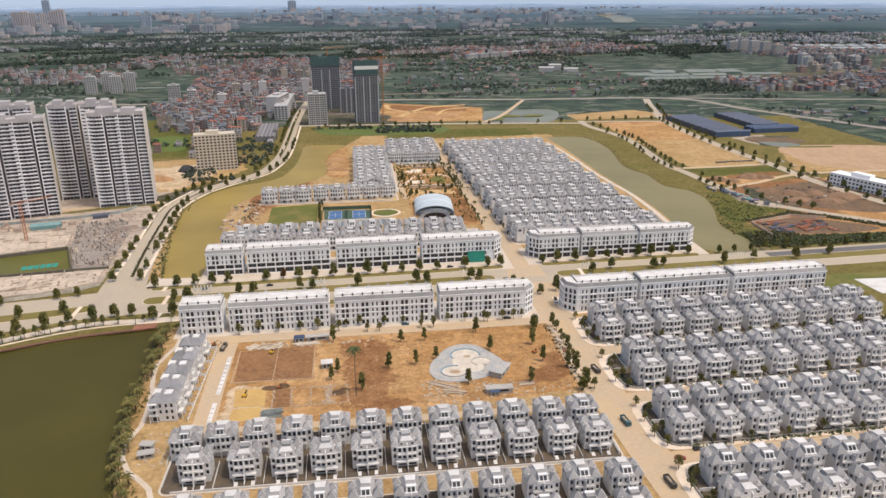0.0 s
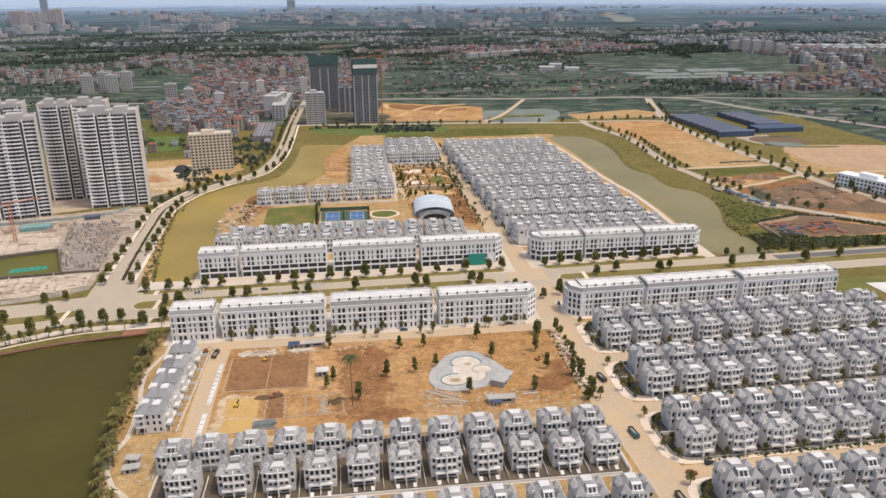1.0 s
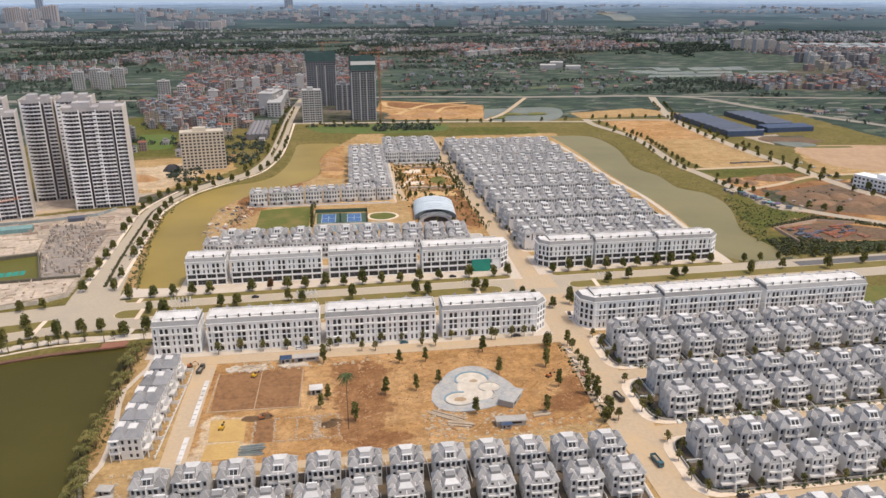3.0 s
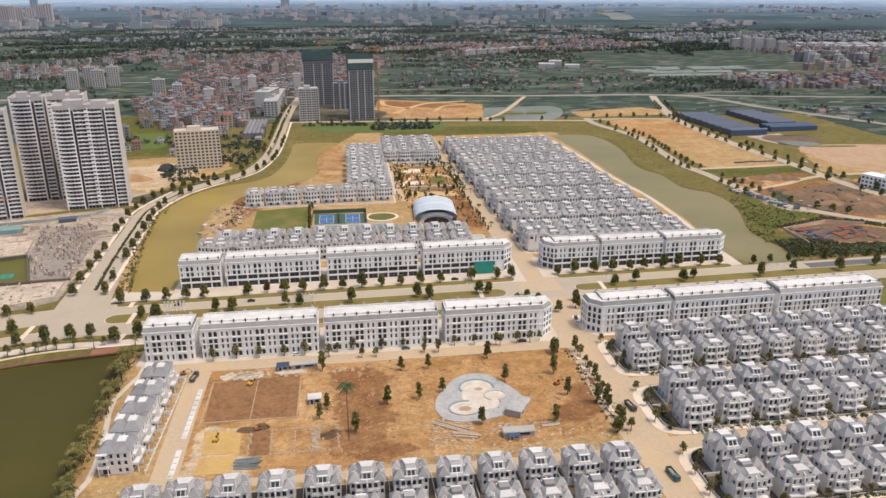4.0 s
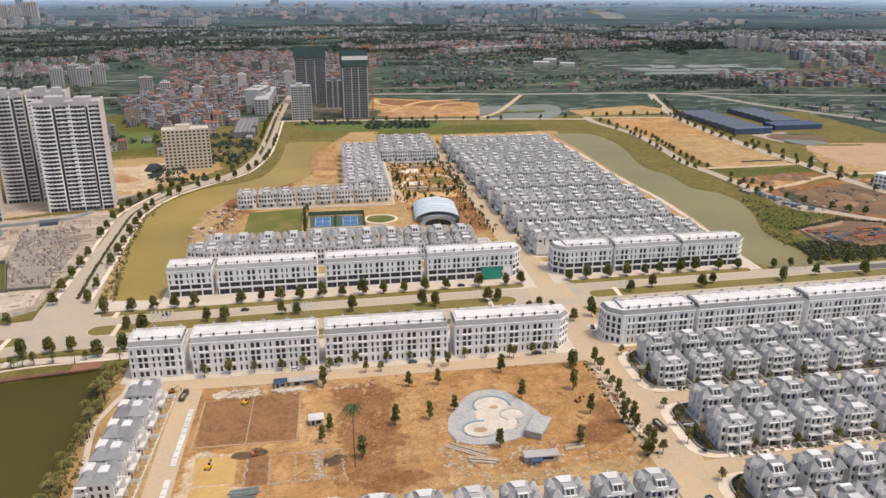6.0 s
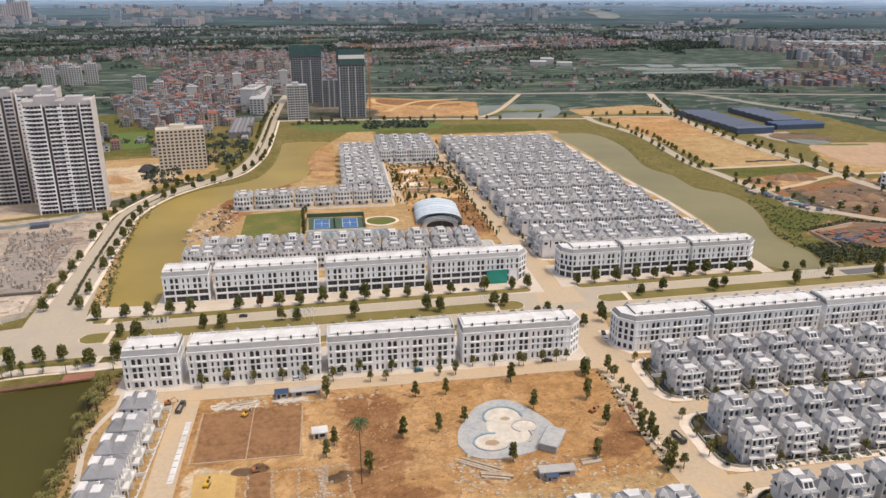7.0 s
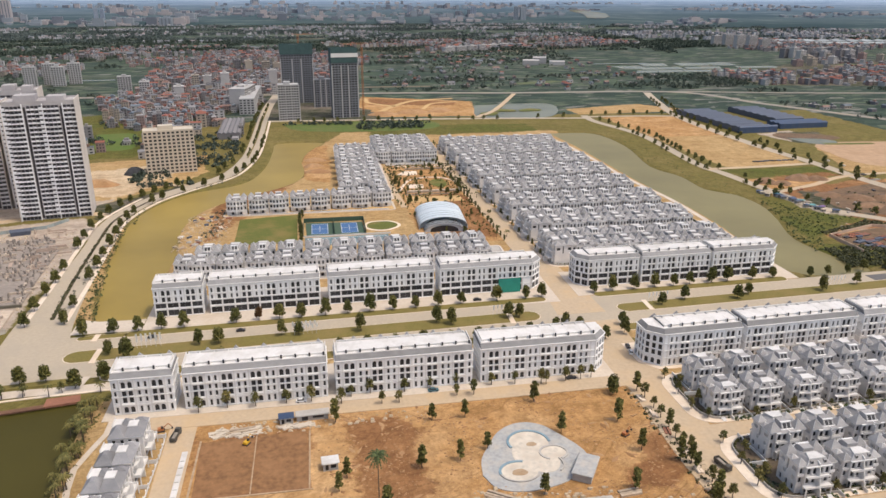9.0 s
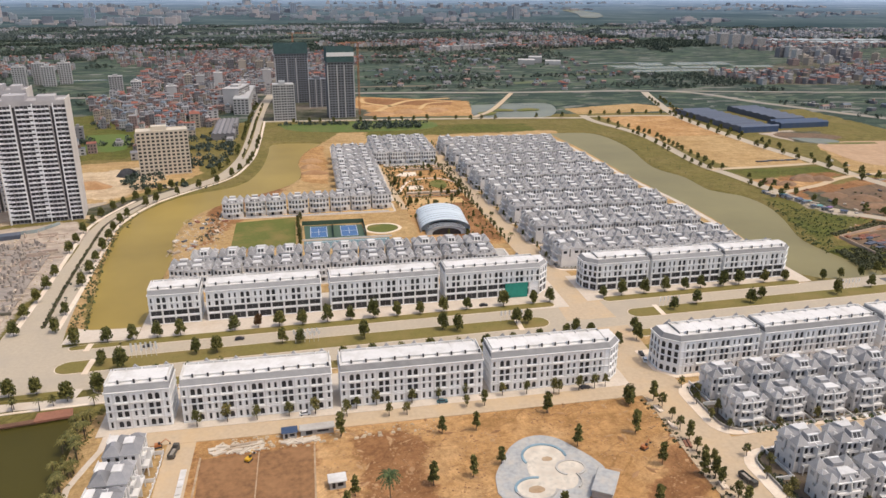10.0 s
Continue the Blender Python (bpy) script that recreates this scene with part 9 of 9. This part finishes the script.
def truck(x, y, turn, paint, label, z=0.15):
    ob = thing("truck", label, "truck", "lorries", pose(x, y, z, 0, 0, turn) @ Matrix.Diagonal((0.88, 0.88, 0.88, 1)))
    b = Build()
    b.taper((2.2, -1.15, 4.2, 1.15), 0.6, (2.3, -1.1, 4.0, 1.1), 2.7)
    part("cab", b, paint, ob)
    b = Build()
    b.box(-4.2, -1.2, 0.9, 2.0, 1.2, 1.1)
    for q in ((-4.2, -1.2, 2.0, -1.08), (-4.2, 1.08, 2.0, 1.2), (-4.2, -1.08, -4.08, 1.08), (1.88, -1.08, 2.0, 1.08)):
        b.box(q[0], q[1], 1.1, q[2], q[3], 2.3)
    part("load_bed", b, paint, ob)
    b = Build()
    b.taper((-4.0, -1.05, 1.85, 1.05), 1.11, (-3.2, -0.6, 1.0, 0.6), 1.9)
    part("load", b, GRAVEL, ob, "grey-brown gravel load")
    b = Build()
    b.box(-4.0, -0.4, 0.6, 4.0, 0.4, 0.9)
    part("chassis", b, DARKMETAL, ob)
    b = Build()
    b.box(4.0, -0.95, 1.6, 4.16, 0.95, 2.4)
    part("windscreen", b, GLASS, ob)
    for wx in (-3.2, -2.1, 3.0):
        for wy in (-1.0, 1.0):
            part("wheel", wheel_mesh(), None, ob, "", pose(wx, wy, 0) @ Matrix.Diagonal((1.5, 1.5, 1.5, 1)))


def excavator(x, y, turn, paint, label):
    ob = thing("excavator", label, "excavator", "building machines", pose(x, y, 0.1, 0, 0, turn) @ Matrix.Diagonal((0.8, 0.8, 0.8, 1)))
    b = Build()
    for s in (-1, 1):
        b.box(-1.6, s * 1.0 - 0.25, 0, 1.6, s * 1.0 + 0.25, 0.75)
    part("track", b, DARKMETAL, ob)
    b = Build()
    b.taper((-1.6, -1.1, 1.2, 1.1), 0.8, (-1.5, -1.0, 1.0, 1.0), 1.8)
    part("body", b, paint, ob)
    b = Build()
    b.taper((0.0, -1.0, 1.2, -0.1), 1.8, (0.1, -0.95, 0.9, -0.15), 2.8)
    part("cab", b, GLASS, ob)
    b = Build()
    b.tube((1.0, 0.3, 1.6), (3.4, 0.3, 3.4), 0.22, 0.18, 6)
    b.tube((3.4, 0.3, 3.4), (5.0, 0.3, 1.4), 0.18, 0.12, 6)
    part("arm", b, paint, ob)
    b = Build()
    b.taper((4.6, -0.1, 5.3, 0.7), 0.6, (4.8, -0.1, 5.2, 0.7), 1.4)
    part("bucket", b, DARKMETAL, ob)


truck(-75.8, 368.2, 80, LORRY, "dark tipper lorry on the sandy street")
truck(116, 318.2, -80, LORRY, "dark lorry parked by the kerb")
truck(116.2, 227, -84, LORRY, "dark lorry with a load on the dusty street")
truck(114.2, 270.6, -84, PAINTS[3], "teal lorry on the dusty street")
excavator(-82, 373.5, 10, ORANGE, "orange excavator on the sandy street")
excavator(-49.5, 359.5, 60, YELLOW, "yellow roller on the red court")
excavator(-58, 316, 80, YELLOW, "yellow machine on the sand bed")
excavator(-42, 322, 10, ORANGE, "small orange excavator beside the court")
excavator(90, 342, 30, ORANGE, "orange excavator on red earth")
for x, y, a, k, lb in ((24, 385.5, 3, 3, "dark teal car parked under a tree"), (-30, 386, 3, 0, "pale car parked by the terrace"), (84, 386, 3, 1, "dark car parked by the terrace"), (62, 475, 2, 1, "dark car parked before the shops"), (-101, 456.5, 4, 1, "dark car on the boulevard"),
                       (127, 242, -20, 2, "dark red car on the dusty street"), (137, 247, 5, 1, "black car parked by the kerb"), (119, 404, 70, 0, "white car beside the terrace"), (120, 410, 80, 1, "dark car beside the terrace"),
                       (90, 431, 0, 1, "dark car on the boulevard"), (-60, 457, 2, 1, "dark car on the boulevard")):
    car(x, y, a, PAINTS[k], lb)

# tower crane and site crane
def crane(x, y, h, jib, turn, label):
    ob = thing("tower_crane", label, "crane", "", pose(x, y, 0, 0, 0, turn))
    b = Build()
    for sx, sy in ((-0.9, -0.9), (0.9, -0.9), (0.9, 0.9), (-0.9, 0.9)):
        b.tube((sx, sy, 0), (sx, sy, h), 0.16, 0.16, 4)
    n = int(h / 3)
    for k in range(n):
        z0, z1 = h * k / n, h * (k + 1) / n
        b.tube((-0.9, -0.9, z0), (0.9, -0.9, z1), 0.09, 0.09, 4)
        b.tube((0.9, 0.9, z0), (-0.9, 0.9, z1), 0.09, 0.09, 4)
        b.tube((0.9, -0.9, z0), (0.9, 0.9, z1), 0.09, 0.09, 4)
    part("mast", b, ORANGE, ob)
    b = Build()
    for sy, zz in ((-0.6, 0), (0.6, 0), (0, 1.3)):
        b.tube((-jib * 0.3, sy, h + zz), (jib, sy, h + zz), 0.14, 0.12, 4)
    for k in range(int(jib / 2.5)):
        b.tube((2.5 * k, -0.6, h), (2.5 * k + 1.25, 0, h + 1.3), 0.07, 0.07, 4)
        b.tube((2.5 * k + 1.25, 0, h + 1.3), (2.5 * k + 2.5, 0.6, h), 0.07, 0.07, 4)
    part("jib", b, ORANGE, ob)
    b = Build()
    b.box(-jib * 0.3, -0.8, h - 1.8, -jib * 0.3 + 2.5, 0.8, h)
    part("counterweight", b, CONCRETE, ob)


crane(-257, 574, 32, 24, 40, "orange tower crane on a building site")
crane(44, 1112, 92, 30, 200, "orange tower crane beside a tower")
crane(-40, 1265, 96, 30, 20, "orange tower crane above a tower")

slab("pavement", [(328, 392), (352, 390), (350, 416), (326, 417)], 0.2, DECK, "pale concrete yard beside the terraces")
